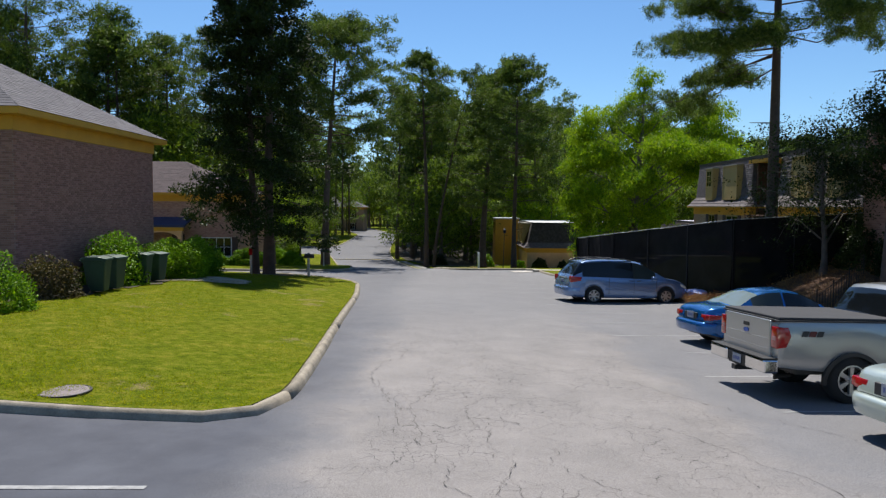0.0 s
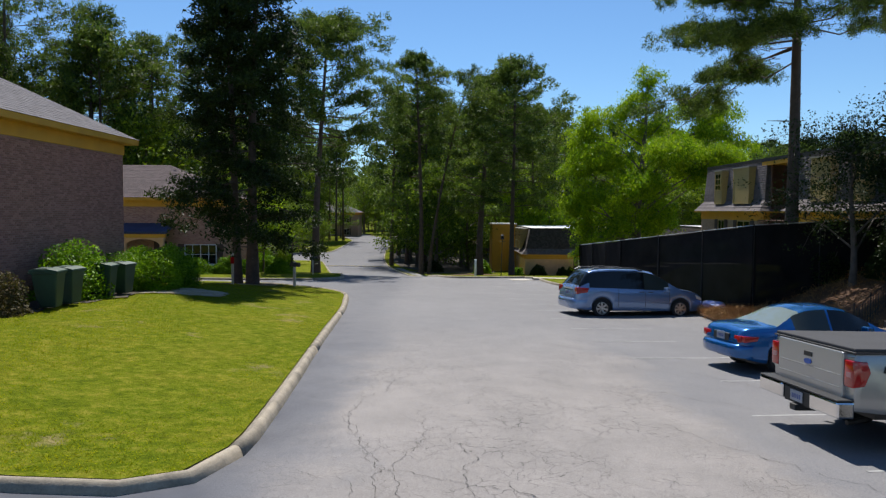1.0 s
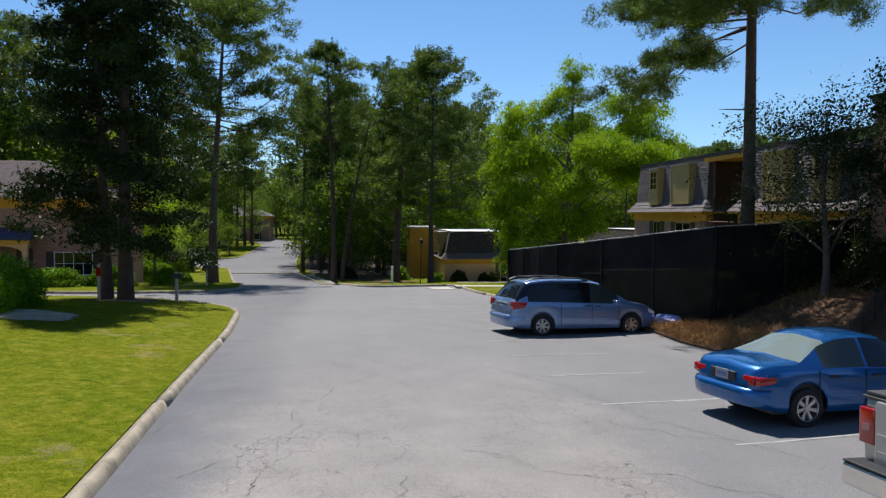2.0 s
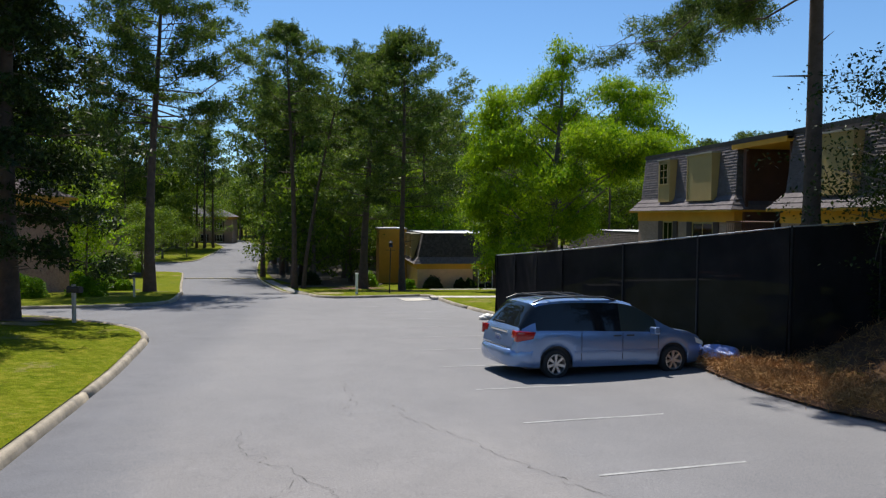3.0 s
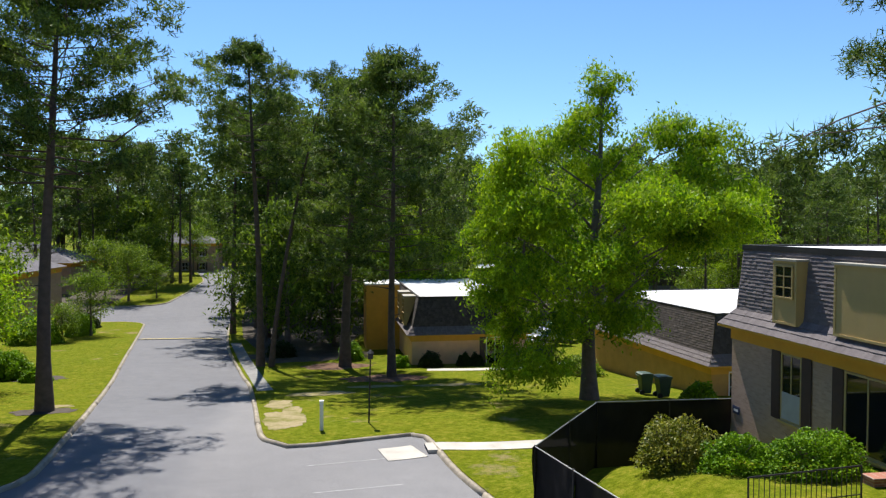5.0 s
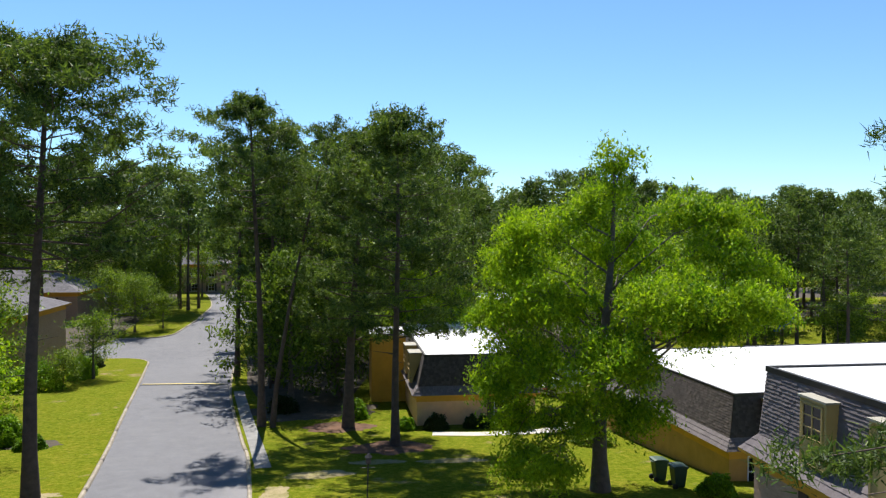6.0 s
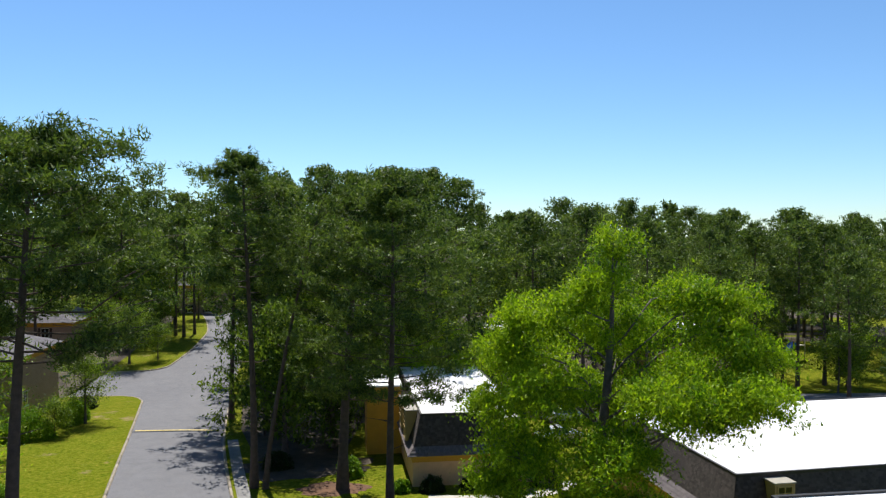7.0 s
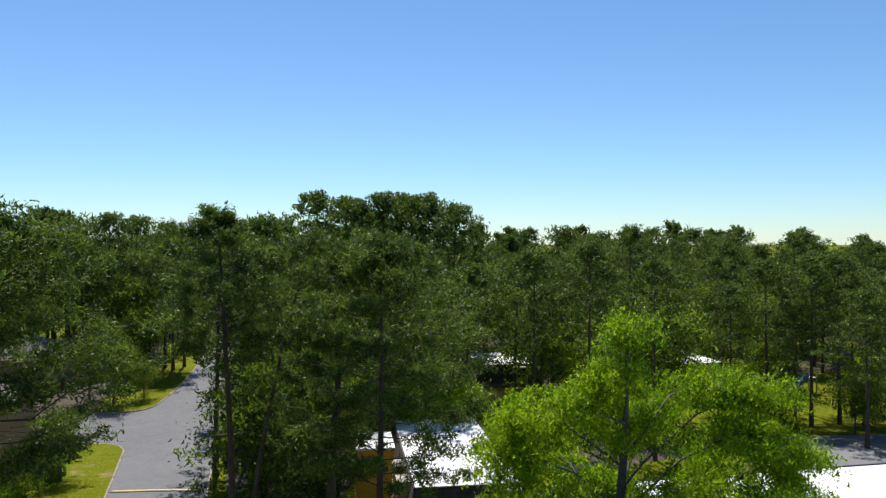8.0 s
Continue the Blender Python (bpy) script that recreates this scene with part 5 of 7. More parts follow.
# ---- vehicles ----
def curve_at(keys):
    xs, vs = [k[0] for k in keys], [k[1] for k in keys]

    h = np.diff(xs)
    d = np.diff(vs) / h
    t = np.zeros(len(xs))
    for i in range(1, len(xs) - 1):  # monotone cubic: smooth, with no overshoot
        if d[i - 1] * d[i] > 0:
            a, b = 2 * h[i] + h[i - 1], h[i] + 2 * h[i - 1]
            t[i] = (a + b) / (a / d[i - 1] + b / d[i])
    t[0], t[-1] = d[0], d[-1]

    def f(x):
        i = int(min(len(h) - 1, max(0, np.searchsorted(xs, x) - 1)))
        u = min(1.0, max(0.0, (x - xs[i]) / h[i]))
        return float(vs[i] * (1 + 2 * u) * (1 - u) ** 2 + t[i] * h[i] * u * (1 - u) ** 2 + vs[i + 1] * u * u * (3 - 2 * u) + t[i + 1] * h[i] * u * u * (u - 1))
    return f


def lathe(profile, n=28):
    """A ring about the y axis from (radius, y) points."""
    bm = bmesh.new()
    rings = []
    for i in range(n):
        a = 2 * math.pi * i / n
        rings.append([bm.verts.new((r * math.cos(a), y, r * math.sin(a))) for r, y in profile])
    for i in range(n):
        p, q = rings[i], rings[(i + 1) % n]
        for j in range(len(profile) - 1):
            bm.faces.new((p[j], p[j + 1], q[j + 1], q[j]))
    bmesh.ops.recalc_face_normals(bm, faces=bm.faces)
    return bm


def wheel(parent, x, y, r, width, spokes, side, rim=None, rim_r=0.66):
    """A wheel at (x, y), its face to the outside."""
    t = width / 2
    tyre = part("tyre", lathe([(r * rim_r, -t * 0.9), (r * 0.80, -t), (r * 0.95, -t * 0.92), (r, -t * 0.6), (r, t * 0.6), (r * 0.95, t * 0.92), (r * 0.80, t), (r * rim_r, t * 0.9)]), RUBBER, parent, "", pose(x, y, r, 0, 0, 180 if side > 0 else 0), True)
    R = r * rim_r
    bm = lathe([(R * 1.02, -t * 0.95), (R * 0.93, -t * 0.97), (R * 0.90, -t * 0.55), (R * 0.90, t * 0.5)])
    for i in range(spokes):
        a = 2 * math.pi * i / spokes
        m = pose(0, 0, 0, 0, math.degrees(a), 0)
        pts = [(-R * 0.10, R * 0.15), (R * 0.10, R * 0.15), (R * 0.15, R * 0.92), (-R * 0.15, R * 0.92)]
        vs = [bm.verts.new(m @ Vector((u, -t * 0.80 if v > R * 0.5 else -t * 0.66, v))) for u, v in pts]
        vb = [bm.verts.new(m @ Vector((u * 1.2, -t * 0.4, v))) for u, v in pts]
        bm.faces.new(vs)
        for k in range(4):
            bm.faces.new((vs[k], vs[(k + 1) % 4], vb[(k + 1) % 4], vb[k]))
    bmesh.ops.create_cone(bm, cap_ends=True, segments=14, radius1=R * 0.24, radius2=R * 0.2, depth=t * 0.5, matrix=pose(0, -t * 0.58, 0, 90, 0, 0))
    bmesh.ops.recalc_face_normals(bm, faces=bm.faces)
    part("rim", bm, rim or ALLOY, tyre, "silver spoked rim")
    part("brake_disc", lathe([(R * 0.2, 0), (R * 0.85, 0.0), (R * 0.88, t * 0.3)]), BLACK_PLASTIC, tyre)
    return tyre


def car_body(car, paint, L, zb, zs, zr, w, tum, wheels, R, glass_rows, step=0.075, glass=None, seams=(), crown=0.03):
    """Lofts a body along x from the tail (0) to the nose (L). Glass faces become parts of their own.
    zb, zs, zr, w: curves of sill, waist, top and half width; tum: half width of the roof's edge as a share."""
    xs = sorted({round(float(x), 4) for x in np.arange(0, L + 1e-6, step)} | {round(x, 4) for k in (zr, zs, w) for x in k[2]} | {round(xw + R * q, 4) for xw in wheels for q in (-1, -0.97, -0.9, -0.75, -0.5, -0.25, 0, 0.25, 0.5, 0.75, 0.9, 0.97, 1)})
    xs = [x for i, x in enumerate(xs) if 0 <= x <= L and (i == 0 or x - xs[i - 1] > 0.004)]
    rows = []
    for x in xs:
        b, s, t, hw = zb[0](x), zs[0](x), zr[0](x), w[0](x)
        for xw in wheels:
            d = abs(x - xw)
            if d < R:
                b = max(b, 0.33 + math.sqrt(R * R - d * d))
        cab = min(1.0, max(0.0, (t - s) / 0.35))
        wr = hw * (1 - (1 - tum) * cab) * (0.97 if cab < 0.05 else 1)
        ws = hw * 0.985
        lo = min(b, s - 0.12)
        e = s + (t - s) * (0.88 if cab > 0.3 else 0.72)
        rows.append([(hw * 0.955, lo), (hw * 0.985, lo + 0.12 * (s - lo)), (hw, lo + 0.42 * (s - lo)), (hw * 0.995, lo + 0.72 * (s - lo)), (ws, s - 0.015), (ws * 0.985, s + 0.012),
                     ((ws * 0.985 * 2 + wr) / 3, s + (e - s) * 0.36), ((ws * 0.985 + wr * 2) / 3, s + (e - s) * 0.7), (wr, e), (wr * 0.9, s + (t - s) * 0.965), (wr * 0.55, t), (0, t + crown * 0.3)])
    nj = len(rows[0])
    full = [[(x, -y, z) for y, z in row] + [(x, y, z) for y, z in row[-2::-1]] for x, row in zip(xs, rows)]
    nk = len(full[0])
    groups = {}
    for i in range(len(xs) - 1):
        xm = (xs[i] + xs[i + 1]) / 2
        for k in range(nk - 1):
            j = k if k < nj - 1 else nk - 2 - k
            key = "body"
            for name, x0, x1, j0, j1 in glass_rows:
                if x0 <= xm <= x1 and j0 <= j < j1:
                    key = (name, 0 if (j0 < 8 and k < nj - 1) else 1)
            groups.setdefault(key, []).append((i, k))
    body = None
    for key in sorted(groups, key=lambda q: q != "body"):
        bm = bmesh.new()
        vs = {}

        def V(i, k):
            if (i, k) not in vs:
                p = full[i][k]
                vs[i, k] = bm.verts.new(p)
            return vs[i, k]
        for i, k in groups[key]:
            try:
                bm.faces.new((V(i, k), V(i + 1, k), V(i + 1, k + 1), V(i, k + 1)))
            except ValueError:
                pass
        if key == "body":
            for i in (0, len(xs) - 1):
                bm.faces.new([V(i, k) for k in range(nk)])
        bmesh.ops.recalc_face_normals(bm, faces=bm.faces)
        if key == "body":
            body = part("body", bm, paint, car, "", None, True)
            body.data.set_sharp_from_angle(angle=radians(38))
        else:
            part(key[0], bm, glass or GLASS, body, "dark glossy glass", None, True)
    # floor and wheel wells
    bm = bmesh.new()
    ww = w[0](L / 2)
    box(bm, 0.35, L - 0.35, -ww * 0.86, ww * 0.86, zb[0](L / 2) - 0.02, zb[0](L / 2) + 0.10)
    for xw in wheels:
        box(bm, xw - R * 0.98, xw + R * 0.98, -ww * 0.88, ww * 0.88, zb[0](L / 2) + 0.02, 0.33 + R * 0.98)
    part("underbody", bm, BLACK_PLASTIC, car)
    for x, z0, z1 in seams:
        for s in (-1, 1):
            h = w[0](x)
            part("door_seam", boxed(x - 0.006, x + 0.006, s * h * 1.001 - 0.004, s * h * 1.001 + 0.004, z0, z1), BLACK_PLASTIC, body)
    return body


def key_curve(*keys):
    return curve_at(keys), keys, [k[0] for k in keys]


def plate_on(car, x, z, w=0.31, h=0.16):
    p = part("number_plate", boxed(x - 0.012, x, -w / 2, w / 2, z, z + h, 0.004), PLATE, car, "pale number plate with blank bars")
    for i in range(5):
        y = -w * 0.36 + i * w * 0.155
        part("plate_bar", boxed(x - 0.015, x - 0.011, y, y + w * 0.10, z + h * 0.28, z + h * 0.70), PLATE_BAR, p)


def lamp(car, name, material, pts, y0, y1, x_off=0.0, label="", bevel=0.015):
    """A lens from an outline of (x, z) points between two y values."""
    bm = prism(bmesh.new(), pts, "y", y0, y1)
    bmesh.ops.bevel(bm, geom=list(bm.edges), offset=bevel, segments=2, profile=0.6, affect="EDGES")
    return part(name, bm, material, car, label, None, True)


def handle(body, x, y, z, s):
    part("door_handle", boxed(x - 0.10, x + 0.10, y - 0.02 if s < 0 else y, y if s < 0 else y + 0.02, z - 0.018, z + 0.018, 0.008), BLACK_PLASTIC, body)


def mirror(car, x, y, z, paint):
    for s in (-1, 1):
        bm = boxed(x - 0.07, x + 0.09, s * (y + 0.12) - 0.11, s * (y + 0.12) + 0.11, z - 0.08, z + 0.08, 0.03)
        box(bm, x - 0.02, x + 0.05, min(s * y * 0.9, s * (y + 0.05)), max(s * y * 0.9, s * (y + 0.05)), z - 0.07, z - 0.02)
        part("side_mirror", bm, paint, car, "", None, False)


def rounded_bumper(car, paint, prof, levels):
    """A bumper that wraps the tail: prof is a half plan of (x, y), levels are heights with how far each is drawn in."""
    bm = bmesh.new()
    outer = [(x, -y) for x, y in prof[::-1]] + [(x, y) for x, y in prof[1:]]
    n = len(outer) - 1
    rings = [[bm.verts.new((x + k, y * (1 - k * 0.3), z)) for x, y in outer] for z, k in levels]
    rings.append([bm.verts.new((x + 0.17, y * 0.86, levels[-1][0] + 0.008)) for x, y in outer])
    for lo, hi in zip(rings, rings[1:]):
        for i in range(n):
            bm.faces.new((lo[i], lo[i + 1], hi[i + 1], hi[i]))
    bmesh.ops.recalc_face_normals(bm, faces=bm.faces)
    return part("rear_bumper", bm, paint, car, "rounded body-coloured bumper", None, True)


def minivan(m):
    car = thing("minivan", "steel-blue minivan with tinted windows parked on the asphalt", "car", m)
    L = 5.08
    zb = key_curve((0, 0.42), (0.2, 0.30), (0.6, 0.27), (4.3, 0.25), (4.8, 0.27), (5.08, 0.36))
    zs = key_curve((0, 0.70), (0.10, 1.02), (0.3, 1.06), (1.5, 1.04), (3.2, 0.99), (3.9, 0.97), (4.5, 0.88), (4.9, 0.74), (5.08, 0.58))
    zr = key_curve((0, 0.72), (0.10, 1.06), (0.16, 1.14), (0.55, 1.63), (0.75, 1.69), (1.6, 1.74), (2.5, 1.73), (2.95, 1.66), (3.4, 1.44), (4.02, 1.07), (4.5, 0.98), (4.85, 0.84), (5.08, 0.62))
    w = key_curve((0, 0.80), (0.12, 0.90), (0.5, 0.965), (2.5, 0.98), (4.2, 0.965), (4.8, 0.86), (5.08, 0.66))
    glass = [("rear_window", 0.17, 0.56, 6, 11), ("quarter_window", 0.52, 1.60, 5, 8), ("side_window", 1.60, 2.66, 5, 8), ("front_window", 2.66, 3.58, 5, 8), ("windscreen", 2.98, 3.98, 8, 11)]
    body = car_body(car, VAN_BLUE, L, zb, zs, zr, w, 0.80, (1.02, 4.05), 0.40, glass, seams=((1.62, 0.4, 1.02), (2.66, 0.4, 1.0), (3.60, 0.42, 0.98)))
    for x in (1.02, 4.05):
        for s in (-1, 1):
            wheel(car, x, s * 0.845, 0.33, 0.22, 7, s)
    rounded_bumper(car, VAN_BLUE, ((-0.11, 0.0), (-0.11, 0.45), (-0.085, 0.68), (0.0, 0.84), (0.16, 0.925), (0.42, 0.972)), ((0.30, 0.06), (0.36, 0.02), (0.46, 0.0), (0.58, 0.0), (0.645, 0.025), (0.67, 0.06)))
    part("bumper_top", boxed(-0.03, 0.06, -0.6, 0.6, 0.676, 0.688), BLACK_PLASTIC, car)
    part("front_bumper", boxed(4.86, 5.10, -0.72, 0.72, 0.30, 0.55, 0.06), VAN_BLUE, car)
    for s in (-1, 1):
        lamp(car, "tail_light", RED_LENS, [(0.03, 0.84), (0.05, 1.07), (0.50, 1.05), (0.44, 0.90)], s * 0.93 - 0.055, s * 0.93 + 0.055, label="wrap-round red tail light")
        lamp(car, "tail_light", RED_LENS, [(0.045, 0.84), (0.070, 1.07), (0.19, 1.07), (0.16, 0.84)], s * 0.80 - 0.13, s * 0.80 + 0.13, label="wrap-round red tail light")
        lamp(car, "headlight", CLEAR_LENS, [(4.55, 0.76), (4.92, 0.64), (4.90, 0.74), (4.55, 0.90)], s * 0.80 - 0.08, s * 0.80 + 0.08)
        handle(body, 2.52, s * 0.965, 0.93, s)
        handle(body, 2.86, s * 0.965, 0.93, s)
        bm = bmesh.new()
        pts = [(0.55, 1.66), (0.80, 1.75), (1.6, 1.785), (2.3, 1.77), (2.62, 1.70)]
        for (xa, za), (xb, z2) in zip(pts, pts[1:]):
            rod(bm, (xa, s * 0.70, za), (xb, s * 0.70, z2), 0.022, n=8)
        part("roof_rail", bm, BLACK_PLASTIC, car)
        part("side_moulding", boxed(1.45, 3.62, s * 0.983 - 0.008, s * 0.983 + 0.008, 0.56, 0.61, 0.006), VAN_BLUE, body)
    for x in (0.95, 1.75):
        part("roof_bar", boxed(x - 0.022, x + 0.022, -0.70, 0.70, 1.765, 1.787, 0.008), BLACK_PLASTIC, car)
    plate_on(car, 0.035, 0.76)
    part("tailgate_trim", boxed(0.055, 0.09, -0.45, 0.45, 0.985, 1.03, 0.008), CHROME, car)
    part("rear_wiper", boxed(0.16, 0.19, -0.04, 0.5, 1.17, 1.19), BLACK_PLASTIC, car)
    mirror(car, 3.45, 0.92, 1.03, VAN_BLUE)
    reglaze(body, "front_window", HALF_LIT_GLASS)
    return car


def sedan(m, paint, name_label, L=4.55):
    car = thing("sedan", name_label, "car", m)
    zb = key_curve((0, 0.42), (0.12, 0.33), (0.6, 0.25), (3.9, 0.24), (4.3, 0.26), (L, 0.36))
    zs = key_curve((0, 0.64), (0.08, 0.80), (0.3, 0.88), (0.8, 0.91), (1.5, 0.91), (2.9, 0.87), (3.6, 0.81), (4.1, 0.71), (4.4, 0.59), (L, 0.51))
    zr = key_curve((0, 0.66), (0.05, 0.86), (0.16, 0.945), (0.40, 0.985), (0.74, 1.005), (1.0, 1.12), (1.38, 1.315), (1.70, 1.395), (2.10, 1.415), (2.50, 1.365), (2.90, 1.19), (3.30, 0.96), (3.7, 0.885), (4.15, 0.775), (4.42, 0.63), (L, 0.53))
    w = key_curve((0, 0.62), (0.06, 0.72), (0.22, 0.80), (0.6, 0.845), (2.2, 0.86), (3.6, 0.845), (4.1, 0.79), (4.4, 0.66), (L, 0.48))
    glass = [("rear_window", 0.80, 1.42, 8, 11), ("rear_side_window", 1.22, 1.98, 5, 8), ("front_side_window", 2.03, 3.02, 5, 8), ("windscreen", 2.50, 3.24, 8, 11)]
    body = car_body(car, paint, L, zb, zs, zr, w, 0.70, (0.93, 3.58), 0.36, glass, step=0.05, seams=((1.12, 0.5, 0.89), (2.0, 0.3, 0.89), (3.05, 0.32, 0.85)), crown=0.10)
    reglaze(body, "rear_window", LIT_GLASS)
    reglaze(body, "rear_side_window", HALF_LIT_GLASS)
    for x in (0.93, 3.58):
        for s in (-1, 1):
            wheel(car, x, s * 0.735, 0.305, 0.19, 7, s)
    rounded_bumper(car, paint, ((-0.10, 0.0), (-0.10, 0.40), (-0.07, 0.62), (0.02, 0.76), (0.22, 0.845)), ((0.34, 0.05), (0.40, 0.015), (0.48, 0.0), (0.56, 0.0), (0.605, 0.03)))
    part("front_bumper", boxed(L - 0.25, L + 0.04, -0.62, 0.62, 0.30, 0.50, 0.06), paint, car)
    part("boot_seam", boxed(0.0, 0.05, -0.58, 0.58, 0.622, 0.634), BLACK_PLASTIC, car)
    for s in (-1, 1):
        lamp(car, "tail_light", RED_LENS, [(0.005, 0.66), (0.03, 0.80), (0.16, 0.815), (0.14, 0.67)], s * 0.585 - 0.125, s * 0.585 + 0.125, label="red tail light")
        lamp(car, "tail_light", RED_LENS, [(0.04, 0.67), (0.05, 0.80), (0.40, 0.80), (0.34, 0.70)], s * 0.755 - 0.065, s * 0.755 + 0.065, label="red tail light wrapped round the corner")
        lamp(car, "headlight", CLEAR_LENS, [(L - 0.45, 0.62), (L - 0.12, 0.52), (L - 0.14, 0.62), (L - 0.45, 0.72)], s * 0.62 - 0.1, s * 0.62 + 0.1)
        handle(body, 1.40, s * 0.85, 0.80, s)
        handle(body, 2.22, s * 0.855, 0.80, s)
    part("plate_recess", boxed(-0.002, 0.05, -0.30, 0.30, 0.645, 0.81, 0.01), BLACK_PLASTIC, car, "dark recess behind the number plate")
    plate_on(car, -0.002, 0.665)
    mirror(car, 2.78, 0.80, 0.95, paint)
    return car


# lighter base colours stand in for sky reflection and bright interiors behind the panes
LIT_GLASS = glass_mat("sunlit_glass", (0.17, 0.21, 0.20))
HALF_LIT_GLASS = glass_mat("half_lit_glass", (0.035, 0.045, 0.042))


def reglaze(body, name, material):
    """Gives the panes of one name another glass."""
    for c in body.children:
        if c.name.split(".")[0] == name:
            c.data.materials[0] = material


PINK_LENS = plain("pale_red_lens", (0.42, 0.16, 0.16), 0.2, 0, 0.1, 8, 60, 0, 0.6)
DECAL_RED = plain("decal_dark_red", (0.10, 0.012, 0.012), 0.5, 0, 0.1, 8, 60, 0)


def pickup(m):
    car = thing("pickup_truck", "silver pickup truck with black bed cover parked on asphalt", "truck", m)
    L = 5.85
    zb = key_curve((0, 0.60), (0.4, 0.56), (1.9, 0.50), (4.2, 0.48), (5.3, 0.46), (L, 0.52))
    zs = key_curve((0, 1.26), (0.03, 1.31), (2.02, 1.33), (2.3, 1.27), (4.0, 1.20), (4.5, 1.18), (5.5, 1.08), (L, 0.86))
    zr = key_curve((0, 1.29), (0.03, 1.335), (2.02, 1.355), (2.06, 1.36), (2.22, 1.80), (2.36, 1.90), (3.0, 1.94), (3.5, 1.90), (3.75, 1.80), (4.35, 1.30), (4.6, 1.27), (5.5, 1.17), (L, 0.90))
    w = key_curve((0, 0.96), (0.08, 0.985), (2.0, 1.0), (4.5, 1.0), (5.4, 0.97), (L, 0.86))
    glass = [("rear_window", 2.07, 2.24, 8, 11), ("rear_side_window", 2.42, 3.05, 5, 8), ("front_side_window", 3.12, 3.95, 5, 8), ("windscreen", 3.76, 4.32, 8, 11)]
    body = car_body(car, TRUCK_SILVER, L, zb, zs, zr, w, 0.78, (1.25, 4.75), 0.47, glass, seams=((2.04, 0.55, 1.3), (3.08, 0.52, 1.24), (4.1, 0.52, 1.2)))
    for x in (1.25, 4.75):
        for s in (-1, 1):
            wheel(car, x, s * 0.86, 0.40, 0.27, 6, s, rim_r=0.62)
            bm = bmesh.new()
            n = 16
            for i in range(n):
                a0, a1 = math.pi * i / n, math.pi * (i + 1) / n
                p = [(x + math.cos(a) * rr, 0.33 + math.sin(a) * rr) for a, rr in ((a0, 0.465), (a1, 0.465), (a1, 0.53), (a0, 0.53))]
                lo = [bm.verts.new((u, s * 0.965, v)) for u, v in p]
                hi = [bm.verts.new((u, s * 1.025, v)) for u, v in p]
                bm.faces.new(hi)
                for k in range(4):
                    bm.faces.new((lo[k], lo[(k + 1) % 4], hi[(k + 1) % 4], hi[k]))
            bmesh.ops.remove_doubles(bm, verts=bm.verts, dist=0.0005)
            bmesh.ops.recalc_face_normals(bm, faces=bm.faces)
            part("wheel_arch", bm, BLACK_PLASTIC, car, "dark flared wheel arch")
    part("bed_cover", boxed(0.0, 2.03, -0.955, 0.955, 1.362, 1.405, 0.012), plain("bed_cover_vinyl", (0.045, 0.045, 0.048), 0.95, 0, 0.15, 2, 60, 0.1), car, "flat black vinyl bed cover")
    part("cover_rail", boxed(-0.02, 2.03, -0.985, 0.985, 1.335, 1.36, 0.008), BLACK_PLASTIC, car)
    tg = part("tailgate", boxed(-0.055, 0.02, -0.78, 0.78, 0.72, 1.335, 0.018), TRUCK_SILVER, car, "silver tailgate panel with oval badge")
    part("tailgate_crease", boxed(-0.062, -0.05, -0.74, 0.74, 1.02, 1.035, 0.004), TRUCK_SILVER, tg)
    part("tailgate_crease", boxed(-0.062, -0.05, -0.74, 0.74, 0.86, 0.872, 0.004), TRUCK_SILVER, tg)
    bm = bmesh.new()
    bmesh.ops.create_cone(bm, cap_ends=True, segments=24, radius1=0.085, radius2=0.085, depth=0.012, matrix=pose(-0.062, 0, 1.09, 0, 90, 0))
    bmesh.ops.scale(bm, vec=(1, 1.05, 0.45), space=Matrix.Translation((0, 0, -1.09)), verts=bm.verts)
    part("badge", bm, plain("badge_blue", (0.03, 0.10, 0.40), 0.2, 0.2, 0.05, 9, 60, 0), tg, "blue oval badge")
    part("tailgate_handle", boxed(-0.066, -0.05, -0.10, 0.10, 1.16, 1.23, 0.008), BLACK_PLASTIC, tg)
    part("step_bumper", boxed(-0.24, 0.0, -0.98, -0.34, 0.50, 0.72, 0.03), CHROME, car, "chrome end of the rear bumper")
    part("step_bumper", boxed(-0.24, 0.0, 0.34, 0.98, 0.50, 0.72, 0.03), CHROME, car, "chrome end of the rear bumper")
    part("bumper_middle", boxed(-0.20, 0.0, -0.34, 0.34, 0.48, 0.70, 0.02), BLACK_PLASTIC, car)
    part("bumper_tread", boxed(-0.235, 0.0, -0.97, 0.97, 0.722, 0.745, 0.006), BLACK_PLASTIC, car)
    part("tow_hitch", boxed(-0.27, 0.1, -0.07, 0.07, 0.40, 0.49, 0.01), BLACK_PLASTIC, car)
    bm = bmesh.new()
    rod(bm, (0.4, -0.62, 0.42), (0.12, -0.64, 0.38), 0.035)
    part("exhaust_tip", bm, IRON, car)
    for s in (-1, 1):
        lamp(car, "tail_light", RED_LENS, [(-0.045, 0.90), (-0.045, 1.25), (0.15, 1.24), (0.20, 1.10), (0.12, 0.92)], s * 0.895 - 0.095, s * 0.895 + 0.095, label="tall red tail light")
        part("lamp_inset", boxed(-0.050, -0.043, s * 0.90 - 0.05, s * 0.90 + 0.05, 1.03, 1.10), PINK_LENS, car)
        lamp(car, "headlight", CLEAR_LENS, [(5.35, 0.84), (5.84, 0.80), (5.80, 1.0), (5.35, 1.06)], s * 0.80 - 0.12, s * 0.80 + 0.12)
        handle(body, 3.3, s * 1.0, 1.10, s)
        handle(body, 2.55, s * 1.0, 1.12, s)
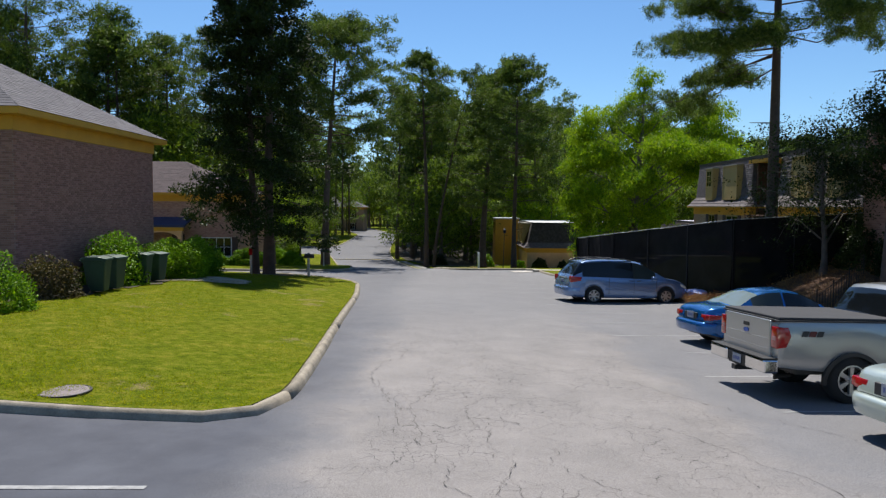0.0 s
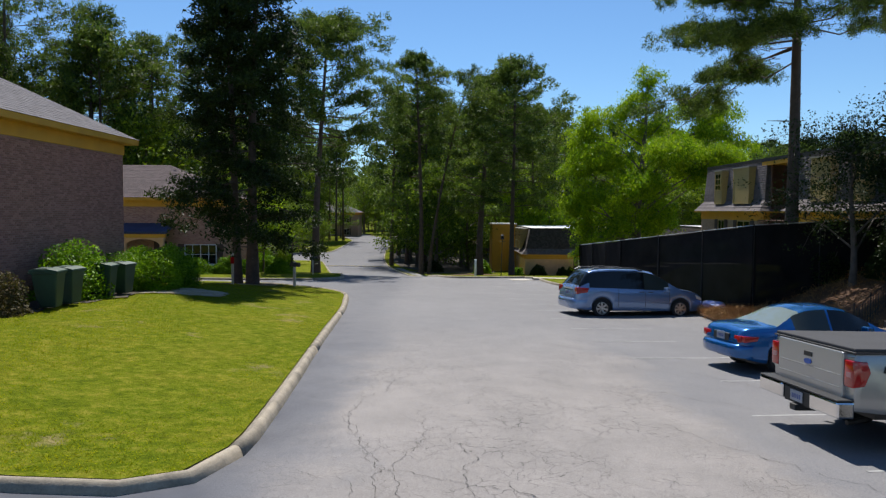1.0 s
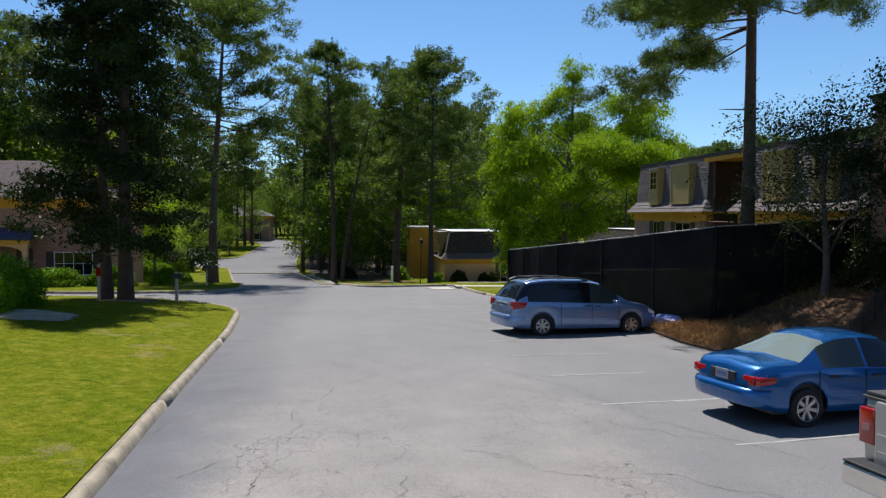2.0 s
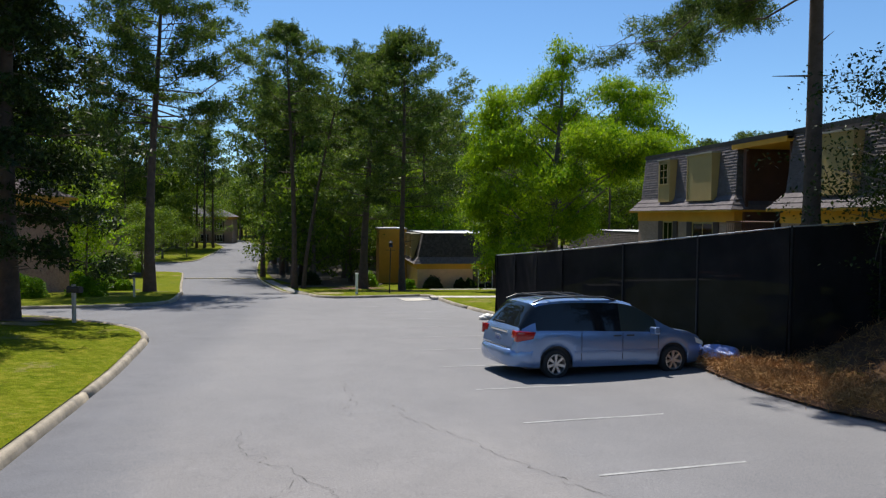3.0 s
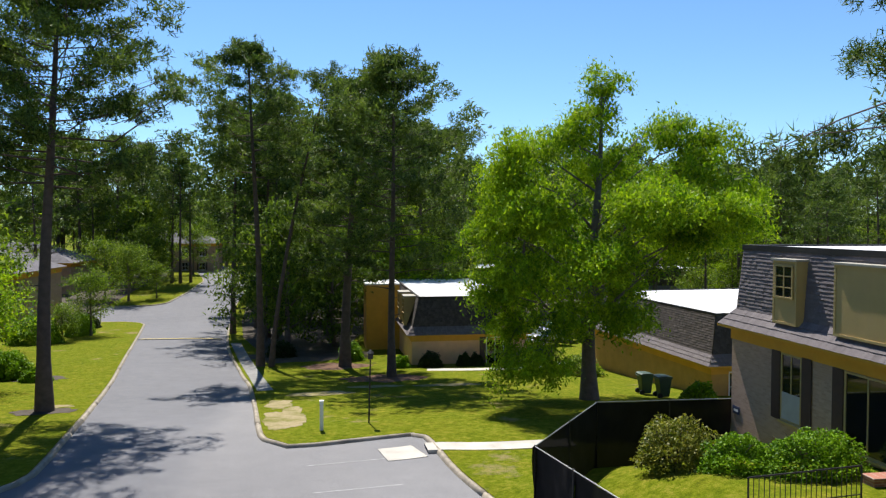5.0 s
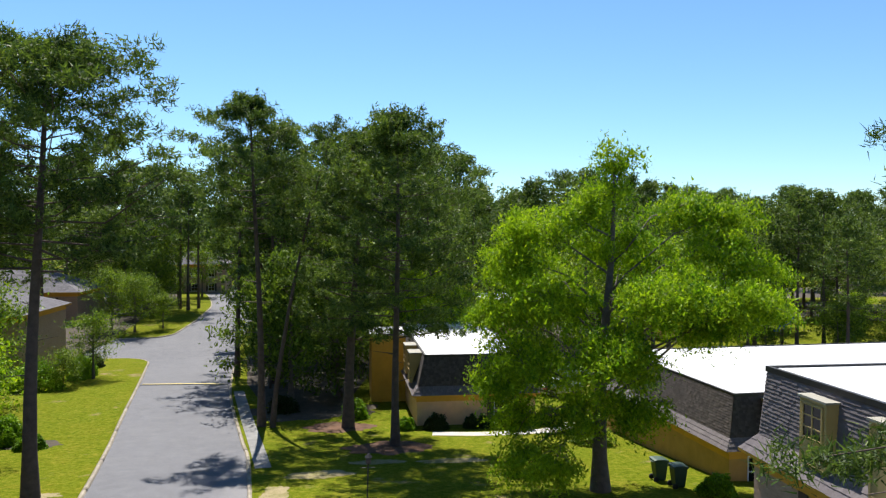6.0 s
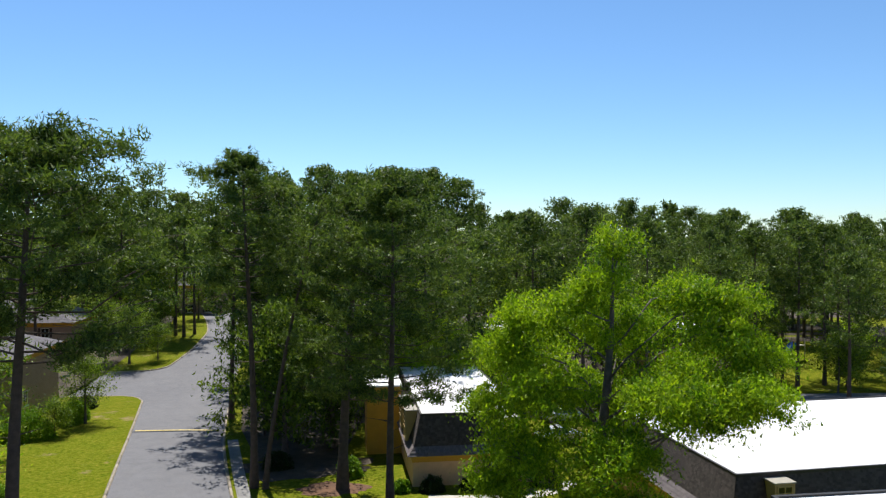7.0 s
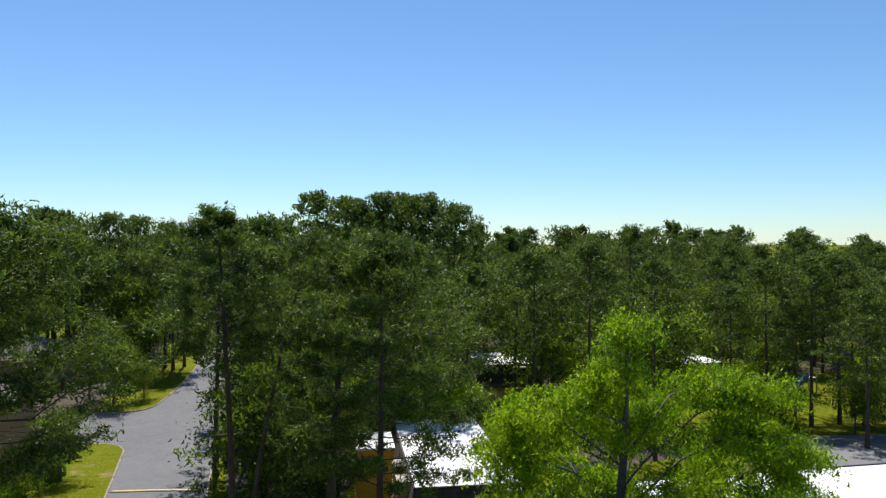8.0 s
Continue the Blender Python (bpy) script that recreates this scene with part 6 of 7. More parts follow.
        # three slanted decal marks on the bed side
        for x0, wd, mt in ((0.36, 0.10, BLACK_PLASTIC), (0.48, 0.11, DECAL_RED), (0.61, 0.10, BLACK_PLASTIC)):
            bm = prism(bmesh.new(), [(x0, 1.10), (x0 + wd, 1.10), (x0 + wd + 0.03, 1.19), (x0 + 0.03, 1.19)], "y", min(s * 0.993, s * 1.001), max(s * 0.993, s * 1.001))
            part("decal", bm, mt, body)
    plate_on(car, -0.205, 0.52, 0.30, 0.15)
    part("front_bumper", boxed(5.6, 5.95, -0.92, 0.92, 0.48, 0.72, 0.05), CHROME, car)
    mirror(car, 3.95, 1.02, 1.30, BLACK_PLASTIC)
    return car


def parked(x, y, ground_y, yaw):
    """The pose of a car on the sloping car park."""
    return pose(x, y, land(x + 2.0, ground_y), -2.15, 1.0, 0) @ pose(0, 0, 0, 0, 0, yaw)


def place_cars():
    minivan(parked(4.75, 29.25, 29.4, 10.0))
    sedan(parked(6.15, 18.05, 18.0, 9.0), SEDAN_BLUE, "bright blue sedan parked nose to the straw bank")
    pickup(parked(5.30, 12.55, 12.6, 4.0))
    sedan(parked(5.68, 9.15, 9.2, 6.0), PALE_GREEN, "pale green sedan at the end of the row", 4.7)
    # two cars parked behind the low block
    far = sedan(pose(20.2, 86.5, land(21, 86.5) + 0.12, 0, 0, 20), plain("silver_far_paint", (0.5, 0.51, 0.52), 0.3, 0.5, 0.1, 3, 60, 0, 0.8), "silver sedan parked behind the low block", 4.5)
    copy_thing(far, pose(23.5, 95.5, land(23.5, 95.5) + 0.12, 0, 0, 12))


place_cars()


# ---- shrubs, fence and small things ----
def shrub(name, label, x, y, rx, ry, h, leaf, seed, n=2600, size=0.075, turn=0.0, boxy=0.0, dz=0.1, group=""):
    """A shrub of small leaves on a rounded, uneven body of stems."""
    r = np.random.default_rng(seed)
    n = int(n * 1.9)
    d = unit(r, n)
    d[:, 2] = np.abs(d[:, 2]) * 1.0 - 0.08
    if boxy:
        p = 2 + 4 * boxy
        d = d / ((np.abs(d) ** p).sum(1) ** (1 / p))[:, None]
    lump = np.array([noise.noise((float(a) * 2.2 + seed, float(b) * 2.2, float(c) * 2.2)) for a, b, c in d])
    rad = (0.88 + 0.26 * lump) * r.uniform(0.45, 1.09, n) ** 0.55
    pts = d * rad[:, None] * np.array([rx, ry, h])
    pts[:, 2] = np.maximum(pts[:, 2], 0.03)
    ob = thing(name, label, "shrub", pose(x, y, land(x, y) + dz, 0, 0, turn), group)
    wood = Wood()
    for i in range(14):
        a = r.uniform(0, 6.28)
        q = np.array([math.cos(a) * rx * r.uniform(0.2, 0.75), math.sin(a) * ry * r.uniform(0.2, 0.75), h * r.uniform(0.45, 0.85)])
        wood.add([(q[0] * 0.1, q[1] * 0.1, -0.1), q * 0.5 + (0, 0, 0.05), q], [0.03, 0.02, 0.006], 4)
    piece("branchwork", wood.mesh("branchwork", BARK2), ob)
    piece("foliage", tri_mesh("foliage", leaves(pts, r, size * 0.85, 0.1), leaf), ob)
    return ob


def bin_on(m, group):
    ob = thing("wheelie_bin", "dark green plastic wheelie bin with closed lid on the lawn", "bin", m, group)
    bm = bmesh.new()
    lo = [bm.verts.new(p) for p in ((-0.22, -0.25, 0.06), (0.22, -0.25, 0.06), (0.22, 0.22, 0.06), (-0.22, 0.22, 0.06))]
    hi = [bm.verts.new(p) for p in ((-0.30, -0.33, 0.98), (0.30, -0.33, 0.98), (0.30, 0.34, 0.98), (-0.30, 0.34, 0.98))]
    bm.faces.new(lo)
    for i in range(4):
        bm.faces.new((lo[i], lo[(i + 1) % 4], hi[(i + 1) % 4], hi[i]))
    bmesh.ops.recalc_face_normals(bm, faces=bm.faces)
    bmesh.ops.bevel(bm, geom=list(bm.edges), offset=0.03, segments=2, profile=0.5, affect="EDGES")
    part("bin_body", bm, BIN, ob)
    part("bin_rim", boxed(-0.325, 0.325, -0.35, 0.36, 0.95, 1.0, 0.012), BIN, ob)
    bm = prism(bmesh.new(), [(-0.37, 1.0), (-0.36, 1.045), (-0.1, 1.10), (0.25, 1.10), (0.38, 1.06), (0.38, 1.0)], "x", -0.34, 0.34)
    bmesh.ops.bevel(bm, geom=list(bm.edges), offset=0.012, segments=2, profile=0.5, affect="EDGES")
    lid = part("lid", bm, BIN, ob)
    part("lid_rib", boxed(-0.2, 0.2, -0.05, 0.2, 1.098, 1.112, 0.005), BIN, lid)
    part("handle_bar", rod(bmesh.new(), (-0.26, 0.42, 0.98), (0.26, 0.42, 0.98), 0.018), BIN, ob)
    for s in (-1, 1):
        part("wheel", rod(bmesh.new(), (s * 0.23, 0.27, 0.13), (s * 0.30, 0.27, 0.13), 0.13, n=18), RUBBER, ob)
    return ob


def mailbox(x, y, turn, h=1.12, label="dark mailbox on a pale wooden post", post_mat=None):
    ob = thing("mailbox", label, "mailbox", pose(x, y, land(x, y) + 0.1, 0, 0, turn))
    part("post", boxed(-0.05, 0.05, -0.05, 0.05, -0.2, h + 0.12, 0.008), post_mat or POST, ob)
    bm = bmesh.new()
    pts = [(-0.09, 0), (0.09, 0)] + [(0.09 * math.cos(a), 0.12 + 0.09 * math.sin(a)) for a in np.linspace(0, math.pi, 9)]
    prism(bm, [(u, v + h - 0.14) for u, v in pts], "y", -0.30, 0.22)
    b = part("box", bm, BLACK_PLASTIC, ob)
    part("door", boxed(-0.085, 0.085, -0.315, -0.302, h - 0.13, h + 0.05, 0.004), BLACK_PLASTIC, b)
    part("flag", boxed(0.095, 0.105, -0.1, 0.08, h, h + 0.05), RED_LENS, b)
    return ob


POST = plain("weathered_post", (0.46, 0.42, 0.35), 0.9, 0, 0.2, 4, 40, 0.3)


def cloth_mat():
    m, nt, b = mat("screen_cloth")
    c = ramp(nt, noise_fac(nt, 1.2, 5.0), (0.3, (0.009, 0.009, 0.0095)), (0.7, (0.019, 0.018, 0.018)))
    nt.links.new(c, b.inputs["Base Color"])
    b.inputs["Roughness"].default_value = 0.9
    b.inputs["Specular IOR Level"].default_value = 0.08
    tr = nt.nodes.new("ShaderNodeBsdfTransparent")
    ms = nt.nodes.new("ShaderNodeMixShader")
    ms.inputs[0].default_value = 0.010
    nt.links.new(b.outputs[0], ms.inputs[1])
    nt.links.new(tr.outputs[0], ms.inputs[2])
    nt.links.new(ms.outputs[0], nt.nodes["Material Output"].inputs[0])
    return m


CLOTH = cloth_mat()


def site_fence(points, tops, label, group):
    """Temporary fence panels with steel posts and black screen cloth."""
    r = np.random.default_rng(5)
    for (a, b), (ta, tb) in zip(zip(points, points[1:]), zip(tops, tops[1:])):
        a, b = Vector(a), Vector(b)
        L = (b - a).length
        n = max(1, round(L / 2.6))
        for i in range(n):
            p, q = a.lerp(b, i / n), a.lerp(b, (i + 1) / n)
            zp, zq = ta + (tb - ta) * i / n, ta + (tb - ta) * (i + 1) / n
            gp, gq = land(p.x, p.y) + 0.02, land(q.x, q.y) + 0.02
            ob = thing("fence_panel", label, "fence", None, group)
            bm = bmesh.new()
            rod(bm, (p.x, p.y, gp - 0.1), (p.x, p.y, zp + 0.03), 0.022, n=8)
            part("post", bm, IRON, ob)
            if i == n - 1:
                part("post", rod(bmesh.new(), (q.x, q.y, gq - 0.1), (q.x, q.y, zq + 0.03), 0.022, n=8), IRON, ob)
            part("top_rail", rod(bmesh.new(), (p.x, p.y, zp), (q.x, q.y, zq), 0.013, n=8), STEEL, ob, "pale galvanised top rail")
            nrm = Vector((-(q - p).y, (q - p).x)).normalized()
            verts, faces = [], []
            nx, nz = 12, 8
            ph = r.uniform(0, 6)
            for u in range(nx + 1):
                for v in range(nz + 1):
                    s, t = u / nx, v / nz
                    w = 0.035 + 0.05 * math.sin(s * 5 + ph + t * 2) * math.sin(math.pi * t) + 0.02 * math.sin(s * 17 + t * 9)
                    c = p.lerp(q, s * 1.03 - 0.015)
                    lo, hi = gp + (gq - gp) * s, zp + (zq - zp) * s
                    verts.append((c.x + nrm.x * w, c.y + nrm.y * w, lo + (hi - 0.01 - lo) * t - 0.03 * math.sin(math.pi * s) * t))
            for u in range(nx):
                for v in range(nz):
                    o = u * (nz + 1) + v
                    faces.append((o, o + 1, o + nz + 2, o + nz + 1))
            piece("screen_cloth", mesh_of("screen_cloth", verts, faces, CLOTH, True), ob, "sagging black mesh cloth")


def bag(x, y, z, s, material, label, seed):
    ob = thing("sandbag" if material is SACK else "plastic_bag", label, "bag", pose(x, y, z, 0, 0, seed * 37))
    bm = bmesh.new()
    bmesh.ops.create_icosphere(bm, subdivisions=4, radius=1)
    for v in bm.verts:
        k = 1 + 0.32 * noise.noise(v.co * 2.1 + Vector((seed, 0, 0))) + 0.12 * noise.noise(v.co * 6 + Vector((seed, 3, 0)))
        v.co = Vector((v.co.x * 0.42 * k, v.co.y * 0.26 * k, max(-0.02, v.co.z * 0.16 * k + 0.09))) * s
    part("sack", bm, material, ob, "", None, True)
    part("tie", boxed(0.34 * s, 0.47 * s, -0.04 * s, 0.04 * s, 0.05 * s, 0.12 * s, 0.015), material, ob)
    return ob


SACK = plain("white_sack", (0.66, 0.65, 0.62), 0.8, 0, 0.1, 4, 40, 0.3)
BLUE_PLASTIC = plain("blue_plastic_sheet", (0.30, 0.38, 0.72), 0.35, 0, 0.4, 5, 30, 0.2)


def strip(name, pts, width, dz, material, label, category="path", step=0.5):
    """A paved strip along a line."""
    line = catmull(pts, step)
    verts, faces = [], []
    for i, p in enumerate(line):
        a, b = Vector(line[max(0, i - 1)]), Vector(line[min(len(line) - 1, i + 1)])
        d = (b - a).normalized()
        for s in (-1, -1.001, 1.001, 1):
            q = Vector(p) + Vector((d.y, -d.x)) * s * width / 2
            verts.append((q.x, q.y, land(q.x, q.y) + (dz if abs(s) == 1 else dz - 0.12)))
    for i in range(len(line) - 1):
        o = i * 4
        faces += [(o, o + 4, o + 7, o + 3), (o, o + 1, o + 5, o + 4), (o + 3, o + 7, o + 6, o + 2)]
    ob = new(name, mesh_of(name, verts, faces, material))
    return tagged(ob, label, category, kind="structure")


def parking_lines():
    r = np.random.default_rng(3)
    c, s = math.cos(radians(10)), math.sin(radians(10))
    for i in range(15):
        y0 = 10.95 + 2.72 * i
        x0 = 5.18 - (y0 - 10.95) * 0.079
        length = min(4.9, lot_edge(y0 + 0.8) - x0 - 0.5)
        if 32 < y0 < 42:
            length = min(length, 7.6 - x0)
        verts, faces = [], []
        t = 0.0
        worn = r.uniform(0.04, 0.30)
        length *= r.uniform(0.40, 0.9)
        while t < length:
            seg = r.uniform(0.25, 0.9)
            if r.random() > worn:
                e = min(length, t + seg)
                w0, w1 = r.uniform(0.024, 0.036), r.uniform(0.024, 0.036)
                o = len(verts)
                for q, w in ((t, -w0), (e, -w0), (e, w1), (t, w1)):
                    px, py = x0 + q * c - w * s, y0 + q * s + w * c
                    verts.append((px, py, land(px, py) + 0.006))
                faces.append((o, o + 1, o + 2, o + 3))
            t += seg
        ob = new("parking_line", mesh_of("parking_line", verts, faces, LINE))
        tagged(ob, "worn white parking line painted on the asphalt", "road marking", "parking lines", "structure")
    ob = new("parking_line", mesh_of("parking_line", [(x, y, land(x, y) + 0.006) for x, y in ((-6.5, 7.12), (-2.98, 7.18), (-2.98, 7.28), (-6.5, 7.22))], [(0, 1, 2, 3)], LINE))
    tagged(ob, "worn white parking line painted on the asphalt", "road marking", "parking lines", "structure")


def cracks():
    """Long open cracks that wander over the asphalt."""
    r = np.random.default_rng(17)
    # flat strips whose dark colour stands for the shade inside open cracks
    crack_shade = plain("crack_shadow", (0.055, 0.05, 0.046), 0.95, 0, 0.3, 5, 40, 0.2)
    starts = ((2.1, 26.0, -70, 22), (1.7, 16.5, -40, 11), (-0.6, 17.2, -85, 9), (0.9, 15.4, -100, 8), (-1.2, 14.0, -60, 6), (0.2, 12.0, -95, 6), (3.4, 13.0, -75, 7), (-1.7, 19.5, -95, 8), (2.6, 10.0, -60, 4), (0.6, 22.0, -110, 8),
              (-0.3, 24.5, -70, 5), (1.2, 28.5, -95, 4), (-1.5, 30.0, -80, 3), (4.2, 18.2, -60, 5), (-0.9, 10.2, -75, 4), (1.4, 8.6, -80, 4))
    for x, y, a, L in starts:
        verts, faces = [], []
        main = radians(a)
        t = 0.0
        k = 0
        drift = 0.0
        while t < L:
            drift = 0.9 * drift + r.normal(0, 0.12)
            a = main + drift + r.normal(0, 0.55)
            w = r.uniform(0.0015, 0.004) * (2.4 if r.random() < 0.06 else 1)
            nx, ny = -math.sin(main), math.cos(main)
            z = land(x, y) + 0.005
            verts += [(x + nx * w, y + ny * w, z), (x - nx * w, y - ny * w, z)]
            if k:
                o = 2 * (k - 1)
                faces.append((o, o + 1, o + 3, o + 2))
            d = r.uniform(0.04, 0.14)
            x, y, t, k = x + math.cos(a) * d, y + math.sin(a) * d, t + d, k + 1
        ob = new("crack", mesh_of("crack", verts, faces, crack_shade))
        tagged(ob, "long crack wandering through the bleached asphalt", "crack", "cracks", "structure")


def build_site():
    # beds, soil and paths
    bed = [(lot_edge(y) + 0.02, y) for y in (3, 6, 9, 12, 15, 18, 21)] + [(10.2, 23.2), (9.6, 24.6), (9.4, 26.6), (9.55, 28.4), (9.7, 30.0), (9.25, 33.2), (8.4, 35.0), (11.3, 28.6), (14, 29.6), (16.6, 30.8), (17.0, 26), (17.2, 3)]
    drape("pine_straw_bed", bed, 0.155, STRAW, "red-brown pine straw covering the bank", "mulch", step=0.5, rough=0.10, skirt=0.10)
    r = np.random.default_rng(8)
    pts = []
    while len(pts) < 16000:
        x, y = r.uniform(8.6, 16), r.uniform(7, 33)
        if r.random() < 0.45:
            x, y = r.normal(10.3, 0.6), r.normal(26.6, 2.0)
        if inside((x, y), bed):
            pts.append((x, y, land(x, y) + 0.155 + 0.10 * (noise.noise((x * 1.3, y * 1.3, 0)) + 0.3) + r.uniform(0, 0.04)))
    pts = np.array(pts)
    t = tufts(pts, r, 3, 0.22, 0.006, 0.08)
    ob = new("straw_needles", tri_mesh("straw_needles", t, NEEDLES))
    tagged(ob, "loose golden pine needles on the bank", "mulch", kind="stuff")
    for x, y, rx, ry, s in ((-9.7, 29.0, 2.0, 1.25, 1), (1.1, 56.6, 0.9, 2.6, 2), (-12.6, 58.5, 1.2, 0.6, 3), (-9.8, 61.5, 0.9, 0.5, 4), (0.6, 60.5, 0.6, 1.5, 5), (-8.5, 37.2, 1.2, 0.7, 9), (2.4, 64.0, 1.7, 0.9, 22), (5.6, 66.4, 1.5, 0.6, 23), (9.6, 66.0, 1.8, 0.6, 24)):
        drape("bare_soil", blob(x, y, rx, ry, s), 0.118, SAND if y < 30 else THIN_GRASS, "pale sandy bare soil in the lawn", "soil", step=0.5)
    for x, y, rx, ry, s in ((-9.6, 39.2, 1.7, 1.2, 11), (-9.7, 59.8, 1.4, 1.0, 12), (-11.3, 21.6, 1.0, 2.6, 13), (-11.0, 26.3, 0.9, 3.4, 14), (6.4, 70.0, 2.6, 1.7, 15), (3.5, 76.4, 2.2, 1.5, 18), (1.5, 82.0, 5.0, 3.0, 16), (-15.2, 73.6, 2.0, 1.2, 17)):
        drape("leaf_litter", blob(x, y, rx, ry, s), 0.122, STRAW if 60 < y < 80 and x > 0 else LITTER, "brown leaf litter and straw under the trees", "mulch", step=0.7)
    drape("woodland_floor", [(-2.2, 84), (-4.8, 95), (-6.8, 112), (-7.6, 126), (-7.6, 146), (-9, 165), (-14, 190), (40, 190), (40, 100), (28, 97), (19, 97), (6, 96), (4, 84)], 0.125, LITTER, "brown needle litter on the shaded woodland floor", "ground", step=4.0)
    strip("path", [(6.25, 50.3), (6.8, 50.3), (8.6, 50.0), (11.5, 50.0)], 0.95, 0.13, WALK, "pale concrete path from the car park")
    strip("path", [(4.7, 49.9), (5.3, 50.0), (6.0, 50.2)], 1.5, 0.02, WALK, "flush pale concrete apron at the kerb")
    drape("woodland_floor", [(40, 126), (58, 126), (64, 136), (80, 138), (110, 120), (150, 110), (150, 200), (40, 190)], 0.125, LITTER, "brown needle litter on the shaded woodland floor", "ground", step=5.0)
    drape("woodland_floor", [(-26, 112.5), (-60, 113), (-60, 96), (-90, 60), (-140, 60), (-140, 190), (-30, 190), (-24, 150)], 0.125, LITTER, "brown needle litter on the shaded woodland floor", "ground", step=5.0)
    strip("pavement", [(-0.48, 66.0), (-1.68, 73.0), (-3.2, 81.0), (-5.0, 91.0)], 0.85, 0.135, plain("worn_grey_concrete", (0.20, 0.195, 0.185), 0.9, 0, 0.3, 1.2, 40, 0.3), "worn grey concrete strip beside the kerb")
    strip("path", [(9.5, 73.6), (13, 73.0), (17, 73.4), (20, 76)], 1.1, 0.135, WALK, "pale concrete path along the low block")
    for x0, x1, y0, h in ((10.05, 11.25, 37.50, -0.06), (11.25, 14.9, 37.85, 0.06)):
        z = land(11.5, 38.0) + 0.11
        slab = new("path_slab", None)
        slab.matrix_world = pose(x0, y0, z, 0, 0, 3)
        tagged(slab, "pale concrete path slab stepping up to the entry", "path", kind="structure")
        part("slab", boxed(0, x1 - x0, 0, 0.85, -0.25, h, 0.012), WALK, slab)
    ob = strip("speed_hump", [(-14.2, 96.0), (-11, 95.8), (-6.6, 95.4)], 1.6, 0.05, ASPHALT, "low asphalt hump across the road", "hump")
    strip("hump_line", [(-14.0, 95.5), (-11, 95.3), (-6.8, 94.9)], 0.25, 0.07, plain("yellow_line_paint", (0.55, 0.42, 0.12), 0.8, 0, 0.3, 4, 50, 0.1), "worn yellow line on the hump", "road marking")
    drape("side_car_park", [(46, 86), (76, 84), (78, 104), (47, 107)], 0.13, ASPHALT, "grey asphalt car park beyond the white roof", "car park", step=3)

    # left lawn
    shrub("shrub", "leafy green shrub beside the brick wall", -10.7, 17.2, 1.15, 1.1, 1.55, SHRUB, 1, 3600)
    shrub("shrub", "bronze-leaved rounded shrub beside the bins", -11.1, 20.4, 1.05, 1.0, 1.35, RUSTY, 2, 3200)
    shrub("shrub", "tall loose green shrub behind the bins", -11.4, 25.2, 1.15, 1.7, 2.15, SHRUB, 3, 3800, 0.10)
    shrub("hedge", "dense clipped green hedge beside the bins", -10.95, 30.6, 1.5, 2.6, 1.6, SHRUB, 4, 15000, 0.08, 0, 0.7)
    for i, (x, y) in enumerate(((-10.4, 22.0), (-10.5, 23.2), (-10.7, 25.9), (-10.65, 27.1))):
        bin_on(pose(x, y, land(x, y) + 0.11, 0, 0, (96, 84, 92, 80)[i]), "bins on the lawn")
    ob = thing("manhole_cover", "round rusty iron manhole cover set in the lawn", "manhole cover", pose(-5.52, 10.58, land(-5.52, 10.58) + 0.088) @ Matrix.Scale(0.86, 4))
    bm = bmesh.new()
    bmesh.ops.create_cone(bm, cap_ends=True, segments=40, radius1=0.40, radius2=0.39, depth=0.05)
    rust = plain("rusty_iron", (0.25, 0.21, 0.20), 0.85, 0.1, 0.3, 6, 40, 0.3)
    cover = part("cover", bm, rust, ob)
    for i in range(-4, 5):
        L = math.sqrt(max(0.01, 0.34 ** 2 - (i * 0.075) ** 2))
        part("rib", boxed(-L, L, i * 0.075 - 0.012, i * 0.075 + 0.012, 0.024, 0.029), rust, cover)
        part("rib", boxed(i * 0.075 - 0.012, i * 0.075 + 0.012, -L, L, 0.0235, 0.0285), rust, cover)
    part("ring", lathe([(0.40, -0.02), (0.40, 0.026), (0.43, 0.026), (0.43, -0.02)], 40), IRON, ob, "iron collar", pose(0, 0, 0, 90, 0, 0))
    mailbox(-7.05, 38.35, 60)
    mailbox(-8.3, 50.9, 100, 1.1)
    ob = thing("marker_post", "pale wooden post with a red reflector near the drive", "post", pose(-9.9, 37.7, land(-9.9, 37.7) + 0.1))
    part("post", boxed(-0.05, 0.05, -0.05, 0.05, -0.2, 1.5, 0.008), POST, ob)
    part("reflector", boxed(-0.09, 0.09, -0.07, -0.05, 1.0, 1.35, 0.006), RED_LENS, ob)
    for x, y, rx, ry, h, s in ((-16.5, 49.8, 2.6, 1.0, 1.3, 31), (-13.5, 50.3, 1.6, 0.9, 1.35, 32), (-21, 50.4, 2.2, 0.9, 1.2, 33), (-10.6, 51.5, 1.0, 0.9, 1.1, 34)):
        shrub("shrub", "clipped green foundation shrub below the porch house", x, y, rx, ry, h, SHRUB, s, 4500, 0.10)
    for x, y, rx, ry, h, s, lf in ((-17.2, 74.2, 2.0, 1.6, 2.2, 35, SHRUB), (-14.6, 72.6, 1.0, 0.9, 1.0, 36, SHRUB), (-19.8, 68.0, 1.4, 1.4, 1.2, 37, DARK), (-20.6, 100.0, 1.3, 2.8, 2.4, 38, SHRUB), (-22.3, 93.6, 2.6, 2.2, 3.0, 39, SHRUB), (-21.5, 106.5, 1.0, 1.6, 1.5, 40, DARK)):
        shrub("shrub", "rounded green shrub by the street houses", x, y, rx, ry, h, lf, s, 6000, 0.13)

    # right verge
    ob = thing("marker_post", "short white post standing on the verge", "post", pose(2.62, 53.6, land(2.62, 53.6) + 0.1))
    part("post", boxed(-0.07, 0.07, -0.07, 0.07, -0.2, 1.12, 0.01), WHITE_PAINT, ob)
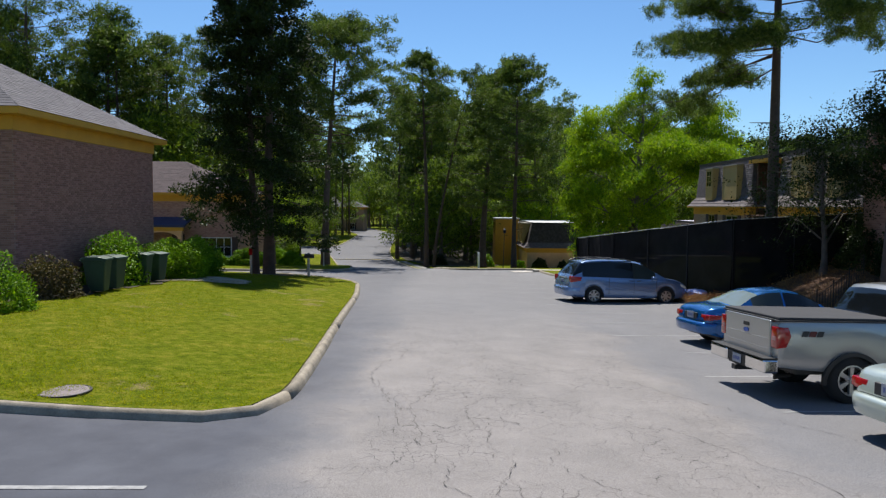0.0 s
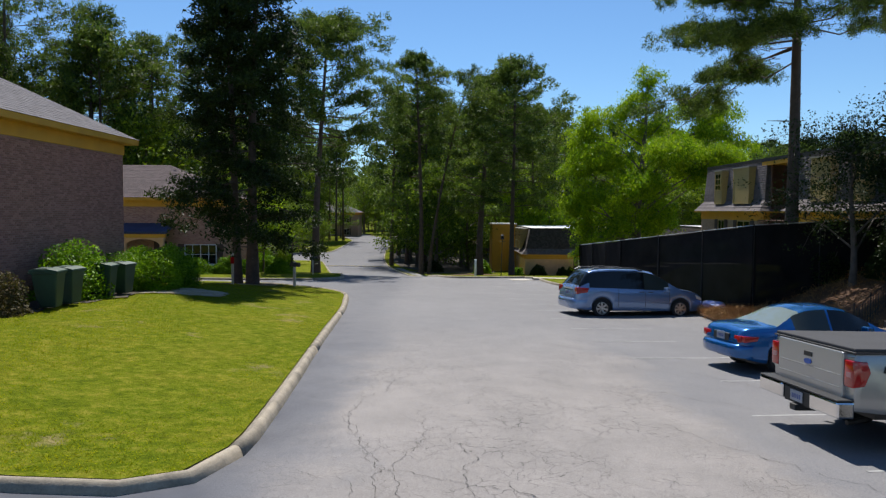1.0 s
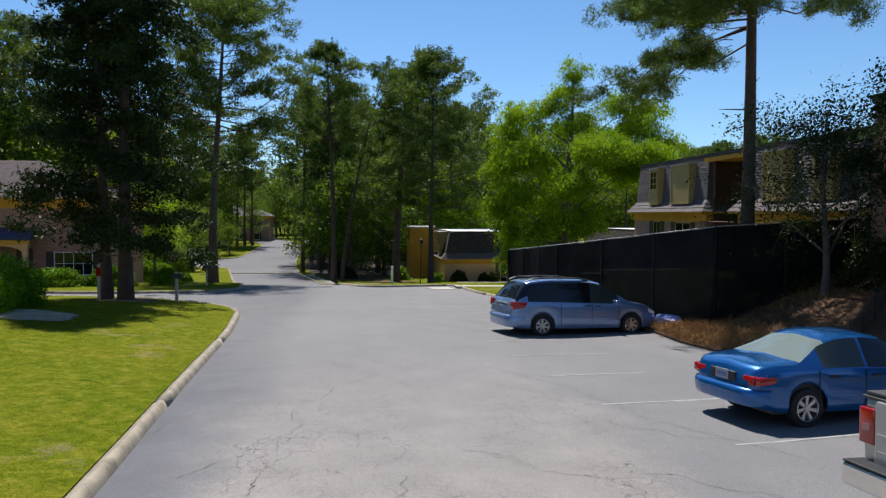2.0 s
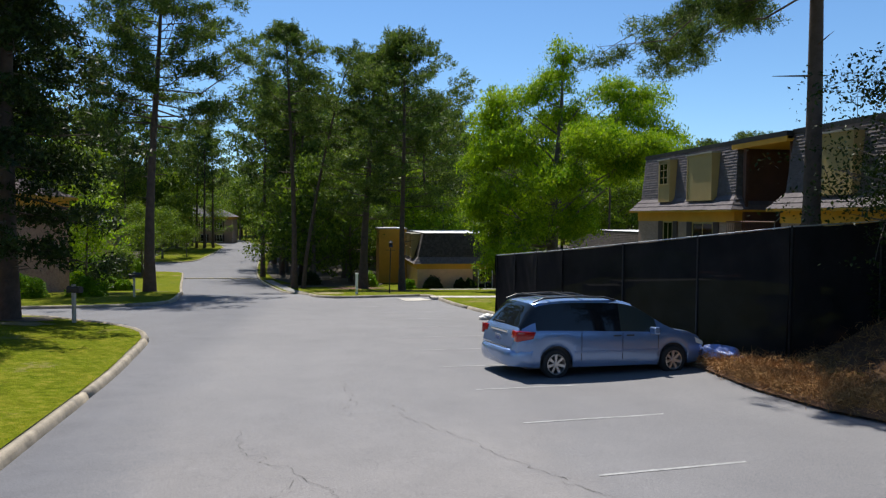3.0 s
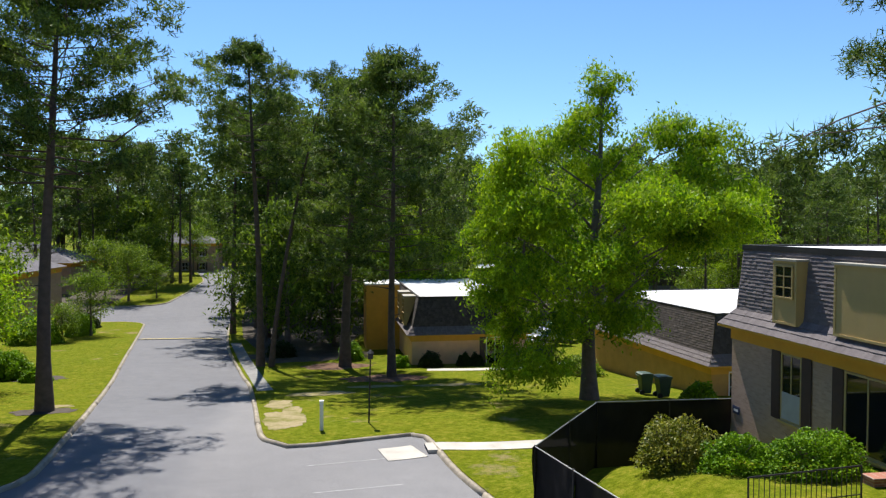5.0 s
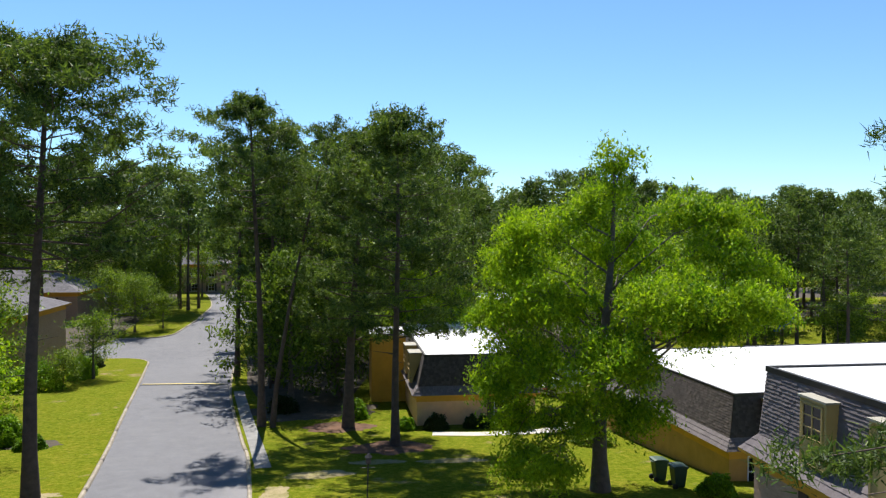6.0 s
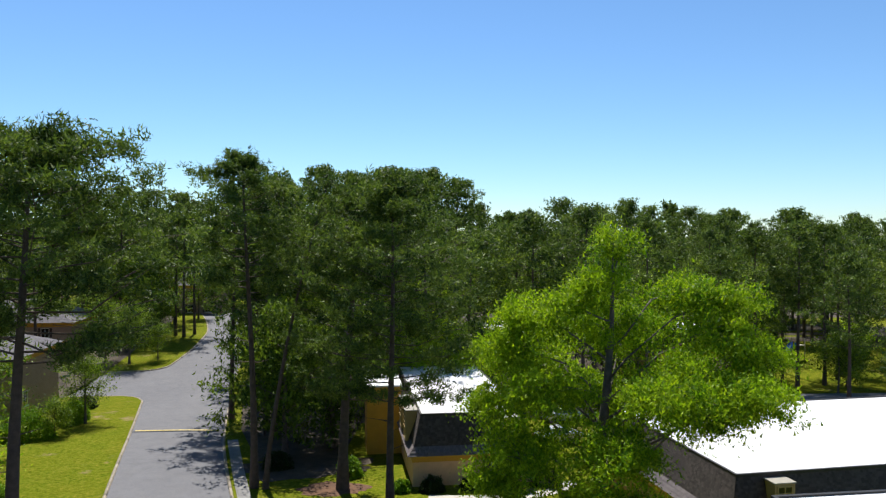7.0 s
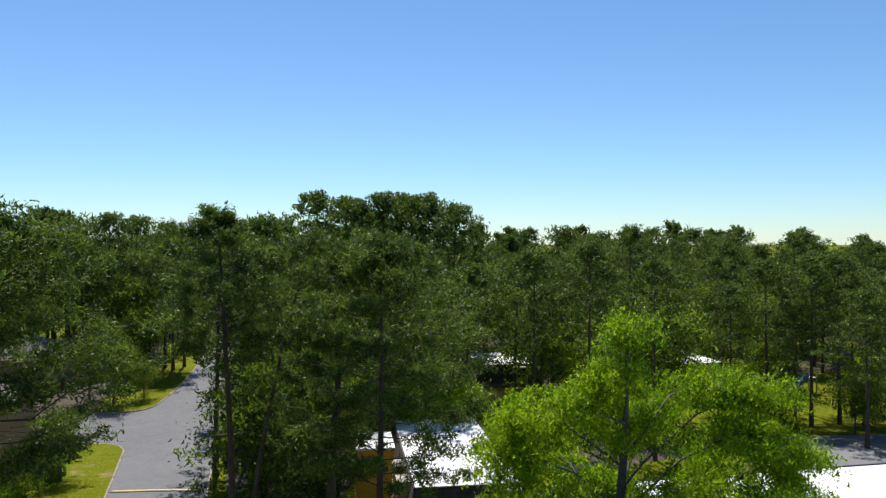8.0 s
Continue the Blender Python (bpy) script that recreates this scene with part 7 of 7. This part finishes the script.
    part("post_cap", boxed(-0.085, 0.085, -0.085, 0.085, 1.12, 1.16, 0.008), WHITE_PAINT, ob)
    ob = thing("lamp_post", "thin black lamp post with small lantern on the verge", "lamp post", pose(4.5, 54.6, land(4.5, 54.6) + 0.1, 0, 1.5, 0))
    part("pole", rod(bmesh.new(), (0, 0, -0.2), (0, 0, 2.6), 0.035, 0.028), IRON, ob)
    bm = boxed(-0.10, 0.10, -0.10, 0.10, 2.62, 2.86, 0.01)
    part("lantern", bm, GLASS, ob)
    part("lantern_cap", rod(bmesh.new(), (0, 0, 2.86), (0, 0, 3.0), 0.15, 0.02), IRON, ob)
    part("crossbar", rod(bmesh.new(), (-0.25, 0, 2.45), (0.25, 0, 2.45), 0.012), IRON, ob)
    for x, y, rx, ry, h, s, lf in ((4.6, 79.3, 1.1, 1.1, 1.7, 41, SHRUB), (9.9, 74.9, 0.95, 0.8, 1.35, 42, DARK), (12.3, 75.1, 0.6, 0.6, 1.0, 43, DARK), (13.2, 75.1, 0.6, 0.6, 1.0, 44, DARK), (17.8, 75.2, 1.1, 1.0, 1.7, 45, DARK), (7.9, 75.2, 0.7, 0.7, 1.0, 46, SHRUB), (20.4, 57.5, 1.0, 0.95, 1.15, 47, SHRUB), (18.8, 69.5, 1.6, 1.4, 1.6, 48, MIDLEAF), (-0.6, 82.0, 1.3, 1.1, 1.5, 49, DARK)):
        shrub("shrub", "rounded shrub by the low blocks", x, y, rx, ry, h, lf, s, 1800, 0.13)
    for x, y in ((18.9, 60.2), (19.2, 58.8)):
        bin_on(pose(x, y, land(x, y) + 0.11, 0, 0, 90), "bins by the white roof block")

    # fence round the yard
    site_fence([(7.62, 41.5), (8.1, 34.8), (11.1, 28.0), (16.1, 28.7), (15.8, 12.0)], [2.37 + grade(41.5), 2.63 + grade(34.8), 3.20 + grade(28.0), 3.5 + grade(28.7), 3.4 + grade(12.0)], "temporary steel fence panel screened with black cloth", "screened fence")
    site_fence([(7.62, 41.5), (10.75, 45.7), (16.6, 48.2)], [2.37 + grade(41.5), 2.44 + grade(45.7), 1.85 + grade(48.2)], "temporary steel fence panel screened with black cloth", "screened fence")
    bag(7.15, 41.0, land(7.15, 41), 0.85, SACK, "white sandbag weighing the fence foot", 1)
    bag(7.45, 38.3, land(7.4, 38.3), 0.95, SACK, "white sandbag weighing the fence foot", 2)
    bag(10.2, 29.2, land(10.2, 29.2) + 0.20, 1.3, BLUE_PLASTIC, "crumpled blue plastic sheet on the bank", 3)

    # yard
    shrub("shrub", "bronze and green shrub in the fenced yard", 11.95, 43.0, 1.3, 1.15, 1.5, YELLOWED, 51, 4800)
    shrub("shrub", "bright green shrub in the fenced yard", 13.0, 41.9, 1.2, 1.0, 1.0, SHRUB, 52, 4000)
    shrub("shrub", "broad bright green shrub below the windows", 14.55, 41.2, 1.6, 1.0, 1.2, SHRUB, 53, 5200)
    for a, b, n in (((8.75, 39.6), (9.85, 37.95), 12), ((9.9, 37.9), (11.35, 38.85), 11), ((11.42, 38.87), (14.3, 39.2), 22)):
        ob = thing("iron_railing", "low black iron railing beside the yard path", "railing")
        a, b = Vector(a), Vector(b)
        za = zb_ = land(*a.lerp(b, 0.5)) + 0.1
        part("top_bar", rod(bmesh.new(), (*a, za + 0.75), (*b, zb_ + 0.75), 0.02, n=8), IRON, ob)
        part("lower_bar", rod(bmesh.new(), (*a, za + 0.12), (*b, zb_ + 0.12), 0.014, n=8), IRON, ob)
        for i in range(n + 1):
            p = a.lerp(b, i / n)
            z = za + (zb_ - za) * i / n
            part("baluster" if 0 < i < n else "end_post", rod(bmesh.new(), (*p, z - 0.05), (*p, z + 0.75), 0.009 if 0 < i < n else 0.02, n=6), IRON, ob)
    ob = thing("brick_steps", "red brick steps with pale treads up to the entry", "steps", pose(15.35, 38.35, land(15.3, 39) - 0.32))
    brick = brick_mat("red_brick", ((0.0, (0.22, 0.085, 0.055)), (0.5, (0.30, 0.12, 0.08)), (1.0, (0.38, 0.17, 0.11))), (0.38, 0.33, 0.28))
    for i in range(4):
        part("riser", boxed(i * 0.30, 1.6, 0, 1.5, -0.2 + (i * 0.17 if i else 0), i * 0.17 + 0.13), brick, ob)
        part("tread", boxed(i * 0.30 - 0.02, i * 0.30 + 0.32, -0.01, 1.51, i * 0.17 + 0.13, i * 0.17 + 0.17, 0.008), WALK, ob)
    for y0 in (-0.35, 1.5):
        part("cheek_wall", boxed(-0.2, 1.6, y0, y0 + 0.35, -0.3, 0.55), brick, ob)
        part("cheek_cap", boxed(-0.23, 1.6, y0 - 0.03, y0 + 0.38, 0.55, 0.61, 0.01), brick, ob)

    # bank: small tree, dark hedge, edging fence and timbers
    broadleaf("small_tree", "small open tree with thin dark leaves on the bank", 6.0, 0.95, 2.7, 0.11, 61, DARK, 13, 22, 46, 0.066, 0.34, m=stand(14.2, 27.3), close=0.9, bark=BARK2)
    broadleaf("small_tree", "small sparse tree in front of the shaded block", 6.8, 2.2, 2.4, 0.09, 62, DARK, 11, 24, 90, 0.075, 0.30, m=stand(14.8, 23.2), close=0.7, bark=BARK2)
    # shrubs enlarged, with dark leaf colour, to deepen the bank's near-black shade
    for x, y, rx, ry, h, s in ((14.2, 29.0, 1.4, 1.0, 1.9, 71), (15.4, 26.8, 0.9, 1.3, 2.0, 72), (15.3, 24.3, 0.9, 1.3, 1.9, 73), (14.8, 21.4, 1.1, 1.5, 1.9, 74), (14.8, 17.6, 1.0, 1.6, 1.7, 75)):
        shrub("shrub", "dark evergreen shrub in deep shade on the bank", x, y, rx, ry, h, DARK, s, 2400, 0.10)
    ob = thing("edging_fence", "low thin iron edging fence on the straw bank", "fence")
    a, b = Vector((11.5, 22.4)), Vector((14.4, 25.0))
    for i in range(19):
        p = a.lerp(b, i / 18)
        z = land(p.x, p.y) + 0.15
        part("picket", rod(bmesh.new(), (*p, z - 0.1), (*p, z + (0.75 if i % 6 else 0.9)), 0.010 if i % 6 else 0.018, n=6), IRON, ob)
    za, zb_ = land(*a) + 0.15, land(*b) + 0.15
    for h in (0.15, 0.68):
        part("rail", rod(bmesh.new(), (*a, za + h), (*b, zb_ + h), 0.011, n=6), IRON, ob)
    timber = plain("dark_timber", (0.10, 0.075, 0.06), 0.9, 0, 0.35, 3, 30, 0.5)
    ob = thing("timber_steps", "weathered timber steps set in the bank", "steps", pose(11.55, 19.2, land(11.6, 19.8) + 0.1, 0, 0, 8))
    for i in range(4):
        part("timber", boxed(i * 0.42, i * 0.42 + 0.2, -0.2, 2.6, i * 0.16 - 0.15, i * 0.16 + 0.14, 0.015), timber, ob)
        part("tread_fill", boxed(i * 0.42 + 0.2, i * 0.42 + 0.42, -0.15, 2.55, i * 0.16 - 0.15, i * 0.16 + 0.11), SAND, ob)

    # down the street
    ob = thing("street_sign", "thin pole with a small blade at the side street", "sign", pose(-25.3, 111.6, land(-25.3, 111.6) + 0.1))
    part("pole", rod(bmesh.new(), (0, 0, -0.2), (0, 0, 2.7), 0.03), STEEL, ob)
    part("blade", boxed(-0.35, 0.35, -0.01, 0.01, 2.5, 2.68), plain("sign_green", (0.02, 0.14, 0.07), 0.5, 0, 0.1, 5, 40, 0), ob)
    mailbox(-22.0, 111.4, 10, 1.1, "grey mailbox bank at the side street")
    # playground beyond the car park
    ob = thing("slide", "bright blue playground slide on a timber tower", "slide", pose(70, 126, land(70, 126) + 0.1, 0, 0, 200))
    blue = plain("blue_slide_plastic", (0.02, 0.13, 0.60), 0.75, 0, 0.1, 4, 40, 0)
    bm = prism(bmesh.new(), [(0, 2.3), (0.5, 2.3), (3.4, 0.35), (4.0, 0.3), (4.0, 0.2), (3.3, 0.25), (0.4, 2.2), (0, 2.2)], "y", -0.4, 0.4)
    part("chute", bm, blue, ob)
    for s in (-1, 1):
        part("chute_side", prism(bmesh.new(), [(0, 2.2), (0, 2.6), (0.6, 2.6), (3.5, 0.6), (4.0, 0.5), (4.0, 0.2), (3.3, 0.25), (0.4, 2.2)], "y", s * 0.4 - 0.04, s * 0.4 + 0.04), blue, ob)
        for x in (-1.4, -0.05):
            part("tower_post", boxed(x - 0.06, x + 0.06, s * 0.6 - 0.06, s * 0.6 + 0.06, -0.2, 3.2), POST, ob)
    part("deck", boxed(-1.45, 0.0, -0.6, 0.6, 2.1, 2.2), POST, ob)
    parking_lines()
    cracks()


build_site()


def lawn_blades():
    """Short tufts of grass on the lawn that the camera passes."""
    r = np.random.default_rng(44)
    pts = []
    while len(pts) < 40000:
        y = 10.1 + 27 * r.random() ** 1.5
        x = r.uniform(-12.3, -2.5)
        if inside((x, y), KERB_LAWN + [(-50, 40)]) and noise.noise((x * 0.8, y * 0.8, 3)) > -0.42:
            pts.append((x, y, land(x, y) + 0.10))
    t = tufts(np.array(pts), r, 3, 0.035, 0.0055, 0.9)
    ob = new("grass", tri_mesh("grass", t, BLADES))
    tagged(ob, "short mown grass blades on the lawn", "grass", kind="stuff")


lawn_blades()


# ---- bricks of the house end ----
def brick_mesh(name, places, nx):
    """Bricks as low blocks standing 9 mm proud, each a closed front with four edges; nx: the wall faces +x, else -y."""
    verts, faces = [], []
    for u, z, w, h, d in places:
        o = len(verts)
        for dd, k in ((0.0, 0.0), (d, 0.004)):
            for a, b in ((u + k, z + k), (u + w - k, z + k), (u + w - k, z + h - k), (u + k, z + h - k)):
                verts.append((dd, a, b) if nx else (a, -dd, b))
        faces += [(o + 4, o + 5, o + 6, o + 7)] + [(o + i, o + (i + 1) % 4, o + 4 + (i + 1) % 4, o + 4 + i) for i in range(4)]
    return mesh_of(name, verts, faces, BRICK_PIECE)


def lay_bricks():
    """Running bond on the two faces of the house end that the car park sees."""
    house = bpy.data.objects["brick_house"]
    wall = [c for c in house.children if c.name.startswith("wall")][0]
    wall.data.materials.clear()
    wall.data.materials.append(MORTAR)
    r = np.random.default_rng(77)
    L, H, gap, course = 0.203, 0.057, 0.010, 0.067
    rest_x, rest_y = [], []
    shared = [brick_mesh("brick", [(0, 0, L - gap, H, d)], True) for d in (0.007, 0.009, 0.011)]
    near = 0
    for k in range(88):
        z = -0.22 + k * course
        if z + H > 5.60:
            break
        y = 21.31 - (L / 2 if k % 2 else 0)
        while y < 31.48:
            a, b = max(y, 21.31), min(y + L - gap, 31.49)
            if b - a > 0.03:
                if 24.2 < y < 27.2 and 3.2 < z < 4.6 and b - a > L - gap - 0.001 and near < 300:
                    near += 1
                    piece("brick", shared[near % 3], wall, "", pose(-12.45, a, z))
                else:
                    rest_x.append((a, z, b - a, H, r.uniform(0.006, 0.012)))
            y += L
        x = -12.46 - (L / 2 if k % 2 else L)
        while x > -19:
            rest_y.append((x, z, L - gap, H, r.uniform(0.006, 0.012)))
            x -= L
    for places, nx, at in ((rest_x, True, (-12.45, 0, 0)), (rest_y, False, (0, 21.3, 0))):
        ob = piece("brickwork", brick_mesh("brickwork", places, nx), wall, "", pose(*at))
        tagged(ob, "taupe bricks in running bond", kind="stuff")


lay_bricks()
